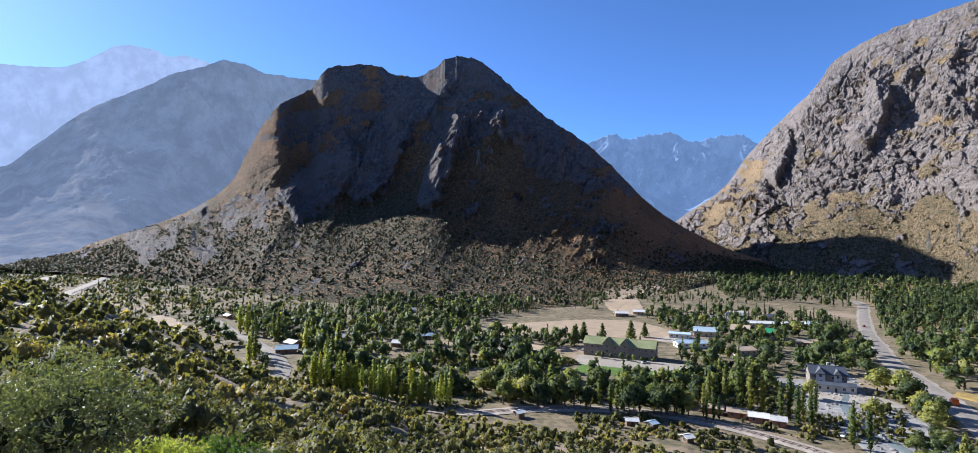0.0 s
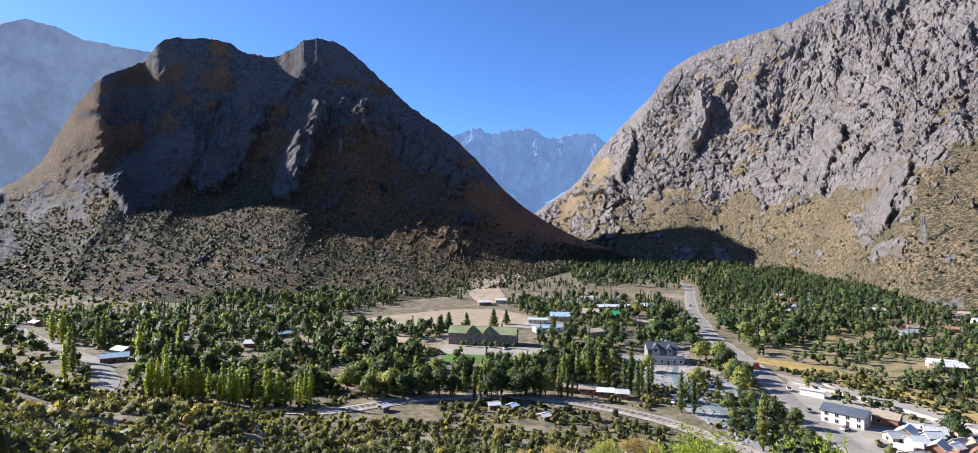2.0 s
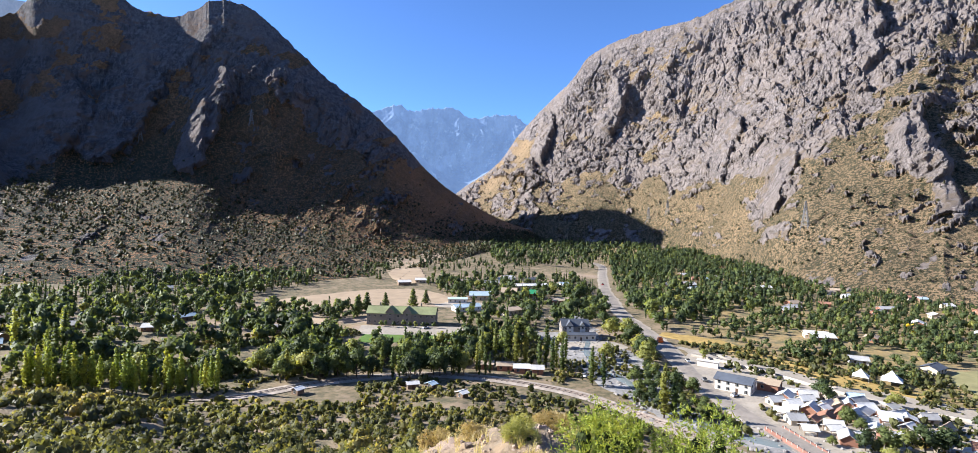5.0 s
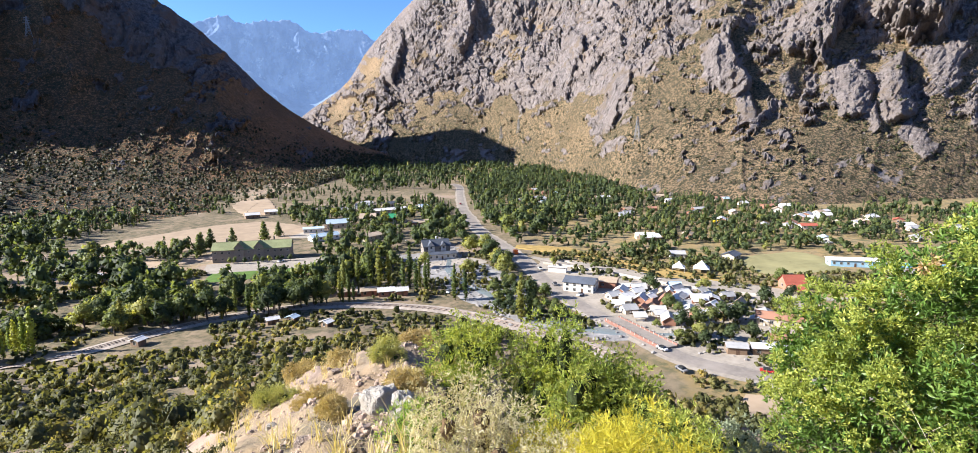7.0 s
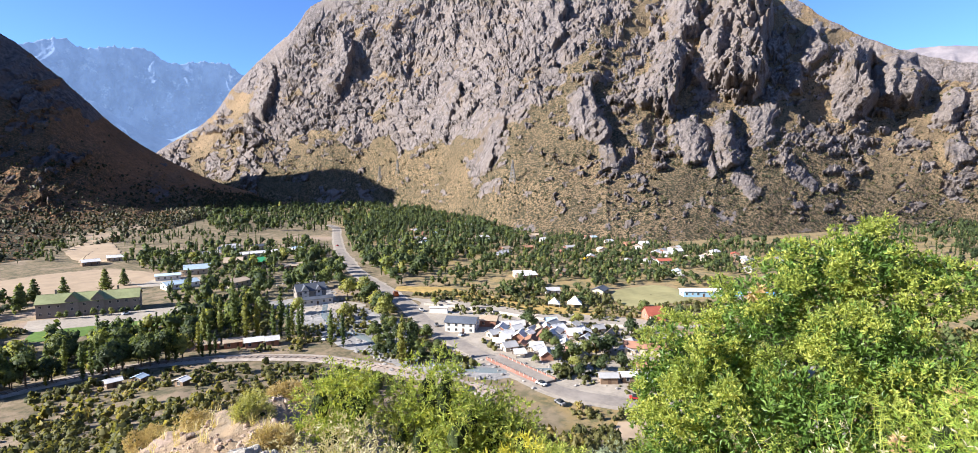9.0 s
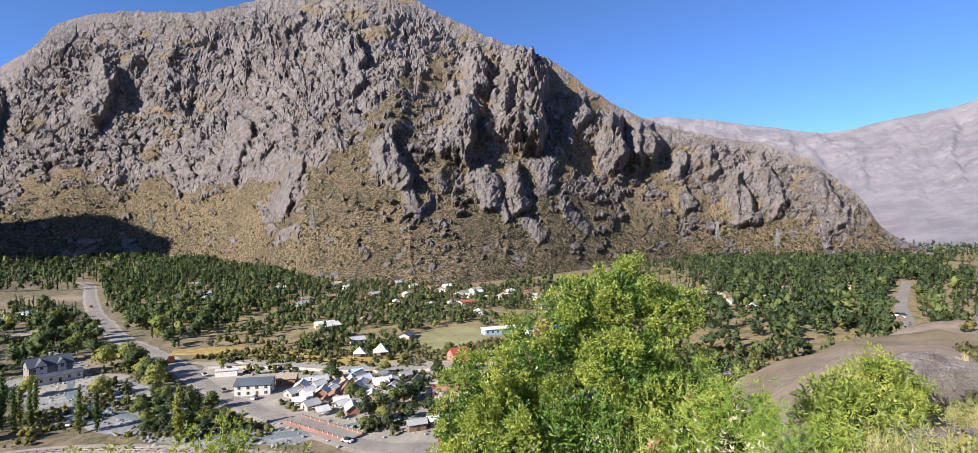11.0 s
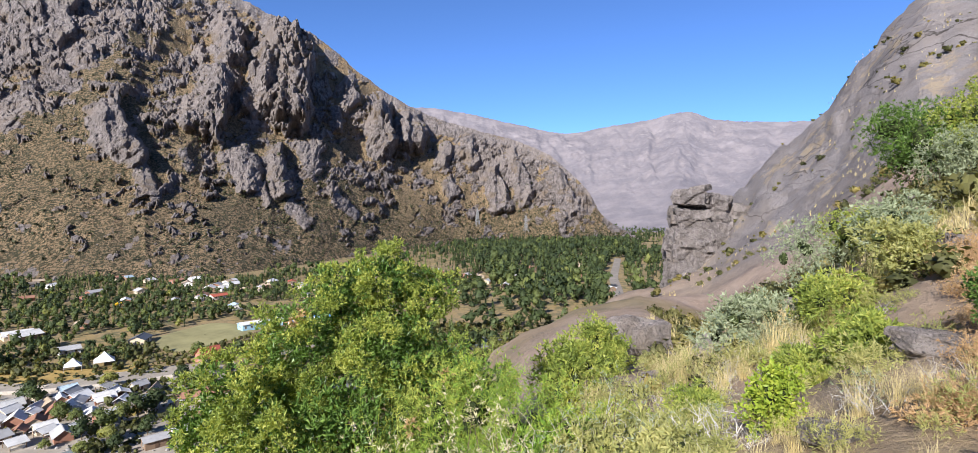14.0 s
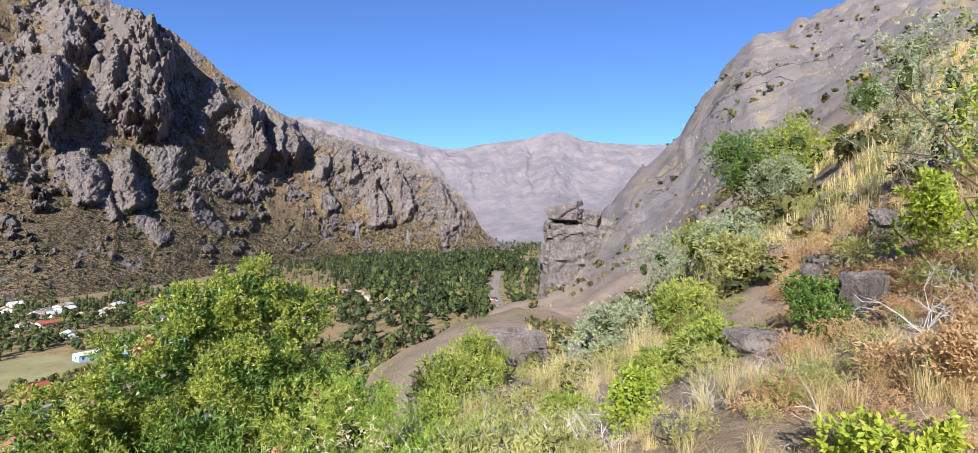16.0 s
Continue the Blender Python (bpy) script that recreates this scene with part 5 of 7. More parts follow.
def car(x, y, turn, paint, truck=False):
    k = 1.5 if truck else 1.0
    ob = thing("truck" if truck else "car", pose(x, y, gh(x, y) + 0.35, 0, 0, turn), f"{paint} {'lorry with a closed box body' if truck else 'car parked'} on the dusty road", "truck" if truck else "car")
    bm = bmesh.new()
    box(bm, -2.1 * k, -0.85 * k, 0.35, 2.1 * k, 0.85 * k, 0.95 * k)
    bmesh.ops.bevel(bm, geom=bm.edges[:], offset=0.12, segments=2, affect='EDGES')
    part("body", bm, m_paint[paint], ob)
    bm = bmesh.new()
    v = box(bm, -1.3 * k, -0.75 * k, 0.9 * k, 1.0 * k, 0.75 * k, (2.6 if truck else 1.5))
    for q in v:
        if q.co.z > 1.2 and not truck:
            q.co.x *= 0.75
            q.co.y *= 0.85
    part("cab", bm, m_paint[paint] if truck else mat_pane, ob)
    for i in (-1.3, 1.3):
        for j in (-0.8, 0.8):
            part("wheel", me_tyre, m_tyre, ob, m=pose(i * k, j * k, 0.34))


car(212, 244, 60, "orange", True)
for x, y, tn, p in ((150, 98, 80, "white"), (141, 85, 70, "grey"), (134, 201, 20, "white"), (143, 203, 60, "grey"), (160, 68, -60, "red"), (176, 158, 10, "white"), (180, 178, 60, "grey"), (93, 318, 20, "white"), (330, 470, 70, "red"), (196, 205, 60, "white"), (470, -169, -20, "white"), (440, -161, -20, "grey")):
    car(x, y, tn, p)

slide = thing("water_slide", pose(390, 212, gh(390, 212), 0, 0, 30), "bright yellow curved slide among trees", "slide")
bm = bmesh.new()
prev = None
for k in range(15):
    t = k / 14
    c = Vector((9 * t - 4.5, 2.5 * math.sin(t * 4.5), 6.5 * (1 - t) ** 1.2 + 0.5))
    ring = [bm.verts.new(c + Vector((0, 1.3 * math.cos(q), 0.9 * math.sin(q)))) for q in np.linspace(math.pi, 2 * math.pi, 7)]
    if prev:
        for i in range(6):
            bm.faces.new((prev[i], prev[i + 1], ring[i + 1], ring[i]))
    prev = ring
chute = part("chute", bm, plain("yellow_plastic", (0.75, 0.47, 0.03), 0.4, 0.1, 1.0), slide)
chute.modifiers.new("thick", 'SOLIDIFY').thickness = 0.12
for t in (0.0, 0.3, 0.6):
    bm = bmesh.new()
    beam(bm, (9 * t - 4.5, 2.5 * math.sin(t * 4.5), -0.5), (9 * t - 4.5, 2.5 * math.sin(t * 4.5), 6.5 * (1 - t) ** 1.2), 0.2)
    part("post", bm, m_steel, slide)


# ---- plants ----
def foliage(name, stops, source, gloss=0.6, light=0.42):
    """Leaves, with thin translucence; source says what varies the hue from plant to plant."""
    mat, nd, ln, bs = material(name, gloss)
    if source == "object":
        fac = nd.new("ShaderNodeObjectInfo").outputs["Random"]
    else:
        fac = n_attr(nd, "tint")
    col = n_ramp(nd, ln, fac, stops)
    leaf = nd.new("ShaderNodeNewGeometry").outputs["Random Per Island"]
    col = n_mix(nd, ln, 1.0, col, n_math(nd, ln, 'ADD', n_math(nd, ln, 'MULTIPLY', leaf, 0.6), 0.72), 'MULTIPLY')
    ln.new(col, bs.inputs["Base Color"])
    tr = nd.new("ShaderNodeBsdfTranslucent")
    ln.new(n_mix(nd, ln, 1.0, col, (1.6, 1.5, 0.7), 'MULTIPLY'), tr.inputs[0])
    mx = nd.new("ShaderNodeMixShader")
    mx.inputs[0].default_value = light
    ln.new(bs.outputs[0], mx.inputs[1])
    ln.new(tr.outputs[0], mx.inputs[2])
    ln.new(mx.outputs[0], nd["Material Output"].inputs[0])
    return mat


TREE_STOPS = [(0.0, (0.046, 0.066, 0.030)), (0.4, (0.088, 0.116, 0.045)), (0.75, (0.150, 0.178, 0.058)), (1.0, (0.27, 0.27, 0.08))]
SCRUB_STOPS = [(0.0, (0.062, 0.068, 0.028)), (0.4, (0.112, 0.116, 0.044)), (0.75, (0.180, 0.168, 0.060)), (1.0, (0.30, 0.245, 0.085))]
DRY_STOPS = [(0.0, (0.030, 0.036, 0.016)), (0.6, (0.055, 0.055, 0.025)), (1.0, (0.12, 0.095, 0.04))]
m_tree_one = foliage("tree_leaves", TREE_STOPS, "object")
m_poplar = foliage("poplar_leaves", [(0.0, (0.05, 0.08, 0.025)), (0.6, (0.11, 0.14, 0.04)), (1.0, (0.24, 0.23, 0.05))], "object")
m_poplar_gold = foliage("golden_poplar_leaves", [(0.0, (0.17, 0.22, 0.045)), (0.5, (0.27, 0.31, 0.055)), (1.0, (0.38, 0.38, 0.065))], "object")
m_tree_many = foliage("woodland_leaves", TREE_STOPS, "mask")
m_scrub = foliage("hillside_scrub_leaves", SCRUB_STOPS, "mask")
m_slope_scrub = foliage("dry_slope_scrub", DRY_STOPS, "mask", light=0.15)
m_bark = plain("grey_bark", (0.13, 0.10, 0.075), 0.95, 0.4, 3.0)


def crown(rng, lobes, n, size, core=0.66, fine=(3, 6)):
    """Leaf sprays all over a set of lobes (x, y, z, rx, ry, rz), round dark cores. Returns (quads, 4, 3)."""
    lobes = np.array(lobes, float)
    weight = (lobes[:, 3] * lobes[:, 5]) ** 0.9
    pick = rng.choice(len(lobes), n, p=weight / weight.sum())
    d = rng.normal(size=(n, 3))
    d /= np.linalg.norm(d, axis=1, keepdims=True)
    d[:, 2] = np.where(rng.random(n) < 0.25, np.abs(d[:, 2]), d[:, 2])
    L = lobes[pick]
    p = L[:, :3] + d * L[:, 3:] * rng.uniform(0.72, 1.1, (n, 1))
    nrm = d * 0.7 + rng.normal(size=(n, 3)) * 0.55 + (0, 0, 0.25)
    nrm /= np.linalg.norm(nrm, axis=1, keepdims=True)
    t = np.cross(nrm, rng.normal(size=(n, 3)))
    t /= np.linalg.norm(t, axis=1, keepdims=True)
    b = np.cross(nrm, t)
    s = size * rng.uniform(0.55, 1.35, (n, 1))
    w = s * rng.uniform(0.5, 0.9, (n, 1))
    q = np.stack([p - t * s, p + b * w - nrm * s * 0.2, p + t * s, p - b * w - nrm * s * 0.25], 1)
    out = [q]
    if core:
        th, ph = np.linspace(0.25, math.pi - 0.3, fine[0]), np.linspace(0, 2 * math.pi, fine[1])[:-1]
        for L in lobes:
            g = np.array([[(math.sin(a) * math.cos(c), math.sin(a) * math.sin(c), math.cos(a)) for c in ph] for a in th])
            g = L[:3] + g * L[3:] * core * rng.uniform(0.85, 1.1, (fine[0], fine[1] - 1, 1))
            g2 = np.roll(g, -1, 1)
            out.append(np.stack([g[:-1], g[1:], g2[1:], g2[:-1]], 2).reshape(-1, 4, 3))
    return np.concatenate(out)


def broadleaf(rng, n, size, lobes=7, core=0.72):
    """A round tree about 1 high and 0.9 wide."""
    L = [(0, 0, 0.62, 0.26, 0.26, 0.28)]
    for k in range(lobes):
        a = 2.4 * k + rng.uniform(-0.4, 0.4)
        h = rng.uniform(0.35, 0.82)
        d = (0.27 if h < 0.6 else 0.15) * rng.uniform(0.7, 1.2)
        r = rng.uniform(0.13, 0.22)
        L.append((d * math.cos(a), d * math.sin(a), h, r, r, r * rng.uniform(0.75, 1.0)))
    return crown(rng, L, n, size, core)


def poplar(rng, n, size, core=0.7):
    """A slim upright tree 1 high and about 0.2 wide."""
    L = []
    for k in range(8):
        h = 0.14 + 0.11 * k
        r = 0.085 * math.sin(math.pi * min(1, (k + 1.6) / 9.2)) ** 0.7 + 0.015
        L.append((rng.uniform(-0.02, 0.02), rng.uniform(-0.02, 0.02), h, r, r, 0.10))
    return crown(rng, L, n, size, core)


def conifer(rng, n, size, core=0.7):
    L = [(0, 0, 0.16 + 0.12 * k, 0.24 * (1 - k / 7.5), 0.24 * (1 - k / 7.5), 0.085) for k in range(7)]
    return crown(rng, L, n, size, core)


def shrub(rng, n, size, lobes=4, core=0.7):
    """A low bush about 1 wide and 0.6 high."""
    L = []
    for k in range(lobes):
        a = 2.4 * k + rng.uniform(-0.5, 0.5)
        d = 0.22 * rng.uniform(0.4, 1.2) * (k > 0)
        r = rng.uniform(0.18, 0.30)
        L.append((d * math.cos(a), d * math.sin(a), rng.uniform(0.14, 0.34), r, r, r * rng.uniform(0.7, 1.0)))
    return crown(rng, L, n, size, core)


def trunk_quads(height, radius, limbs, rng):
    """A tapered trunk with limbs, as quads."""
    out = []

    def tube(a, b, ra, rb):
        a, b = np.array(a, float), np.array(b, float)
        d = (b - a) / np.linalg.norm(b - a)
        s = np.cross(d, (0.3, 0.9, 0.2))
        s /= np.linalg.norm(s)
        u = np.cross(d, s)
        ring = [np.array([p + r * (math.cos(q) * s + math.sin(q) * u) for q in np.linspace(0, 2 * math.pi, 7)[:-1]]) for p, r in ((a, ra), (b, rb))]
        out.append(np.stack([ring[0], np.roll(ring[0], -1, 0), np.roll(ring[1], -1, 0), ring[1]], 1))
    tube((0, 0, -0.05 * height), (0, 0, 0.45 * height), radius, radius * 0.7)
    tube((0, 0, 0.45 * height), (0.01, 0.02, 0.85 * height), radius * 0.7, radius * 0.2)
    for k in range(limbs):
        a, h = 2.4 * k + rng.uniform(-0.3, 0.3), rng.uniform(0.25, 0.55) * height
        tube((0, 0, h), (0.24 * height * math.cos(a), 0.24 * height * math.sin(a), h + 0.24 * height), radius * 0.4, radius * 0.12)
    return np.concatenate(out)


def quads_mesh(name, q, mat, tint=None, normals=None):
    me = raw_mesh(name, q.reshape(-1, 3), np.arange(len(q) * 4).reshape(-1, 4), {"tint": np.repeat(tint, 4)} if tint is not None else None, mat, flat=normals is None)
    if normals is not None:
        me.attributes.new("custom_normal", 'FLOAT_VECTOR', 'POINT').data.foreach_set("vector", np.ascontiguousarray(normals, np.float32).ravel())
    return me


def rounded(q, share=0.6):
    """Normals of leaf quads, drawn towards those of the whole crown, so that it shades as one mass."""
    face = np.cross(q[:, 2] - q[:, 0], q[:, 3] - q[:, 1])
    face /= np.linalg.norm(face, axis=1, keepdims=True) + 1e-9
    lo, hi = q.reshape(-1, 3).min(0), q.reshape(-1, 3).max(0)
    mid, half = (lo + hi) / 2 - (0, 0, 0.1 * (hi[2] - lo[2])), (hi - lo) / 2
    out = (q - mid) / half
    out /= np.linalg.norm(out, axis=2, keepdims=True) + 1e-9
    inward = (face * out.mean(1)).sum(1) < 0
    face = np.where(inward[:, None], -face, face)
    n = share * out + (1 - share) * face[:, None]
    n /= np.linalg.norm(n, axis=2, keepdims=True) + 1e-9
    return np.where(inward[:, None, None], q[:, ::-1], q), np.where(inward[:, None, None], n[:, ::-1], n)


def stuff(name, label, category, protos, places, mat, soft=False):
    """Many plants joined into one; places are rows of x, y, z, size, turn, tint, stretch."""
    rng = np.random.default_rng(len(places))
    out, tints, normals = [], [], []
    which = rng.integers(0, len(protos), len(places))
    for k, P in enumerate(protos):
        rows = places[which == k]
        if not len(rows):
            continue
        if soft:
            P, n = rounded(P)
        c, s = np.cos(rows[:, 4]), np.sin(rows[:, 4])
        q = P[None] * rows[:, 3][:, None, None, None]
        x = q[..., 0] * c[:, None, None] - q[..., 1] * s[:, None, None] + rows[:, 0][:, None, None]
        y = q[..., 0] * s[:, None, None] + q[..., 1] * c[:, None, None] + rows[:, 1][:, None, None]
        z = q[..., 2] * rows[:, 6][:, None, None] + rows[:, 2][:, None, None]
        out.append(np.stack([x, y, z], -1).reshape(-1, 4, 3))
        tints.append(np.repeat(rows[:, 5], len(P)))
        if soft:
            n = n[None]
            normals.append(np.stack([n[..., 0] * c[:, None, None] - n[..., 1] * s[:, None, None], n[..., 0] * s[:, None, None] + n[..., 1] * c[:, None, None], n[..., 2] + 0 * c[:, None, None]], -1).reshape(-1, 3))
    return tagged(new(name, quads_mesh(name, np.concatenate(out), mat, np.concatenate(tints), np.concatenate(normals) if soft else None)), label, category, kind="stuff")


rng = np.random.default_rng(5)
TREES = {}
for kind, fn, size, mat, label in (("broadleaf_tree", broadleaf, 0.040, m_tree_one, ""), ("poplar_tree", poplar, 0.022, m_poplar, ""), ("golden_poplar", poplar, 0.022, m_poplar_gold, ""), ("conifer_tree", conifer, 0.04, m_tree_one, "")):
    TREES[kind] = []
    for v in range(3):
        q = fn(rng, 520 if kind == "broadleaf_tree" else 380, size)
        q, nrm = rounded(q, 0.5)
        crown_me = quads_mesh("crown", q, mat, None, nrm)
        trunk_me = quads_mesh("trunk", trunk_quads(0.75, 0.018 if "poplar" in kind else 0.028, 0 if "poplar" in kind else 5, rng), m_bark)
        TREES[kind].append((crown_me, trunk_me))


def tree(kind, x, y, height, label, wide=1.0, group=""):
    crown_me, trunk_me = TREES[kind][rng.integers(0, 3)]
    ob = thing(kind, pose(x, y, gh(x, y) - 0.1, 0, 0, rng.uniform(0, 360)) @ Matrix.Diagonal((height * wide, height * wide, height, 1)), label, "tree", group)
    part("crown", crown_me, None, ob)
    part("trunk", trunk_me, None, ob)


def along(pts, n, jitter):
    p = spline(pts, 1.0)
    k = np.linspace(0, len(p) - 1, n).astype(int)
    return p[k] + rng.normal(0, jitter, (n, 2))


for x, y in along([(-80, 247), (-58, 243), (-41, 237), (-17, 234)], 44, 2.6):
    tree("golden_poplar", x, y, rng.uniform(9, 19), "slim yellow-green poplar in a row", 0.95, "poplar row")
for x, y in along([(8, 240), (31, 236), (61, 228), (92, 220)], 44, 2.2):
    tree("broadleaf_tree" if rng.random() < 0.55 else "poplar_tree", x, y, rng.uniform(9, 15), "green tree in the belt below the lawn", 0.9, "tree belt")
for x, y, h in ((111, 237, 22), (113, 231, 20), (117, 229, 17), (126, 224, 21), (123, 213, 17), (126, 209, 16), (130, 191, 17), (133, 187, 15), (133, 150, 20), (136, 148, 17), (95, 230, 18), (75, 240, 15), (108, 244, 18), (138, 226, 14), (120, 220, 16), (128, 218, 15)):
    tree("poplar_tree", x, y, h, "tall dark green poplar near the river", 0.95, "river poplars")
for x, y in [(-186, 403), (-178, 397), (-169, 391), (-151, 380), (-156, 405), (-145, 372), (-125, 381), (-87, 300), (-92, 306), (-98, 350), (-95, 340), (-109, 322), (-140, 320), (-135, 312), (-132, 297), (-145, 330), (-150, 342), (-100, 360), (-92, 330)]:
    tree("poplar_tree" if rng.random() < 0.5 else "golden_poplar", x, y, rng.uniform(14, 24), "tall poplar beside the pale road", 1.1, "roadside poplars")
for x, y in ((64, 389), (70, 391), (84, 393), (106, 397), (119, 407), (60, 372)):
    tree("conifer_tree", x, y, rng.uniform(11, 16), "dark rounded conifer near the bare field", 1.3, "conifers")
for x, y in along([(68, 333), (84, 326), (101, 318)], 9, 1.2):
    tree("broadleaf_tree", x, y, rng.uniform(4, 6.5), "clipped tree along the stone hotel", 0.8, "hotel trees")
for x, y, h in ((190, 262, 13), (196, 254, 15), (192, 243, 14), (186, 230, 11), (181, 222, 12), (176, 212, 12), (190, 226, 10), (198, 268, 12), (170, 206, 9), (150, 250, 10), (160, 222, 10), (205, 290, 12), (200, 300, 13), (138, 262, 11), (142, 280, 12), (190, 122, 8), (184, 100, 9), (179, 103, 9), (190, 98, 10),
                (196, 95, 10), (174, 106, 8), (188, 116, 6), (205, 140, 9), (210, 146, 9), (224, 126, 8), (228, 100, 9), (220, 90, 9), (214, 84, 8), (166, 92, 6), (170, 96, 7), (161, 98, 6), (176, 88, 7), (184, 84, 7), (219, 187, 5), (209, 208, 6), (265, 110, 9), (240, 95, 8), (268, 92, 9)):
    tree("broadleaf_tree", x, y, h, "leafy green tree beside the river road", 1.0, "village trees")

WOODS = [  # bounds of a wood, trees, least and greatest height
    ([(-62, 250), (-10, 246), (45, 246), (40, 330), (0, 400), (-20, 470), (60, 560), (0, 640), (-137, 620), (-163, 449), (-95, 300)], 992, 6, 15),
    ([(-260, 500), (-220, 400), (-150, 330), (-110, 270), (-70, 260), (-100, 330), (-140, 430), (-160, 560)], 272, 6, 14),
    ([(222, 262), (275, 280), (330, 290), (480, 330), (640, 520), (820, 880), (560, 780), (330, 450), (262, 335)], 2300, 7, 14),
    ([(265, 230), (298, 162), (350, 140), (430, 110), (560, 150), (560, 350), (480, 330), (330, 290), (270, 270)], 1500, 4, 8.5),
    ([(340, 60), (400, 0), (520, -60), (620, 0), (600, 180), (430, 110), (350, 130)], 800, 4, 8),
    ([(395, -130), (420, -60), (520, -60), (760, -60), (1050, -180), (1150, -420), (900, -380), (680, -262), (560, -215)], 1216, 8, 19),
    ([(400, -158), (560, -204), (760, -290), (900, -390), (700, -380), (420, -230)], 384, 8, 17),
    ([(100, 300), (190, 290), (240, 330), (290, 420), (330, 520), (260, 560), (150, 540), (150, 450), (130, 360)], 620, 5, 13),
    ([(10, 330), (60, 360), (60, 420), (20, 420), (-10, 380)], 96, 5, 11),
    ([(40, 246), (100, 236), (150, 275), (140, 300), (118, 285), (60, 300)], 176, 5, 12),
    ([(170, 205), (130, 180), (132, 120), (160, 100), (180, 110), (160, 140), (175, 170)], 46, 4, 9),
    ([(180, 80), (230, 70), (330, 55), (350, 0), (250, -60), (190, 10)], 272, 4, 10),
    ([(-200, 520), (-40, 640), (120, 560), (200, 620), (330, 640), (430, 720), (300, 760), (60, 700), (-150, 660)], 416, 4, 10),
    ([(480, 330), (560, 350), (760, 560), (640, 520)], 120, 5, 10),
    ([(600, 180), (640, 0), (900, -100), (1150, -180), (1300, -300), (1150, -420), (1050, -180), (760, -60), (560, 20)], 520, 7, 15),
    ([(560, 150), (600, 180), (620, 60), (600, 0), (540, 60)], 120, 5, 10),
    ([(-260, 500), (-420, 620), (-900, 950), (-950, 1250), (-500, 900), (-180, 640)], 420, 4, 11),
    ([(-300, 380), (-240, 470), (-420, 620), (-700, 800), (-560, 520)], 260, 3, 8),
    ([(300, -20), (299, -135), (420, -150), (680, -250), (1190, -500), (1290, -60), (900, -40), (600, -20)], 1900, 7, 16),
    ([(330, 640), (430, 720), (600, 860), (480, 900), (300, 760)], 200, 6, 13),
    ([(242, 262), (256, 215), (253, 170), (262, 130), (290, 150), (275, 230)], 130, 3, 7),
    ([(-330, 460), (-260, 500), (-420, 760), (-700, 1000), (-900, 980), (-760, 700)], 420, 5, 12),
    ([(325, 731), (450, 536), (560, 620), (800, 800), (860, 1080), (600, 1280), (440, 1150)], 1300, 9, 18),
    ([(880, 60), (1000, 40), (1130, -110), (1190, -190), (1000, -150), (850, -60)], 260, 6, 12),
    ([(878, 61), (1094, -115), (1128, -345), (1565, -664), (1150, -488), (886, -156), (700, 0), (696, 73)], 800, 4, 13),
    ([(1100, -330), (2400, -640), (2400, -1100), (1100, -500)], 800, 8, 17)]
protos = [broadleaf(rng, 52, 0.085, 3, 0.74) for _ in range(6)] + [poplar(rng, 30, 0.06) for _ in range(1)] + [conifer(rng, 30, 0.09)]
far_protos = [broadleaf(rng, 30, 0.095, 2, 0.80) for _ in range(4)] + [poplar(rng, 18, 0.05) for _ in range(4)] + [conifer(rng, 20, 0.09) for _ in range(2)]
rows = []
for poly, n, low, high in WOODS:
    p = np.array(poly, float)
    lo, hi = p.min(0), p.max(0)
    q = rng.uniform(lo, hi, (n * 6, 2))
    a, b = p, np.roll(p, -1, 0)
    inside = (((a[:, 1] > q[:, 1:]) != (b[:, 1] > q[:, 1:])) & (q[:, :1] < (b[:, 0] - a[:, 0]) * (q[:, 1:] - a[:, 1]) / (b[:, 1] - a[:, 1] + 1e-9) + a[:, 0])).sum(1) % 2 == 1
    inside &= free_of(q[:, 0], q[:, 1], 2.0)
    beyond = q * (1 + 9.0 / np.linalg.norm(q, axis=1, keepdims=True))
    inside &= free_of(beyond[:, 0], beyond[:, 1], 0.0)
    inside &= (fbm(q[:, 0] / 45, q[:, 1] / 45, 0, 3, 44) > -0.5)
    q = q[inside][:n]
    z = ground_height(q[:, 0], q[:, 1])
    h = rng.uniform(low, high, len(q)) * rng.uniform(0.7, 1.1, len(q))
    rows.append(np.stack([q[:, 0], q[:, 1], z - 0.3, h, rng.uniform(0, 6.28, len(q)), np.clip(rng.normal(0.36, 0.26, len(q)) - 0.15 * smooth(420, 750, np.hypot(q[:, 0], q[:, 1])), 0, 1), rng.uniform(0.9, 1.35, len(q))], 1))
places = np.concatenate(rows)
near = np.argsort(np.hypot(places[:, 0], places[:, 1]))
for x, y, z, h, *_ in places[near[:270]]:
    tree("broadleaf_tree", x, y, h * 1.05, "broad green tree in the valley wood", 1.0, "valley trees")
stuff("woodland", "dense green valley woodland of broadleaf trees and poplars", "woodland", protos, places[near[270:3600]], m_tree_many, soft=True)
stuff("woodland", "distant green woodland along the valley floor", "woodland", far_protos, places[near[3600:]], m_tree_many, soft=True)


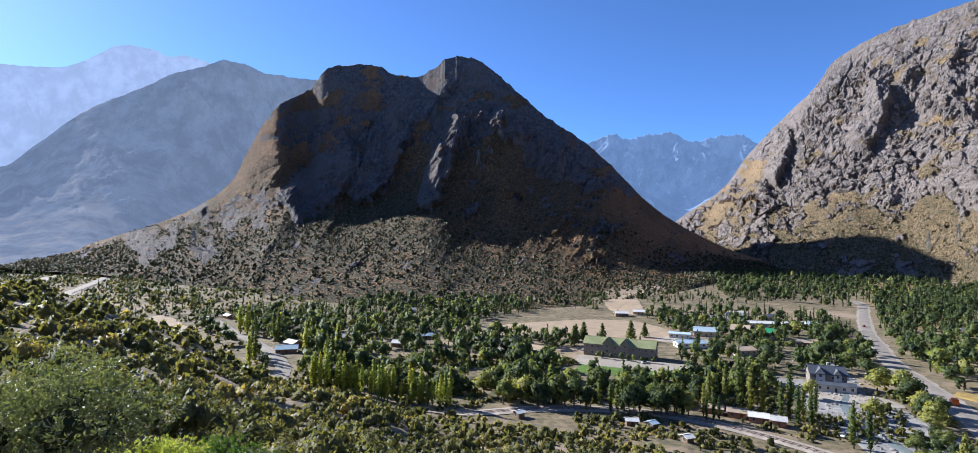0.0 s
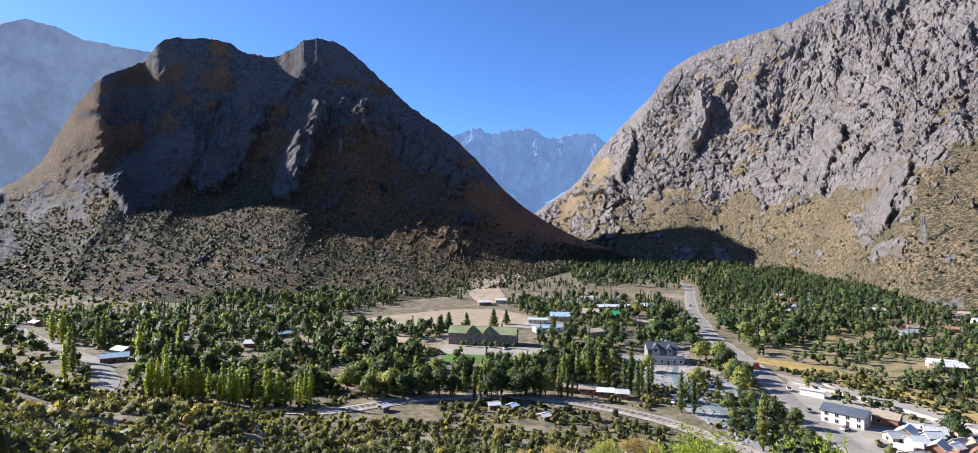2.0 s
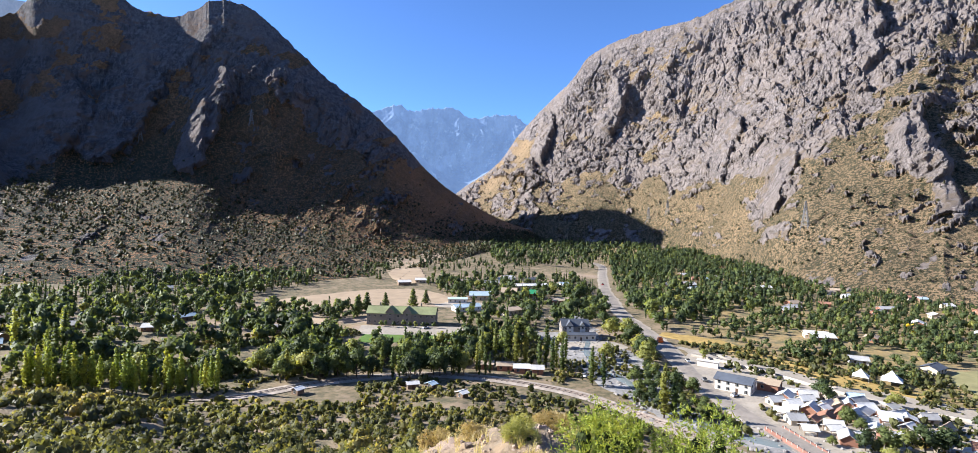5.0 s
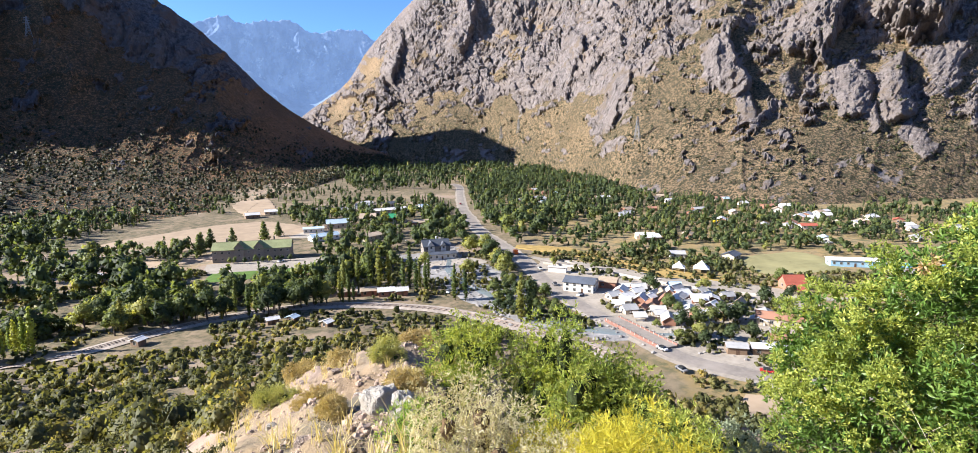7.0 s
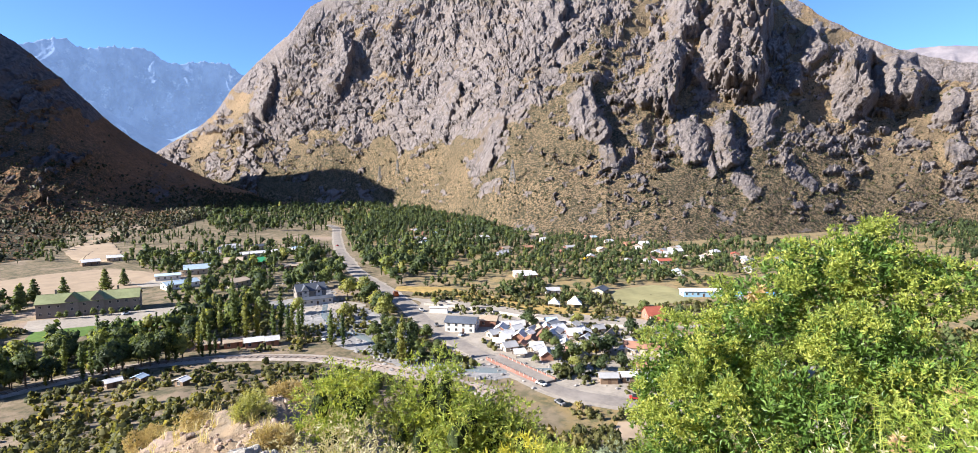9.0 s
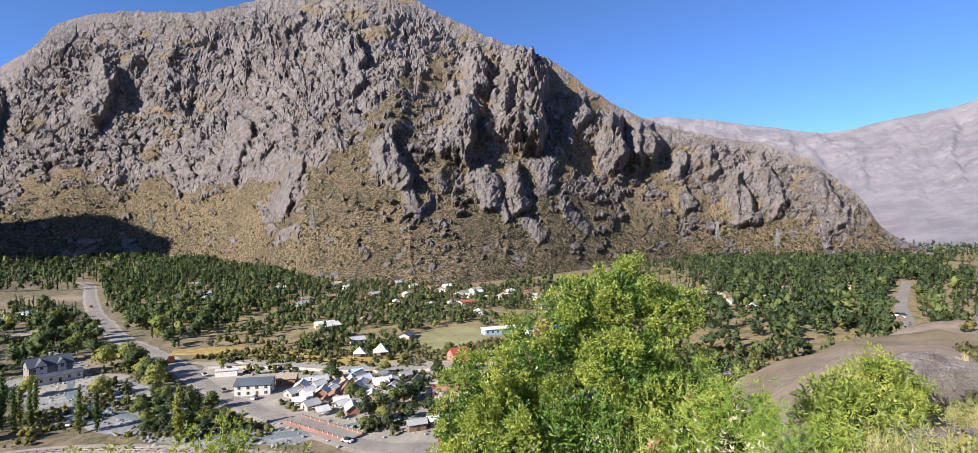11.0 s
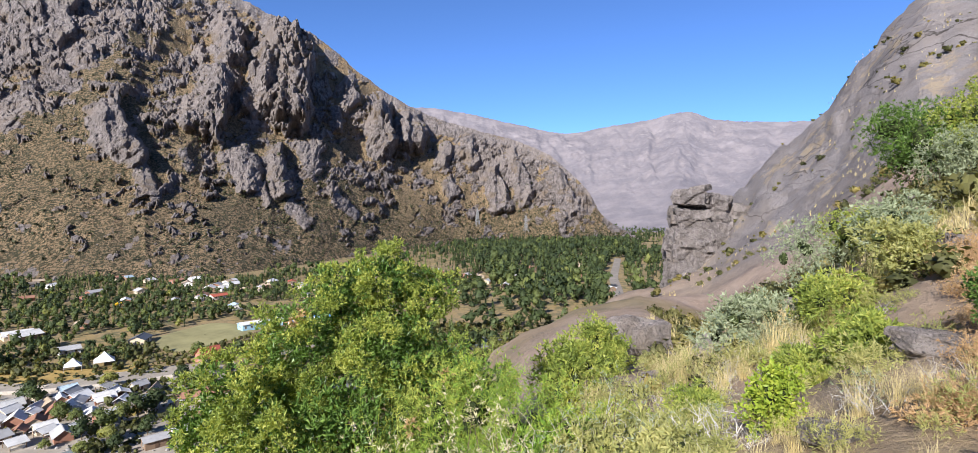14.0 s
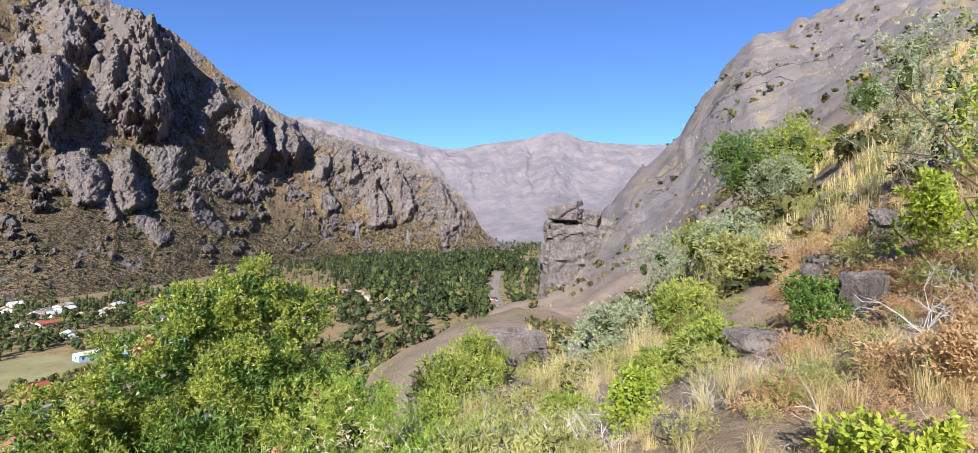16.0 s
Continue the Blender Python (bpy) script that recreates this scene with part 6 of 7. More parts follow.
def scatter(which, n, top, size, seed, rock_limit=0.5, power=1.0):
    """Places for scrub on a mountain's lower slope."""
    r2 = np.random.default_rng(seed)
    P, up, rock = SLOPES[which]
    ok = np.flatnonzero((up < top) & (up > 0.01) & (rock < rock_limit))
    R = np.hypot(P[..., 0], P[..., 1]).ravel()[ok]
    w = (R ** 2) * (1 - up.ravel()[ok] / top) ** power + 1
    k = r2.choice(ok, n, p=w / w.sum())
    q = P.reshape(-1, 3)[k] + np.concatenate([r2.normal(0, 2.0, (n, 2)), np.zeros((n, 1))], 1)
    s = size * r2.uniform(0.5, 1.5, n) * r2.uniform(0.6, 1.2, n)
    return np.stack([q[:, 0], q[:, 1], q[:, 2] - 0.6, s, r2.uniform(0, 6.28, n), np.clip(r2.normal(0.4, 0.25, n), 0, 1), r2.uniform(0.9, 1.4, n)], 1)


tiny = [shrub(rng, 5, 0.26, 1, 0.95) for _ in range(6)]
stuff("slope_scrub", "dark olive scrub scattered over the shaded mountain's foot", "scrub", tiny, np.concatenate([scatter(0, 13500, 0.72, 6.6, 1, power=0.35), scatter(0, 1600, 0.9, 6, 3, 0.9, 0.4)]), m_slope_scrub, soft=True)
stuff("slope_scrub", "sparse dark scrub dotting the dry sunlit talus", "scrub", tiny, np.concatenate([scatter(1, 6500, 0.45, 4.4, 2, power=0.5), scatter(1, 4500, 0.9, 5.2, 4, 0.9, 0.2), scatter(1, 3200, 0.28, 3.6, 6, 0.6, 0.3)]), m_slope_scrub, soft=True)

# scrub on the near hillside and the valley floor
n = 26000
a, r = np.radians(rng.uniform(-52, 112, n)), np.sqrt(rng.uniform(22 ** 2, 330 ** 2, n))
x, y = r * np.sin(a), r * np.cos(a)
z = ground_height(x, y)
cover = fbm(x / 30, y / 30, 0, 4, 51)
deg = np.degrees(a)
keep = free_of(x, y, 0.5) & ((z > 3) & (cover > -0.45) | (z <= 3) & (cover > -0.18)) & ~((np.abs(deg - 27) < 13) & (r < 48)) & ~((deg > 92) & (r < 140))
x, y, z, r = x[keep], y[keep], z[keep], r[keep]
s = (1.4 + 3.8 * rng.random(len(x)) ** 1.8) * rng.uniform(0.8, 1.3, len(x)) * np.clip(r / 45, 0.45, 1.0)
rows = np.stack([x, y, z - 0.15, s, rng.uniform(0, 6.28, len(x)), np.clip(0.45 + 0.3 * fbm(x / 20, y / 20, 0, 3, 53) * 2 + rng.normal(0, 0.18, len(x)), 0, 1), rng.uniform(0.8, 1.5, len(x))], 1)
close = r < 85
stuff("hillside_scrub", "olive and yellow-green shrubs covering the steep hillside", "scrub", [shrub(rng, 190, 0.043, 4, 0.62) for _ in range(4)], rows[close], m_scrub, soft=True)
stuff("valley_scrub", "olive shrubs over the lower slope and valley floor", "scrub", [shrub(rng, 13, 0.19, 1, 0.84) for _ in range(5)], rows[~close & (r >= 170)], m_scrub, soft=True)
stuff("hillside_scrub", "olive shrubs on the middle hillside", "scrub", [shrub(rng, 40, 0.095, 2, 0.74) for _ in range(5)], rows[~close & (r < 170)], m_scrub, soft=True)

n = 5200
a, r = np.radians(rng.uniform(-54, -18, n)), np.sqrt(rng.uniform(330 ** 2, 1250 ** 2, n))
x, y = r * np.sin(a), r * np.cos(a)
keep = free_of(x, y, 1.0) & (fbm(x / 90, y / 90, 0, 4, 58) > -0.3)
x, y = x[keep], y[keep]
stuff("far_scrub", "olive scrub over the floor of the hazy side valley", "scrub", tiny, np.stack([x, y, ground_height(x, y) - 0.3, rng.uniform(3, 8, len(x)), rng.uniform(0, 6.28, len(x)), rng.random(len(x)), rng.uniform(0.8, 1.4, len(x))], 1), m_scrub, soft=True)

# boulders of the river bed
m_stone = plain("grey_boulder", (0.30, 0.28, 0.26), 0.9, 0.35, 0.9, bump=0.05)


def rock_quads(rng, rough=0.3):
    """An angular stone about 1 across, as quads."""
    th, ph = np.linspace(0.2, math.pi - 0.2, 5), np.linspace(0, 2 * math.pi, 8)[:-1]
    g = np.array([[(math.sin(a) * math.cos(c), math.sin(a) * math.sin(c), math.cos(a)) for c in ph] for a in th]) * 0.5
    g = g * rng.uniform(1 - rough, 1 + rough, (5, 7, 1)) * (1, rng.uniform(0.6, 1), rng.uniform(0.5, 0.8))
    g2 = np.roll(g, -1, 1)
    return np.concatenate([np.stack([g[:-1], g[1:], g2[1:], g2[:-1]], 2).reshape(-1, 4, 3), g[0][[[0, 1, 2, 3], [0, 3, 4, 5], [0, 5, 6, 6]]]])


p = spline(RIVER[:12], 1.0)
k = rng.integers(0, len(p), 800)
q = p[k] + rng.normal(0, 9.0, (800, 2))
rows = np.stack([q[:, 0], q[:, 1], ground_height(q[:, 0], q[:, 1]) + 0.25, rng.uniform(0.5, 2.2, 800) * rng.uniform(0.5, 1.1, 800), rng.uniform(0, 6.28, 800), rng.random(800), rng.uniform(0.8, 1.2, 800)], 1)
stuff("river_boulders", "pale grey boulders strewn over the river bed", "boulders", [rock_quads(rng) for _ in range(4)], rows, m_stone)


# ---- the hillside round the viewpoint ----
def bearing(az, r):
    """The ground on a bearing, r metres away."""
    x, y = r * math.sin(radians(az)), r * math.cos(radians(az))
    return x, y, gh(x, y)


def sprays(rng, lobes, n, leaves, length, width, core=0.75, up=0.3, spread=0.75, shell=(0.8, 1.06)):
    """Twig-end tufts of narrow leaves all over a set of lobes, in metres."""
    lobes = np.array(lobes, float)
    weight = (lobes[:, 3] * lobes[:, 5]) ** 1.0
    pick = rng.choice(len(lobes), n, p=weight / weight.sum())
    d = rng.normal(size=(n, 3))
    d /= np.linalg.norm(d, axis=1, keepdims=True)
    L = lobes[pick]
    p = L[:, :3] + d * L[:, 3:] * rng.uniform(*shell, (n, 1))
    axis = d + (0, 0, up) + rng.normal(size=(n, 3)) * 0.25
    p, axis = np.repeat(p, leaves, 0), np.repeat(axis, leaves, 0)
    m = len(p)
    w = axis / np.linalg.norm(axis, axis=1, keepdims=True) + rng.normal(size=(m, 3)) * spread
    w /= np.linalg.norm(w, axis=1, keepdims=True)
    side = np.cross(w, rng.normal(size=(m, 3)))
    side /= np.linalg.norm(side, axis=1, keepdims=True)
    ln_ = length * rng.uniform(0.6, 1.3, (m, 1))
    wd = width * rng.uniform(0.7, 1.2, (m, 1))
    p = p + w * ln_ * rng.uniform(-0.1, 0.5, (m, 1))
    nrm = np.cross(w, side)
    q = np.stack([p, p + w * ln_ * 0.5 + side * wd, p + w * ln_ + nrm * ln_ * 0.15, p + w * ln_ * 0.5 - side * wd], 1)
    if not core:
        return q
    out = [q]
    th, ph = np.linspace(0.15, math.pi - 0.15, 7), np.linspace(0, 2 * math.pi, 11)[:-1]
    for L in lobes:
        g = np.array([[(math.sin(a) * math.cos(c), math.sin(a) * math.sin(c), math.cos(a)) for c in ph] for a in th])
        g = L[:3] + g * L[3:] * core * rng.uniform(0.7, 1.15, (7, 10, 1))
        g2 = np.roll(g, -1, 1)
        out.append(np.stack([g[:-1], g[1:], g2[1:], g2[:-1]], 2).reshape(-1, 4, 3))
    return np.concatenate(out)


def clumps(rng, lobes, per, low, high):
    """Smaller tufts of growth set all over the lobes of a crown."""
    out = []
    for lx, ly, lz, rx, ry, rz in lobes:
        d = rng.normal(size=(per, 3))
        d /= np.linalg.norm(d, axis=1, keepdims=True)
        for v in d:
            rad = rng.uniform(low, high) * (rx + rz) / 2
            k = rng.uniform(0.72, 1.0)
            out.append((lx + v[0] * rx * k, ly + v[1] * ry * k, lz + v[2] * rz * k, rad, rad, rad * rng.uniform(0.7, 1.1)))
    return out


def twigs(rng, n, height, width, thick, bend=0.5, forks=3):
    """A tangle of bare twigs from one root, as thin crossed strips."""
    out = []
    for k in range(n):
        a = rng.uniform(0, 6.28)
        p = np.array([rng.normal(0, width * 0.12), rng.normal(0, width * 0.12), 0.0])
        d = np.array([math.cos(a) * rng.uniform(0.2, 1) * width / height * 0.8, math.sin(a) * rng.uniform(0.2, 1) * width / height * 0.8, rng.uniform(0.4, 1.0)])
        t = thick
        todo = [(p, d / np.linalg.norm(d), height * rng.uniform(0.3, 0.5), t, forks)]
        while todo:
            p, d, ln_, t, left = todo.pop()
            e = p + d * ln_
            s = np.cross(d, (0.2, 0.5, 0.8))
            s /= np.linalg.norm(s)
            for v in (s, np.cross(d, s)):
                out.append(np.array([p - v * t, p + v * t, e + v * t * 0.6, e - v * t * 0.6]))
            if left:
                for _ in range(2):
                    nd_ = d + rng.normal(size=3) * bend
                    nd_ /= np.linalg.norm(nd_)
                    if rng.random() < 0.8:
                        todo.append((e, nd_, ln_ * rng.uniform(0.55, 0.9), t * 0.65, left - 1))
    return np.array(out)


def blades(rng, n, height, width, spread):
    """A tuft of grass."""
    a = rng.uniform(0, 6.28, n)
    h = height * rng.uniform(0.5, 1.2, n)
    lean = spread * rng.uniform(0.1, 1.0, n)
    o = rng.normal(0, height * 0.10, (n, 2))
    dx, dy = np.cos(a), np.sin(a)
    base = np.stack([o[:, 0], o[:, 1], np.zeros(n) - 0.03], 1)
    mid = base + np.stack([dx * lean * 0.35 * h, dy * lean * 0.35 * h, h * 0.6], 1)
    tip = base + np.stack([dx * lean * h, dy * lean * h, h * (1 - 0.25 * lean)], 1)
    side = np.stack([-dy, dx, 0 * dx], 1) * width
    return np.concatenate([np.stack([base - side, base + side, mid + side * 0.7, mid - side * 0.7], 1), np.stack([mid - side * 0.7, mid + side * 0.7, tip + side * 0.15, tip - side * 0.15], 1)])


def stops(a, b, c):
    return [(0.0, a), (0.5, b), (1.0, c)]


def leaf_material(name, a, b, c, light=0.35, rough=0.45):
    """Leaves of one plant: hue varies from leaf to leaf."""
    mat, nd, ln, bs = material(name, rough)
    leaf = nd.new("ShaderNodeNewGeometry").outputs["Random Per Island"]
    patchy = n_noise(nd, ln, n_coords(nd, ln), 2.2, 3, 0.6)
    col = n_ramp(nd, ln, n_math(nd, ln, 'ADD', n_math(nd, ln, 'MULTIPLY', leaf, 0.6), n_math(nd, ln, 'MULTIPLY', n_step(nd, ln, patchy, 0.3, 0.7), 0.4)), stops(a, b, c))
    ln.new(col, bs.inputs["Base Color"])
    tr = nd.new("ShaderNodeBsdfTranslucent")
    ln.new(n_mix(nd, ln, 1.0, col, (1.5, 1.45, 0.6), 'MULTIPLY'), tr.inputs[0])
    mx = nd.new("ShaderNodeMixShader")
    mx.inputs[0].default_value = light
    ln.new(bs.outputs[0], mx.inputs[1])
    ln.new(tr.outputs[0], mx.inputs[2])
    ln.new(mx.outputs[0], nd["Material Output"].inputs[0])
    return mat


m_leaf_tree = leaf_material("bright_narrow_leaves", (0.085, 0.12, 0.03), (0.27, 0.33, 0.07), (0.54, 0.52, 0.13), 0.40)
m_leaf_yellow = leaf_material("yellow_linear_leaves", (0.30, 0.29, 0.04), (0.50, 0.45, 0.055), (0.66, 0.57, 0.10), 0.4)
m_leaf_lime = leaf_material("lime_fleshy_leaves", (0.16, 0.24, 0.03), (0.29, 0.36, 0.045), (0.46, 0.46, 0.07))
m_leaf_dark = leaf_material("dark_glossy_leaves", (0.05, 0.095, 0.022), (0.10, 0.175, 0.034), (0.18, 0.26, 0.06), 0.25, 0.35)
m_leaf_grey = leaf_material("grey_green_leaves", (0.16, 0.19, 0.11), (0.27, 0.31, 0.19), (0.40, 0.43, 0.29), 0.25)
m_leaf_sage = leaf_material("sage_green_leaves", (0.09, 0.115, 0.055), (0.155, 0.185, 0.09), (0.24, 0.265, 0.14), 0.25)
m_leaf_rust = leaf_material("rust_dry_leaves", (0.29, 0.18, 0.10), (0.44, 0.29, 0.155), (0.58, 0.42, 0.24), 0.3, 0.8)
m_leaf_pale = leaf_material("pale_straw_flowers", (0.34, 0.31, 0.17), (0.52, 0.47, 0.30), (0.68, 0.62, 0.48), 0.3, 0.8)
m_leaf_spiny = leaf_material("spiny_green_stems", (0.10, 0.19, 0.03), (0.23, 0.35, 0.055), (0.46, 0.50, 0.09), 0.38)
m_leaf_herb = leaf_material("olive_herb_leaves", (0.19, 0.205, 0.075), (0.33, 0.335, 0.12), (0.50, 0.46, 0.20), 0.38)
m_twig_grey = plain("bleached_grey_twigs", (0.47, 0.44, 0.41), 0.9, 0.35, 9.0)
m_twig_cream = plain("bleached_cream_twigs", (0.58, 0.50, 0.38), 0.9, 0.3, 9.0)
m_twig_brown = plain("brown_twigs", (0.15, 0.105, 0.07), 0.9, 0.35, 9.0)
m_straw = leaf_material("golden_dry_grass", (0.44, 0.35, 0.16), (0.58, 0.48, 0.25), (0.70, 0.60, 0.36), 0.3, 0.7)
m_rock_near = mountain_material("lichened_hill_rock", (0.26, 0.22, 0.20), (0.37, 0.32, 0.29), (0.34, 0.27, 0.2), (0.22, 0.17, 0.12), (0.1, 0.1, 0.06), 0.2, 18.0, (1, 1, 2.6))
m_rock_pale = mountain_material("pale_boulder_rock", (0.55, 0.50, 0.43), (0.70, 0.64, 0.56), (0.5, 0.42, 0.32), (0.42, 0.35, 0.27), (0.3, 0.26, 0.18), 0.1, 25.0, (1, 1, 2))
m_rock_brown = mountain_material("brown_spur_stone", (0.30, 0.225, 0.175), (0.42, 0.33, 0.265), (0.36, 0.27, 0.2), (0.3, 0.22, 0.16), (0.2, 0.16, 0.1), 0.1, 25.0, (1, 1, 2))
m_leaf_tan = leaf_material("tan_withered_leaves", (0.30, 0.225, 0.11), (0.42, 0.33, 0.17), (0.55, 0.45, 0.25), 0.3, 0.8)


def bush(name, label, az, r, width, height, mat, n, leaves, length, leaf_w, lobes=5, seed=0, stem=True, up=0.3, spread=0.75, core=0.75, tall=1.0, sink=0.1, category="bush", extra=None):
    """A leafy bush of its own: foliage and stems."""
    g = np.random.default_rng(seed + 1000)
    x, y, z = bearing(az, r)
    L = []
    for k in range(lobes):
        a = 2.4 * k + g.uniform(-0.4, 0.4)
        d = width * 0.26 * (k > 0) * g.uniform(0.7, 1.2)
        h = height * g.uniform(0.25, 0.72) if k else height * 0.62
        rad = width * g.uniform(0.20, 0.30)
        hh = min(height - h, height * 0.34)
        L.append((d * math.cos(a), d * math.sin(a), h, rad, rad, max(hh, height * 0.2)))
    ob = thing(name, pose(x, y, z - sink), label, category)
    part("foliage", quads_mesh("foliage", np.concatenate([sprays(g, clumps(g, L, 12, 0.28, 0.5) if core else L, int(n * 0.75), leaves, length, leaf_w, 0, up, spread, (0.5, 1.1)), sprays(g, L, int(n * 0.6), leaves, length, leaf_w, 0, up, spread, (0.5, 1.08))]), mat), None, ob)
    # Dark solid cores stand in for the shade between the leaves.
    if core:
        part("inner_foliage", quads_mesh("inner_foliage", crown(g, L, 10, 0.01, core * 0.45, (7, 12)), m_shade_core_dry if mat in (m_leaf_rust, m_leaf_pale, m_leaf_yellow) else m_shade_core), None, ob)
    if stem:
        part("stemwork", quads_mesh("stemwork", twigs(g, 9, height * 0.7, width * 0.6, 0.007 * max(1, height / 1.5), 0.45, 2), m_twig_brown), None, ob)
    if extra:
        part("dry_twig_mass", quads_mesh("dry_twig_mass", twigs(g, 15, height * 0.65, width * 0.8, 0.0055, 0.85, 5), extra), None, ob)
    return ob


def stone(name, label, az, r, sx, sy, sz, mat, seed, sink=0.25, turn=0.0, lift=0.0, sharp=0.16):
    """A weathered boulder with facets and cracks."""
    bm = bmesh.new()
    bmesh.ops.create_cube(bm, size=1.0)
    bmesh.ops.subdivide_edges(bm, edges=bm.edges[:], cuts=9, use_grid_fill=True)
    for v in bm.verts:
        p = v.co.copy()
        q = p.normalized() * 0.5
        p = p.lerp(q, 0.55)
        n1 = noise.noise(p * 2.2 + Vector((seed * 3.1, 0, 0)))
        n2 = abs(noise.noise(p * 4.5 + Vector((0, seed * 1.7, 0))))
        n3 = noise.noise(p * 11 + Vector((0, 0, seed)))
        p *= 1 + sharp * 1.6 * n1 - sharp * n2 + 0.05 * n3
        v.co = Vector((p.x * sx, p.y * sy, p.z * sz))
    for f in bm.faces:
        f.smooth = False
    me = bpy.data.meshes.new(name)
    bm.to_mesh(me)
    bm.free()
    at = me.attributes.new("rock", 'FLOAT', 'POINT')
    at.data.foreach_set("value", np.ones(len(me.vertices), np.float32))
    me.materials.append(mat)
    x, y, z = bearing(az, r)
    ob = new(name, me)
    ob.matrix_world = pose(x, y, z + sz * (0.5 - sink) + lift, 0, 0, turn)
    return tagged(ob, label, "rock")


# Dark colours that paint the shade inside bushes, brown for dry ones.
m_shade_core_dry = plain("dry_shade_core", (0.13, 0.085, 0.045), 0.9, 0.5, 18.0, bump=0.05)
m_shade_core = plain("leaf_shade_core", (0.04, 0.055, 0.015), 0.95, 0.7, 30.0, bump=0.08)

# the large leafy tree below the viewpoint
g = np.random.default_rng(77)
tx, ty, tz = bearing(82.5, 6.2)


def lobe_at(az, el, r, rad, tall):
    """A lobe of foliage on a bearing and elevation from the viewpoint, relative to the tree's foot."""
    return (r * math.sin(radians(az)) - tx, r * math.cos(radians(az)) - ty, EYE_Z + r * math.tan(radians(el)) - tz, rad, rad, tall)


TREE_LOBES = [lobe_at(85.6, -6.2, 6.2, 0.46, 0.36), lobe_at(81.0, -7.6, 6.1, 0.46, 0.38), lobe_at(89.8, -8.0, 6.3, 0.42, 0.34), lobe_at(78.0, -12.0, 6.0, 0.60, 0.50), lobe_at(86.0, -13.0, 5.9, 0.62, 0.50), lobe_at(71.8, -16.0, 5.8, 0.52, 0.40), lobe_at(75.0, -20.0, 5.6, 0.62, 0.50),
              lobe_at(82.0, -19.5, 5.5, 0.70, 0.55), lobe_at(91.0, -15.5, 6.0, 0.58, 0.45), lobe_at(95.0, -17.5, 6.0, 0.52, 0.40), lobe_at(90.0, -22.0, 5.6, 0.62, 0.50), lobe_at(71.0, -24.0, 5.8, 0.60, 0.50), lobe_at(80.0, -27.0, 5.6, 0.80, 0.60), lobe_at(88.0, -28.0, 5.8, 0.70, 0.55), lobe_at(68.5, -19.0, 5.9, 0.30, 0.28)]
big_tree = thing("leafy_tree", pose(tx, ty, tz - 0.1), "bright green bushy tree with narrow leaves on the slope", "tree")
part("crown", quads_mesh("crown", sprays(g, clumps(g, TREE_LOBES, 28, 0.15, 0.30), 14500, 9, 0.036, 0.0078, 0.0, 0.8, 0.8, (0.4, 1.1)), m_leaf_tree), None, big_tree)
for k, (lx, ly, lz, *_) in enumerate(TREE_LOBES):
    bm = bmesh.new()
    beam(bm, (0.05 * math.cos(k * 2.4), 0.05 * math.sin(k * 2.4), 0.5 + 0.05 * k), (lx * 0.9, ly * 0.9, lz * 0.95), 0.06, 0.3)
    part("limb", bm, m_bark, big_tree)
bm = bmesh.new()
bmesh.ops.create_cone(bm, cap_ends=True, segments=12, radius1=0.16, radius2=0.08, depth=1.7, matrix=Matrix.Translation((0, 0, 0.5)))
part("trunk", bm, m_bark, big_tree)
# The crown's inner shade is painted by a darker leaf colour here.
part("inner_leafage", quads_mesh("inner_leafage", sprays(g, TREE_LOBES, 6000, 8, 0.055, 0.011, 0.0, 0.8, 0.8, (0.2, 0.84)), m_leaf_dark), None, big_tree, "inner leaves coloured dark for the shade inside the crown")
for a, e, r in ((88.4, -20.6, 4.95), (92.0, -16.0, 5.5), (77.0, -9.5, 5.6)):
    part("dry_leaf_tuft", quads_mesh("dry_leaf_tuft", sprays(g, [lobe_at(a, e, r, 0.05, 0.05)], 9, 9, 0.05, 0.008, 0, 0.3, 0.7), m_leaf_rust), None, big_tree, "rust-brown withered leaf tuft")

# low growth in front of and beside it
m_shoot = leaf_material("thin_green_shoots", (0.16, 0.26, 0.05), (0.29, 0.37, 0.07), (0.52, 0.50, 0.10), 0.35)


def shoots(az, el0, el1, r, n, seed, spread=3.0):
    """Long arching spiny shoots with short side thorns."""
    g2 = np.random.default_rng(seed)
    out = []
    for k in range(n):
        a0 = az + g2.normal(0, spread)
        p = np.array(lobe_at(a0, el0 - g2.uniform(0, 4), r + g2.normal(0, 0.2), 0, 0)[:3])
        e = np.array(lobe_at(a0 + g2.normal(0, spread * 0.9), el1 - g2.uniform(0, 6), r + g2.normal(0, 0.35), 0, 0)[:3])
        bend = g2.normal(0, 0.10, 3)
        last = p
        for j in range(1, 9):
            t = j / 8
            q = p + (e - p) * t + bend * 4 * t * (1 - t) - np.array((0, 0, 0.10)) * t * t
            d = (q - last) / np.linalg.norm(q - last)
            s = np.cross(d, g2.normal(size=3))
            s /= np.linalg.norm(s)
            w = 0.0042 * (1.15 - t)
            for v in (s, np.cross(d, s)):
                out.append([last - v * w, last + v * w, q + v * w, q - v * w])
            for _ in range(5):
                f = last + (q - last) * g2.random()
                b = s * g2.normal() + np.cross(d, s) * g2.normal() + d * 0.5
                b = b / np.linalg.norm(b) * g2.uniform(0.03, 0.085)
                out.append([f - d * 0.003, f + d * 0.003, f + b + d * 0.001, f + b - d * 0.001])
            last = q
    return np.array(out)


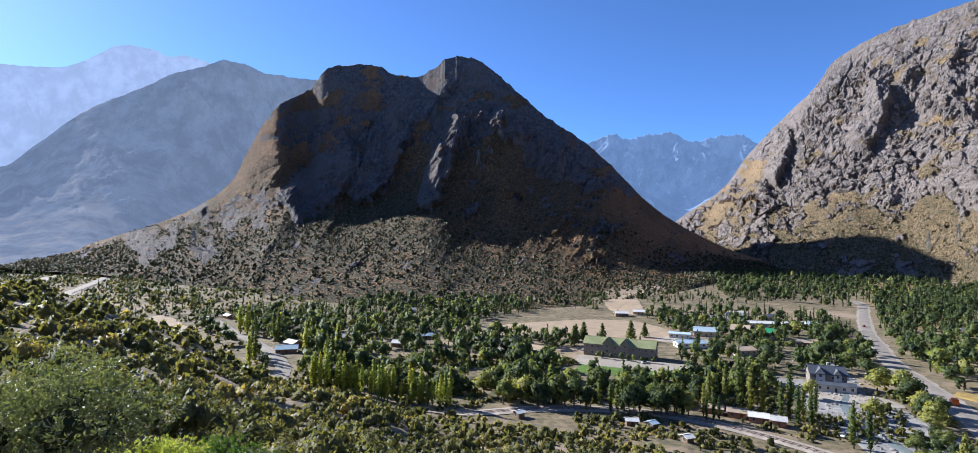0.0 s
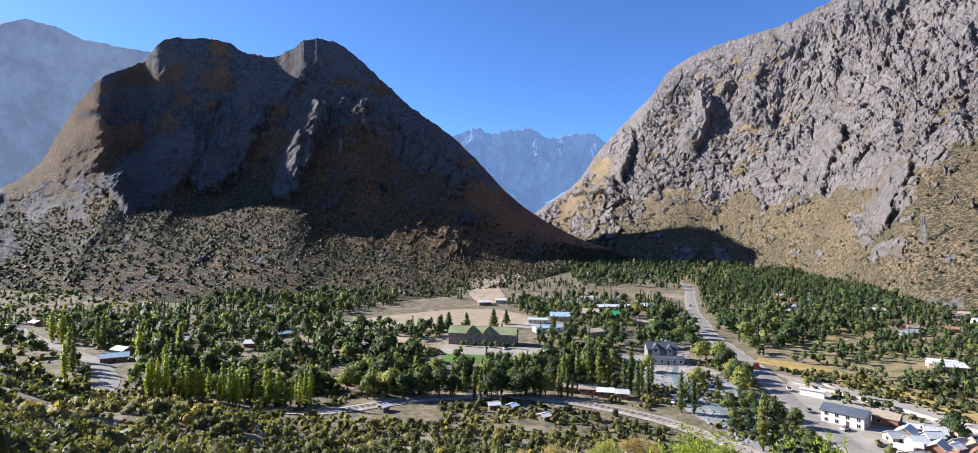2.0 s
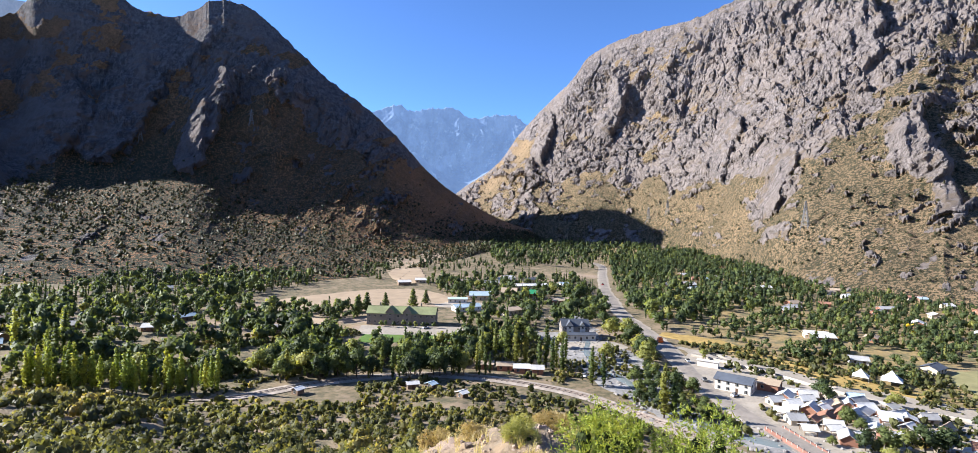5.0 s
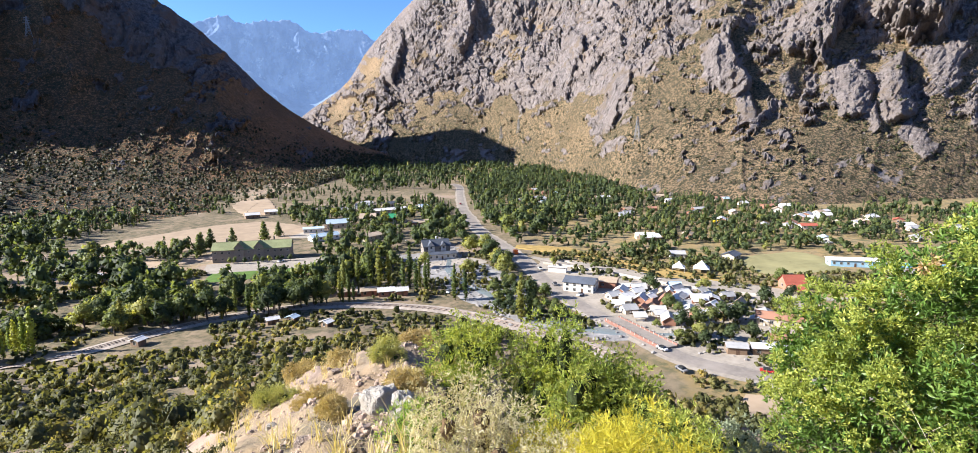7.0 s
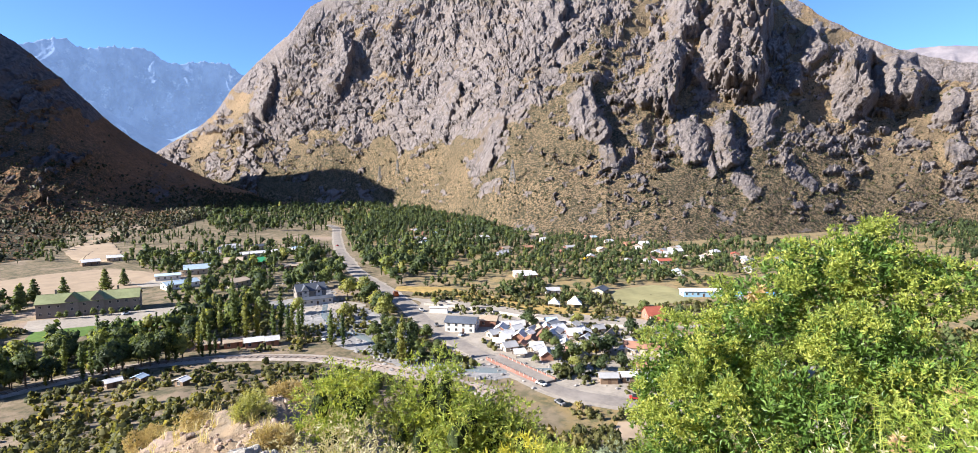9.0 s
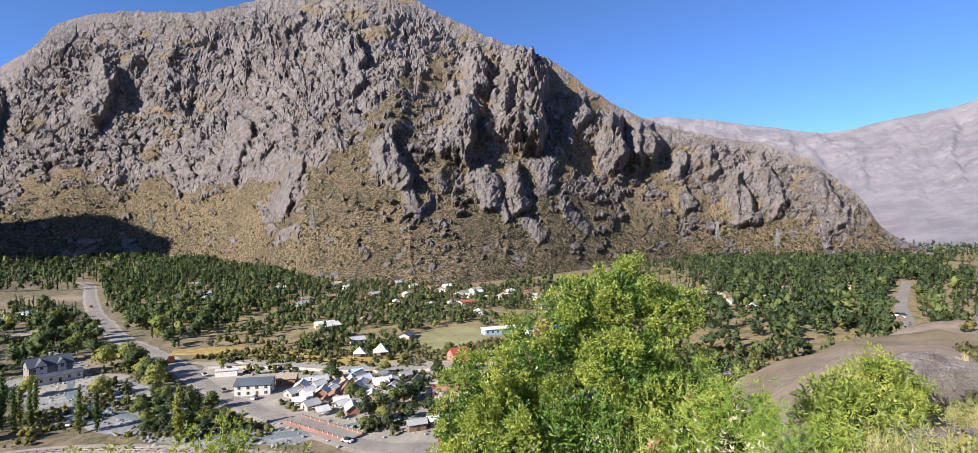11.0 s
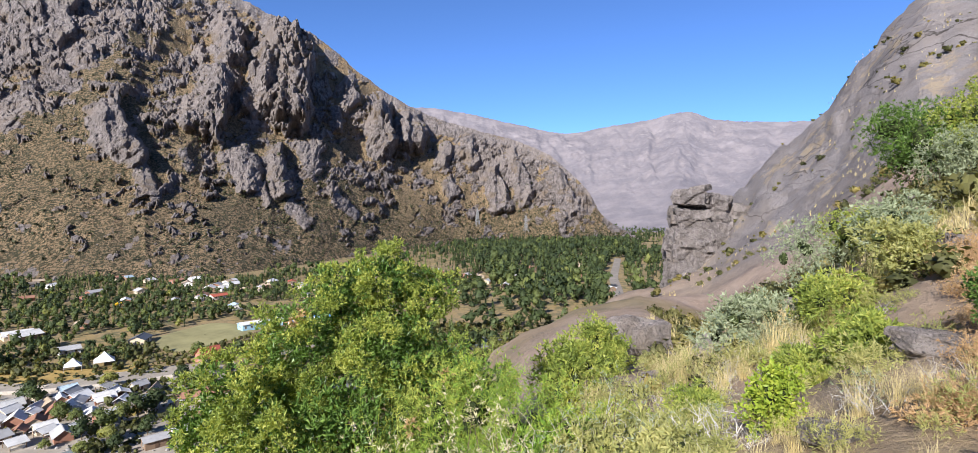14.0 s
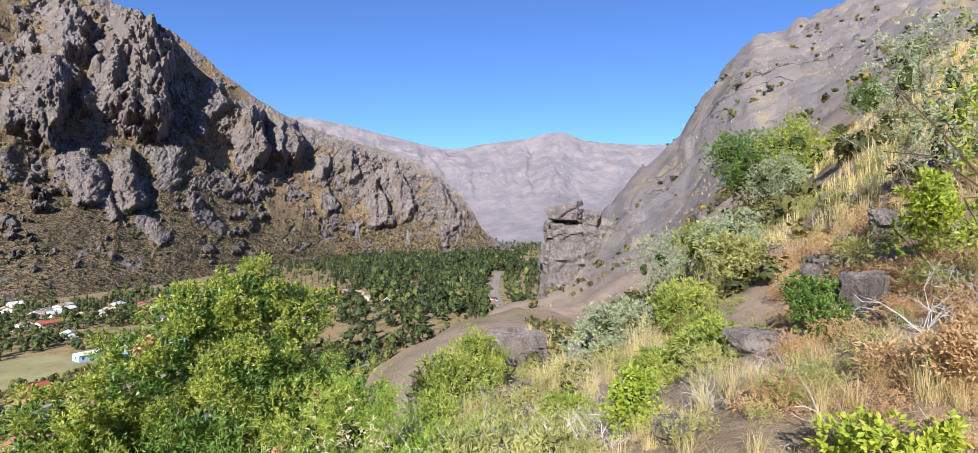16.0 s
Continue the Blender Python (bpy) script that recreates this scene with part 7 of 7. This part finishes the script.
broom = thing("spiny_broom", pose(tx, ty, tz - 0.1), "tall spiny broom with arching green shoots", "bush")
part("shoot_mass", quads_mesh("shoot_mass", np.concatenate([shoots(91.5, -25, -12, 4.8, 22, 701, 3.0), shoots(96, -24, -13, 4.7, 20, 702, 2.2), shoots(86, -31, -21, 4.6, 20, 703, 4.0), shoots(101, -27, -18, 4.5, 18, 704, 2.5)]), m_shoot), None, broom)
part("stemwork", quads_mesh("stemwork", np.concatenate([shoots(a, -33, -24, 4.7, 6, 710 + k, 2.5) for k, a in enumerate((86, 91, 96, 101))]), m_twig_brown), None, broom)
bush("spiny_bush", "bright green spiny broom bush", 94.5, 4.7, 1.5, 1.75, m_leaf_spiny, 900, 8, 0.055, 0.0028, 6, 11, up=0.6, spread=0.9, core=0.55, extra=None)
bush("spiny_bush", "spiny green bush with yellow stems", 101, 4.6, 1.0, 1.15, m_leaf_spiny, 520, 8, 0.05, 0.0028, 5, 12, up=0.6, spread=0.9, core=0.5)
bush("spiny_bush", "low spiny yellow-green bush", 88, 3.9, 1.2, 1.0, m_leaf_spiny, 620, 8, 0.05, 0.0028, 5, 13, up=0.5, spread=0.9, core=0.5, extra=m_twig_cream)
bush("dry_bush", "bleached cream twiggy bush", 85.5, 3.5, 0.9, 1.35, m_leaf_pale, 200, 6, 0.03, 0.004, 4, 14, core=0, extra=m_twig_cream)
bush("dry_bush", "bleached cream twiggy bush in broom", 95.5, 3.5, 0.8, 1.35, m_leaf_pale, 160, 6, 0.03, 0.004, 4, 15, core=0, extra=m_twig_cream)
bush("dry_bush", "grey leafless bush among broom", 108.5, 4.4, 0.8, 1.0, m_leaf_grey, 60, 6, 0.03, 0.004, 4, 16, core=0, extra=m_twig_grey)
bush("broom_bush", "yellow bush with long linear leaves", 54.5, 3.7, 1.2, 1.05, m_leaf_yellow, 1900, 9, 0.055, 0.0032, 6, 17, up=0.6, spread=0.75, core=0.5)
bush("broom_bush", "yellow linear-leaved bush beside the pale scrub", 45.5, 4.2, 0.9, 0.85, m_leaf_yellow, 260, 9, 0.085, 0.004, 4, 18, up=0.6, spread=0.6, core=0.4)
bush("pale_bush", "pale straw-coloured bush in seed", 37, 4.2, 1.3, 1.25, m_leaf_pale, 1700, 7, 0.035, 0.004, 5, 19, core=0.5, extra=m_twig_grey)
bush("pale_bush", "pale flowering scrub with grey twigs", 46, 3.6, 0.9, 0.8, m_leaf_pale, 900, 7, 0.03, 0.0035, 5, 20, core=0.5, extra=m_twig_cream)
bush("pale_bush", "greenish straw bush on the spur", 30, 5.2, 0.9, 0.6, m_leaf_spiny, 420, 7, 0.04, 0.004, 5, 21, core=0.5, extra=m_twig_cream)
bush("green_bush", "leafy green bush on the slope below", 35.8, 9.5, 1.7, 1.9, m_leaf_tree, 900, 8, 0.075, 0.011, 6, 22)
bush("green_bush", "tall leafy green bush", 44.5, 9.2, 1.6, 2.9, m_leaf_tree, 1100, 8, 0.075, 0.011, 7, 23)
bush("green_bush", "rounded leafy green bush", 49.0, 8.6, 1.5, 2.1, m_leaf_tree, 900, 8, 0.075, 0.011, 6, 24)
bush("green_bush", "leafy green bush near yellow broom", 53.0, 8.8, 1.6, 1.9, m_leaf_tree, 900, 8, 0.075, 0.011, 6, 25)
bush("green_bush", "sparse olive shrub above the river bank", 65, 11.5, 1.5, 1.6, m_leaf_grey, 420, 7, 0.06, 0.012, 5, 26, core=0.4)
bush("green_bush", "olive bush at the foot of the tree", 60, 6.8, 1.4, 1.0, m_leaf_tree, 600, 8, 0.06, 0.009, 5, 27)
bush("large_bush", "large grey-green bush on the scrub slope", -38.0, 15.0, 4.6, 3.4, m_leaf_sage, 2600, 7, 0.11, 0.022, 8, 28)
bush("green_bush", "olive shrub on the scrub slope", -31, 21, 3.6, 2.2, m_leaf_tree, 1200, 7, 0.11, 0.022, 6, 29)
bush("green_bush", "dark rounded shrub on the scrub slope", -25, 24, 3.8, 2.4, m_leaf_dark, 1200, 7, 0.12, 0.024, 6, 30)
for k, (az, r, w, h) in enumerate(((15, 15, 1.3, 0.6), (19, 11, 0.9, 0.5), (22, 18, 1.5, 0.7), (27, 14, 1.2, 0.6), (30, 19, 1.6, 0.8), (33, 12, 1.2, 0.7), (25, 24, 1.8, 0.8), (18, 21, 1.5, 0.7), (29, 9, 0.8, 0.5), (34, 17, 1.5, 0.8), (21, 8, 0.5, 0.3))):
    bush("dry_bush", "low tan withered bush on the bare spur", az, r, w, h, m_leaf_tan if k % 3 else m_leaf_herb, 700, 7, 0.05 + 0.002 * r, 0.005 + 0.0003 * r, 5, 180 + k, core=0.5)
for k, (az, r, w, h) in enumerate(((112.5, 4.6, 0.7, 0.55), (106.5, 5.2, 0.8, 0.7), (119.5, 6.0, 0.5, 0.4), (125.0, 7.2, 0.6, 0.5), (131.0, 4.6, 0.5, 0.35), (128.5, 12, 1.0, 0.8), (136.5, 18, 1.6, 1.2), (103.0, 3.9, 0.6, 0.7))):
    bush("dead_bush", "leafless bleached grey twiggy bush", az, r, w, h, m_leaf_grey, 40, 6, 0.03, 0.004, 4, 200 + k, core=0, extra=m_twig_grey)
# the rising slope
for k, (az, r, w, h, mat, label) in enumerate(((102.0, 4.3, 1.1, 0.7, m_leaf_spiny, "leafy olive-green bush among broom"), (106.0, 4.2, 0.9, 0.55, m_leaf_herb, "low olive bush with grey twigs"), (109.0, 5.6, 1.0, 0.65, m_leaf_tree, "leafy green bush on the grassy edge"),
                                               (113.0, 5.2, 0.8, 0.4, m_leaf_herb, "low yellow-green bush on the slope"), (115.5, 4.2, 0.8, 0.4, m_leaf_herb, "straggling olive herb bush"), (117.5, 6.8, 0.8, 0.45, m_leaf_tree, "green bush in dry grass"),
                                               (126.5, 6.6, 0.7, 0.5, m_leaf_tree, "small green bush in dry grass"), (131.0, 6.3, 0.9, 0.5, m_leaf_tree, "low green bush beside the path"), (121.5, 9.5, 1.6, 1.2, m_leaf_grey, "grey-green bush in dry grass"),
                                               (128.5, 9.0, 1.3, 0.9, m_leaf_tree, "yellow-green bush in dry grass"), (134.0, 9.5, 1.4, 0.8, m_leaf_herb, "olive bush below small trees"), (133.0, 15.0, 2.2, 1.5, m_leaf_grey, "grey-leaved bush on the slope"))):
    bush("slope_bush", label, az, r, w, h, mat, 620, 8, 0.04 + r * 0.003, 0.006 + r * 0.0006, 6, 130 + k, core=0.5, extra=m_twig_grey if k in (1, 4, 8) else None)
bush("green_bush", "leafy green bush beside the boulder", 108.0, 12.5, 1.5, 1.5, m_leaf_tree, 1100, 8, 0.08, 0.012, 6, 31)
bush("green_bush", "leafy green bush over grey scrub", 104.5, 9.0, 1.3, 1.3, m_leaf_tree, 900, 8, 0.08, 0.012, 6, 32)
bush("fleshy_bush", "bright lime bush with fleshy leaves", 123.2, 4.4, 0.46, 0.64, m_leaf_lime, 420, 8, 0.034, 0.010, 5, 33)
bush("round_bush", "dense dark green rounded bush", 139.2, 5.5, 0.55, 0.66, m_leaf_dark, 900, 8, 0.028, 0.008, 5, 34)
bush("grey_bush", "open grey-green bush on the slope", 126.8, 19.0, 2.9, 2.6, m_leaf_grey, 900, 7, 0.08, 0.014, 6, 35, core=0.5)
bush("green_bush", "yellow-green bush on the grassy slope", 130.4, 20.0, 2.0, 1.7, m_leaf_tree, 800, 7, 0.08, 0.014, 5, 36)
bush("tree_clump", "clump of small green trees on the slope", 135.0, 32, 4.6, 4.4, m_leaf_dark, 1500, 7, 0.14, 0.028, 7, 37)
bush("tree_clump", "clump of pale green trees on the slope", 138.6, 31, 4.2, 4.0, m_leaf_tree, 1400, 7, 0.14, 0.028, 7, 38)
bush("grey_bush", "grey-leaved bush below the small trees", 137.2, 27, 3.0, 2.4, m_leaf_grey, 900, 7, 0.10, 0.02, 6, 39, core=0.5)
bush("green_bush", "olive shrub on the rock slab", 144.0, 40, 2.4, 2.6, m_leaf_dark, 500, 7, 0.13, 0.026, 5, 40)
bush("grey_bush", "thin grey-green shrub on stony slope", 146.5, 26, 2.0, 3.2, m_leaf_grey, 600, 7, 0.09, 0.016, 6, 41, core=0.4)
bush("green_bush", "yellow-green shrub on the slab", 141.9, 42, 2.0, 1.5, m_leaf_tree, 400, 7, 0.13, 0.026, 5, 42)
bush("lime_bush", "yellow-green leafy shrub on stony ground", 147.4, 7.0, 0.65, 1.0, m_leaf_lime, 260, 8, 0.055, 0.014, 5, 43, core=0.3)
for k, (az, r, w, h) in enumerate(((141.0, 2.9, 0.26, 0.42), (144.6, 2.75, 0.34, 0.40), (147.0, 2.9, 0.2, 0.34), (150.9, 2.7, 0.24, 0.36))):
    bush("lime_bush", "upright lime-yellow leafy sprig", az, r, w, h, m_leaf_lime, 80, 7, 0.035, 0.010, 4, 44 + k, core=0, up=1.0)
bush("rust_bush", "low rust-brown withered bush", 152.0, 4.0, 1.0, 0.34, m_leaf_rust, 2000, 6, 0.03, 0.005, 6, 50, core=0.6, extra=m_twig_brown)
bush("rust_bush", "orange-brown withered scrub on the slope", 156.0, 4.7, 1.1, 0.42, m_leaf_rust, 1500, 6, 0.03, 0.005, 6, 51, core=0.6)
bush("rust_bush", "low orange dry scrub", 145.0, 4.1, 0.5, 0.26, m_leaf_rust, 600, 6, 0.03, 0.005, 5, 52, core=0.5)
bush("rust_bush", "small rust-brown dry scrub", 136.0, 4.0, 0.55, 0.28, m_leaf_rust, 420, 6, 0.025, 0.004, 5, 53, core=0.5)
bush("overhanging_bush", "yellow-green bush with trailing dry branches", 153.0, 5.2, 0.8, 2.7, m_leaf_lime, 380, 8, 0.045, 0.009, 8, 54, core=0.25)
bush("grey_bush", "tall grey-green bush at the rock", 149.0, 9.5, 1.8, 2.6, m_leaf_grey, 700, 7, 0.06, 0.012, 6, 55, core=0.4, extra=m_twig_grey)
for k, (az, r, w, h) in enumerate(((147.5, 4.6, 0.8, 0.38), (144.6, 4.2, 0.6, 0.28), (150.0, 5.6, 0.8, 0.36), (139.5, 3.3, 0.6, 0.22), (149.5, 3.0, 0.6, 0.2), (118.3, 4.6, 0.5, 0.4))):
    x, y, z = bearing(az, r)
    ob = thing("dead_branches", pose(x, y, z - 0.05), "tangle of bleached grey dead branches", "branches", "dead branches")
    g2 = np.random.default_rng(300 + k)
    for _ in range(3):
        part("branch", quads_mesh("branch", twigs(g2, 9, h, w, 0.006, 0.6, 3), m_twig_grey), None, ob, m=pose(g2.normal(0, w * 0.15), g2.normal(0, w * 0.15), 0, g2.uniform(-50, 50), g2.uniform(-50, 50), 0))

stone("boulder", "large brown-grey boulder on the slope", 111.6, 15, 1.7, 1.5, 1.6, m_rock_near, 1, turn=20)
stone("boulder", "brown-grey boulder on the slope", 119.5, 13, 1.2, 1.0, 0.9, m_rock_near, 2, turn=60)
stone("rock", "dark craggy rock beside a round bush", 142.8, 5.6, 0.42, 0.38, 0.56, m_rock_near, 3, turn=35, sharp=0.25)
stone("rock", "grey craggy rock half buried in grass", 140.6, 7.5, 0.7, 0.5, 0.45, m_rock_near, 4, turn=70, sharp=0.25)
stone("flat_rock", "flat grey slab rock at the path", 128.4, 3.9, 0.42, 0.3, 0.12, m_rock_near, 5, turn=40)
stone("rock", "worn slab of rock in the path", 135.5, 5.6, 0.7, 0.55, 0.22, m_rock_near, 6, turn=10)
stone("rock", "rock at the edge of dry scrub", 145.5, 8.5, 0.6, 0.5, 0.42, m_rock_near, 7, turn=15, sharp=0.22)
stone("rock", "grey rock under dry branches", 149.5, 10.5, 0.8, 0.6, 0.55, m_rock_near, 8, turn=55, sharp=0.22)
stone("pale_rock", "pale weathered rock on the bare spur", 25.8, 7.2, 0.52, 0.40, 0.50, m_rock_pale, 9, turn=20)
stone("pale_rock", "pale rock in pale scrub", 28.2, 6.4, 0.34, 0.30, 0.62, m_rock_pale, 10, turn=50)
for k in range(40):
    g2 = np.random.default_rng(400 + k)
    s = g2.uniform(0.05, 0.22) * (1.8 if k % 9 == 0 else 1)
    stone("rock", "loose brown stone on the bare spur", g2.normal(23, 7), g2.uniform(6.5, 24), s * g2.uniform(1, 1.5), s, s * g2.uniform(0.5, 0.9), m_rock_brown if k % 6 else m_rock_pale, 20 + k, turn=g2.uniform(0, 180))
for k in range(26):
    g2 = np.random.default_rng(500 + k)
    s = g2.uniform(0.15, 0.6) * (2.2 if k % 6 == 0 else 1)
    stone("rock", "weathered grey rock on the grassy slope", g2.uniform(112, 148), g2.uniform(9, 48), s * g2.uniform(1, 1.5), s, s * g2.uniform(0.5, 0.9), m_rock_near, 70 + k, turn=g2.uniform(0, 180))

gravel = [rock_quads(rng, 0.35) for _ in range(4)]
g2 = np.random.default_rng(640)
a, r = np.radians(g2.normal(24, 9, 2600)), 5.5 + 22 * g2.random(2600) ** 1.3
x, y = r * np.sin(a), r * np.cos(a)
stuff("gravel", "brown angular gravel and stones on the bare spur", "gravel", gravel, np.stack([x, y, ground_height(x, y), 0.03 + 0.16 * g2.random(2600) ** 4, g2.uniform(0, 6.28, 2600), g2.random(2600), g2.uniform(0.7, 1.2, 2600)], 1), plain("brown_gravel", (0.36, 0.27, 0.205), 0.9, 0.35, 3.0, bump=0.02))

# the rock outcrop at the edge of the slope
crag = thing("rock_outcrop", pose(0, 0, 0), "jointed grey rock outcrop with an overhanging block", "rock")


def crag_block(az, el, r, w, d, h, k, tip=0.0):
    """One jointed block: planed faces, worn edges, small ledges."""
    bm = bmesh.new()
    bmesh.ops.create_cube(bm, size=1.0)
    bmesh.ops.subdivide_edges(bm, edges=bm.edges[:], cuts=15, use_grid_fill=True)
    P = np.array([v.co[:] for v in bm.verts])
    q = P * (1 - 0.09 * (np.abs(P[:, [1, 2, 0]] * P[:, [2, 0, 1]]) * 4)) * (w, d, h)
    away = q / np.linalg.norm(q, axis=1, keepdims=True)
    side = q[:, 0] + q[:, 1] * 0.8
    bump = 0.9 * facets(side / 3.6 + 3 * k, q[:, 2] / 2.2 + 0.2 * side, 900 + k) + 0.45 * facets(side / 1.5, q[:, 2] / 0.9 + k, 950 + k) + 0.8 * fbm(q[:, 0] / 4, q[:, 1] / 4, q[:, 2] / 4 + k * 3, 4, 960)
    q = q + away * (1.0 * bump * min(1.0, h / 5.0, w / 6.0))[:, None]
    for v, c in zip(bm.verts, q):
        v.co = c
    me = bpy.data.meshes.new("block")
    bm.to_mesh(me)
    bm.free()
    at = me.attributes.new("rock", 'FLOAT', 'POINT')
    at.data.foreach_set("value", np.ones(len(me.vertices), np.float32))
    part("block", me, None, crag, m=pose(r * math.sin(radians(az)), r * math.cos(radians(az)), EYE_Z + r * math.tan(radians(el)), tip + 5 * math.sin(k * 2.3), 8 * math.cos(k * 1.7), 90 - az + 16 * math.sin(k)))


crag_block(115.7, -7.2, 102, 6, 5.0, 7.0, 0)
crag_block(116.6, -3.8, 105, 9, 6.5, 7.6, 1)
crag_block(116.8, -0.75, 106, 9, 5.8, 4.2, 2)
crag_block(115.5, -1.0, 104.5, 3, 1.6, 1.5, 3)
crag_block(115.6, -2.1, 104, 3, 1.5, 1.7, 9)
crag_block(117.2, 1.0, 105.5, 9, 6.0, 2.7, 4, 2)
crag_block(117.8, 2.15, 106, 5, 3.0, 1.2, 5, -4)
crag_block(119.2, -0.2, 109, 9, 5.2, 6.5, 6)
crag_block(119.2, -3.6, 107, 9, 7.5, 8.0, 7)
crag_block(121.0, -1.6, 113, 9, 7.5, 7.5, 8)
m_rock_slab = mountain_material("jointed_slab_rock", (0.21, 0.182, 0.17), (0.29, 0.255, 0.24), (0.28, 0.22, 0.16), (0.22, 0.17, 0.12), (0.1, 0.1, 0.06), 0.2, 4.0, (0.4, 0.4, 1.6))
for ob in crag.children:
    ob.data.materials.append(m_rock_slab)

# grass and low shrubs of the slope, as far as one can tell them apart
def strewn(n, a0, a1, r0, r1, seed, rule=None):
    g2 = np.random.default_rng(seed)
    a, r = np.radians(g2.uniform(a0, a1, n)), np.sqrt(g2.uniform(r0 * r0, r1 * r1, n))
    r = np.where(g2.random(n) < 0.4, g2.uniform(r0, r1, n), r)
    x, y = r * np.sin(a), r * np.cos(a)
    ok = (fbm(x / 4.5, y / 4.5, 0, 3, seed) > -0.15) if rule is None else rule(x, y, r, np.degrees(a))
    ok = ok & ~((np.degrees(a) > 90) & (np.degrees(a) < 113) & (r > 9))
    x, y, r = x[ok], y[ok], r[ok]
    return np.stack([x, y, ground_height(x, y), np.ones(len(x)), g2.uniform(0, 6.28, len(x)), g2.random(len(x)), g2.uniform(0.8, 1.3, len(x))], 1), r, g2


tufts = [blades(rng, 95, 1.0, 0.0032, 1.5) for _ in range(4)]
far_tufts = [blades(rng, 16, 1.0, 0.014, 1.0) for _ in range(4)]
p, r, g2 = strewn(3200, 98, 156, 2.6, 40, 601)
p[:, 3] = g2.uniform(0.28, 0.60, len(p)) * np.where(r > 18, 1.2, 1) * np.clip(r / 8, 0.35, 1)
stuff("dry_grass", "golden dry grass tufts on the slope", "grass", tufts, p[r < 11], m_straw)
stuff("dry_grass", "golden dry grass farther up the slope", "grass", far_tufts, p[r >= 11], m_straw)
p, r, g2 = strewn(900, 2, 60, 3.0, 36, 602)
p[:, 3] = g2.uniform(0.2, 0.5, len(p))
stuff("dry_grass", "golden dry grass tufts on the bare spur", "grass", far_tufts, p, m_straw)
p, r, g2 = strewn(420, 136, 158, 3.0, 12, 606)
p[:, 3] = g2.uniform(0.18, 0.45, len(p)) * np.clip(r / 6, 0.6, 1.3)
stuff("dry_scrub", "low rust-brown and straw dry scrub", "scrub", [sprays(rng, [(0, 0, 0.25, 0.5, 0.5, 0.3)], 150, 6, 0.065, 0.008, 0, 0.4, 0.9, (0.2, 1.1)) for _ in range(3)], p, m_leaf_rust)
p, r, g2 = strewn(420, 100, 150, 3.4, 18, 607)
p[:, 3] = g2.uniform(0.2, 0.6, len(p)) * np.clip(r / 6, 0.6, 1.4)
stuff("low_herbs", "low yellow-green herbs between grass tufts", "herbs", [sprays(rng, [(0, 0, 0.25, 0.45, 0.45, 0.32)], 110, 6, 0.085, 0.009, 0, 0.5, 0.8, (0.2, 1.1)) for _ in range(3)], p, m_leaf_herb)
p, r, g2 = strewn(220, 105, 156, 4.0, 18, 608)
p[:, 3] = g2.uniform(0.2, 0.55, len(p))
stuff("dead_twigs", "bleached grey dead twigs in the grass", "twigs", [twigs(rng, 12, 0.6, 1.0, 0.006, 0.6, 3) for _ in range(4)], p, m_twig_grey)
p, r, g2 = strewn(1500, 96, 156, 7, 70, 603, lambda x, y, r, a: (fbm(x / 9, y / 9, 0, 4, 91) > -0.02) & ((r < 42) | (fbm(x / 14, y / 14, 0, 3, 92) > 0.22)))
p[:, 3] = g2.uniform(0.5, 1.5, len(p)) * np.where(r < 14, 0.6, 1.1)
stuff("slope_shrubs", "low green and grey shrubs among dry grass", "shrubs", [shrub(rng, 110, 0.055, 4, 0.6) for _ in range(4)], p, m_scrub, soft=True)
p, r, g2 = strewn(700, -48, 62, 9, 46, 604, lambda x, y, r, a: (np.abs(a - 26) > 15) & (fbm(x / 8, y / 8, 0, 3, 93) > -0.3))
p[:, 3] = g2.uniform(0.6, 2.0, len(p)) * np.clip(r / 22, 0.5, 1)
stuff("slope_shrubs", "dense olive shrubs on the steep near slope", "shrubs", [shrub(rng, 170, 0.05, 4, 0.62) for _ in range(4)], p, m_scrub, soft=True)
p, r, g2 = strewn(1500, 112, 165, 45, 190, 605, lambda x, y, r, a: fbm(x / 20, y / 20, 0, 3, 94) > 0.02)
p[:, 3] = 0.5 + 2.0 * g2.random(len(p)) ** 2
stuff("slope_shrubs", "scattered shrubs on the grey rock slope", "shrubs", [shrub(rng, 30, 0.13, 1, 0.75) for _ in range(4)], p, m_scrub, soft=True)
p, r, g2 = strewn(2200, 100, 165, 36, 170, 609, lambda x, y, r, a: fbm(x / 16, y / 16, 0, 4, 95) > 0.05)
p[:, 3] = g2.uniform(0.3, 0.6, len(p))
stuff("dry_grass", "pale dry grass patches on the rock slope", "grass", [blades(rng, 12, 1.0, 0.02, 1.0) for _ in range(4)], p, m_straw)
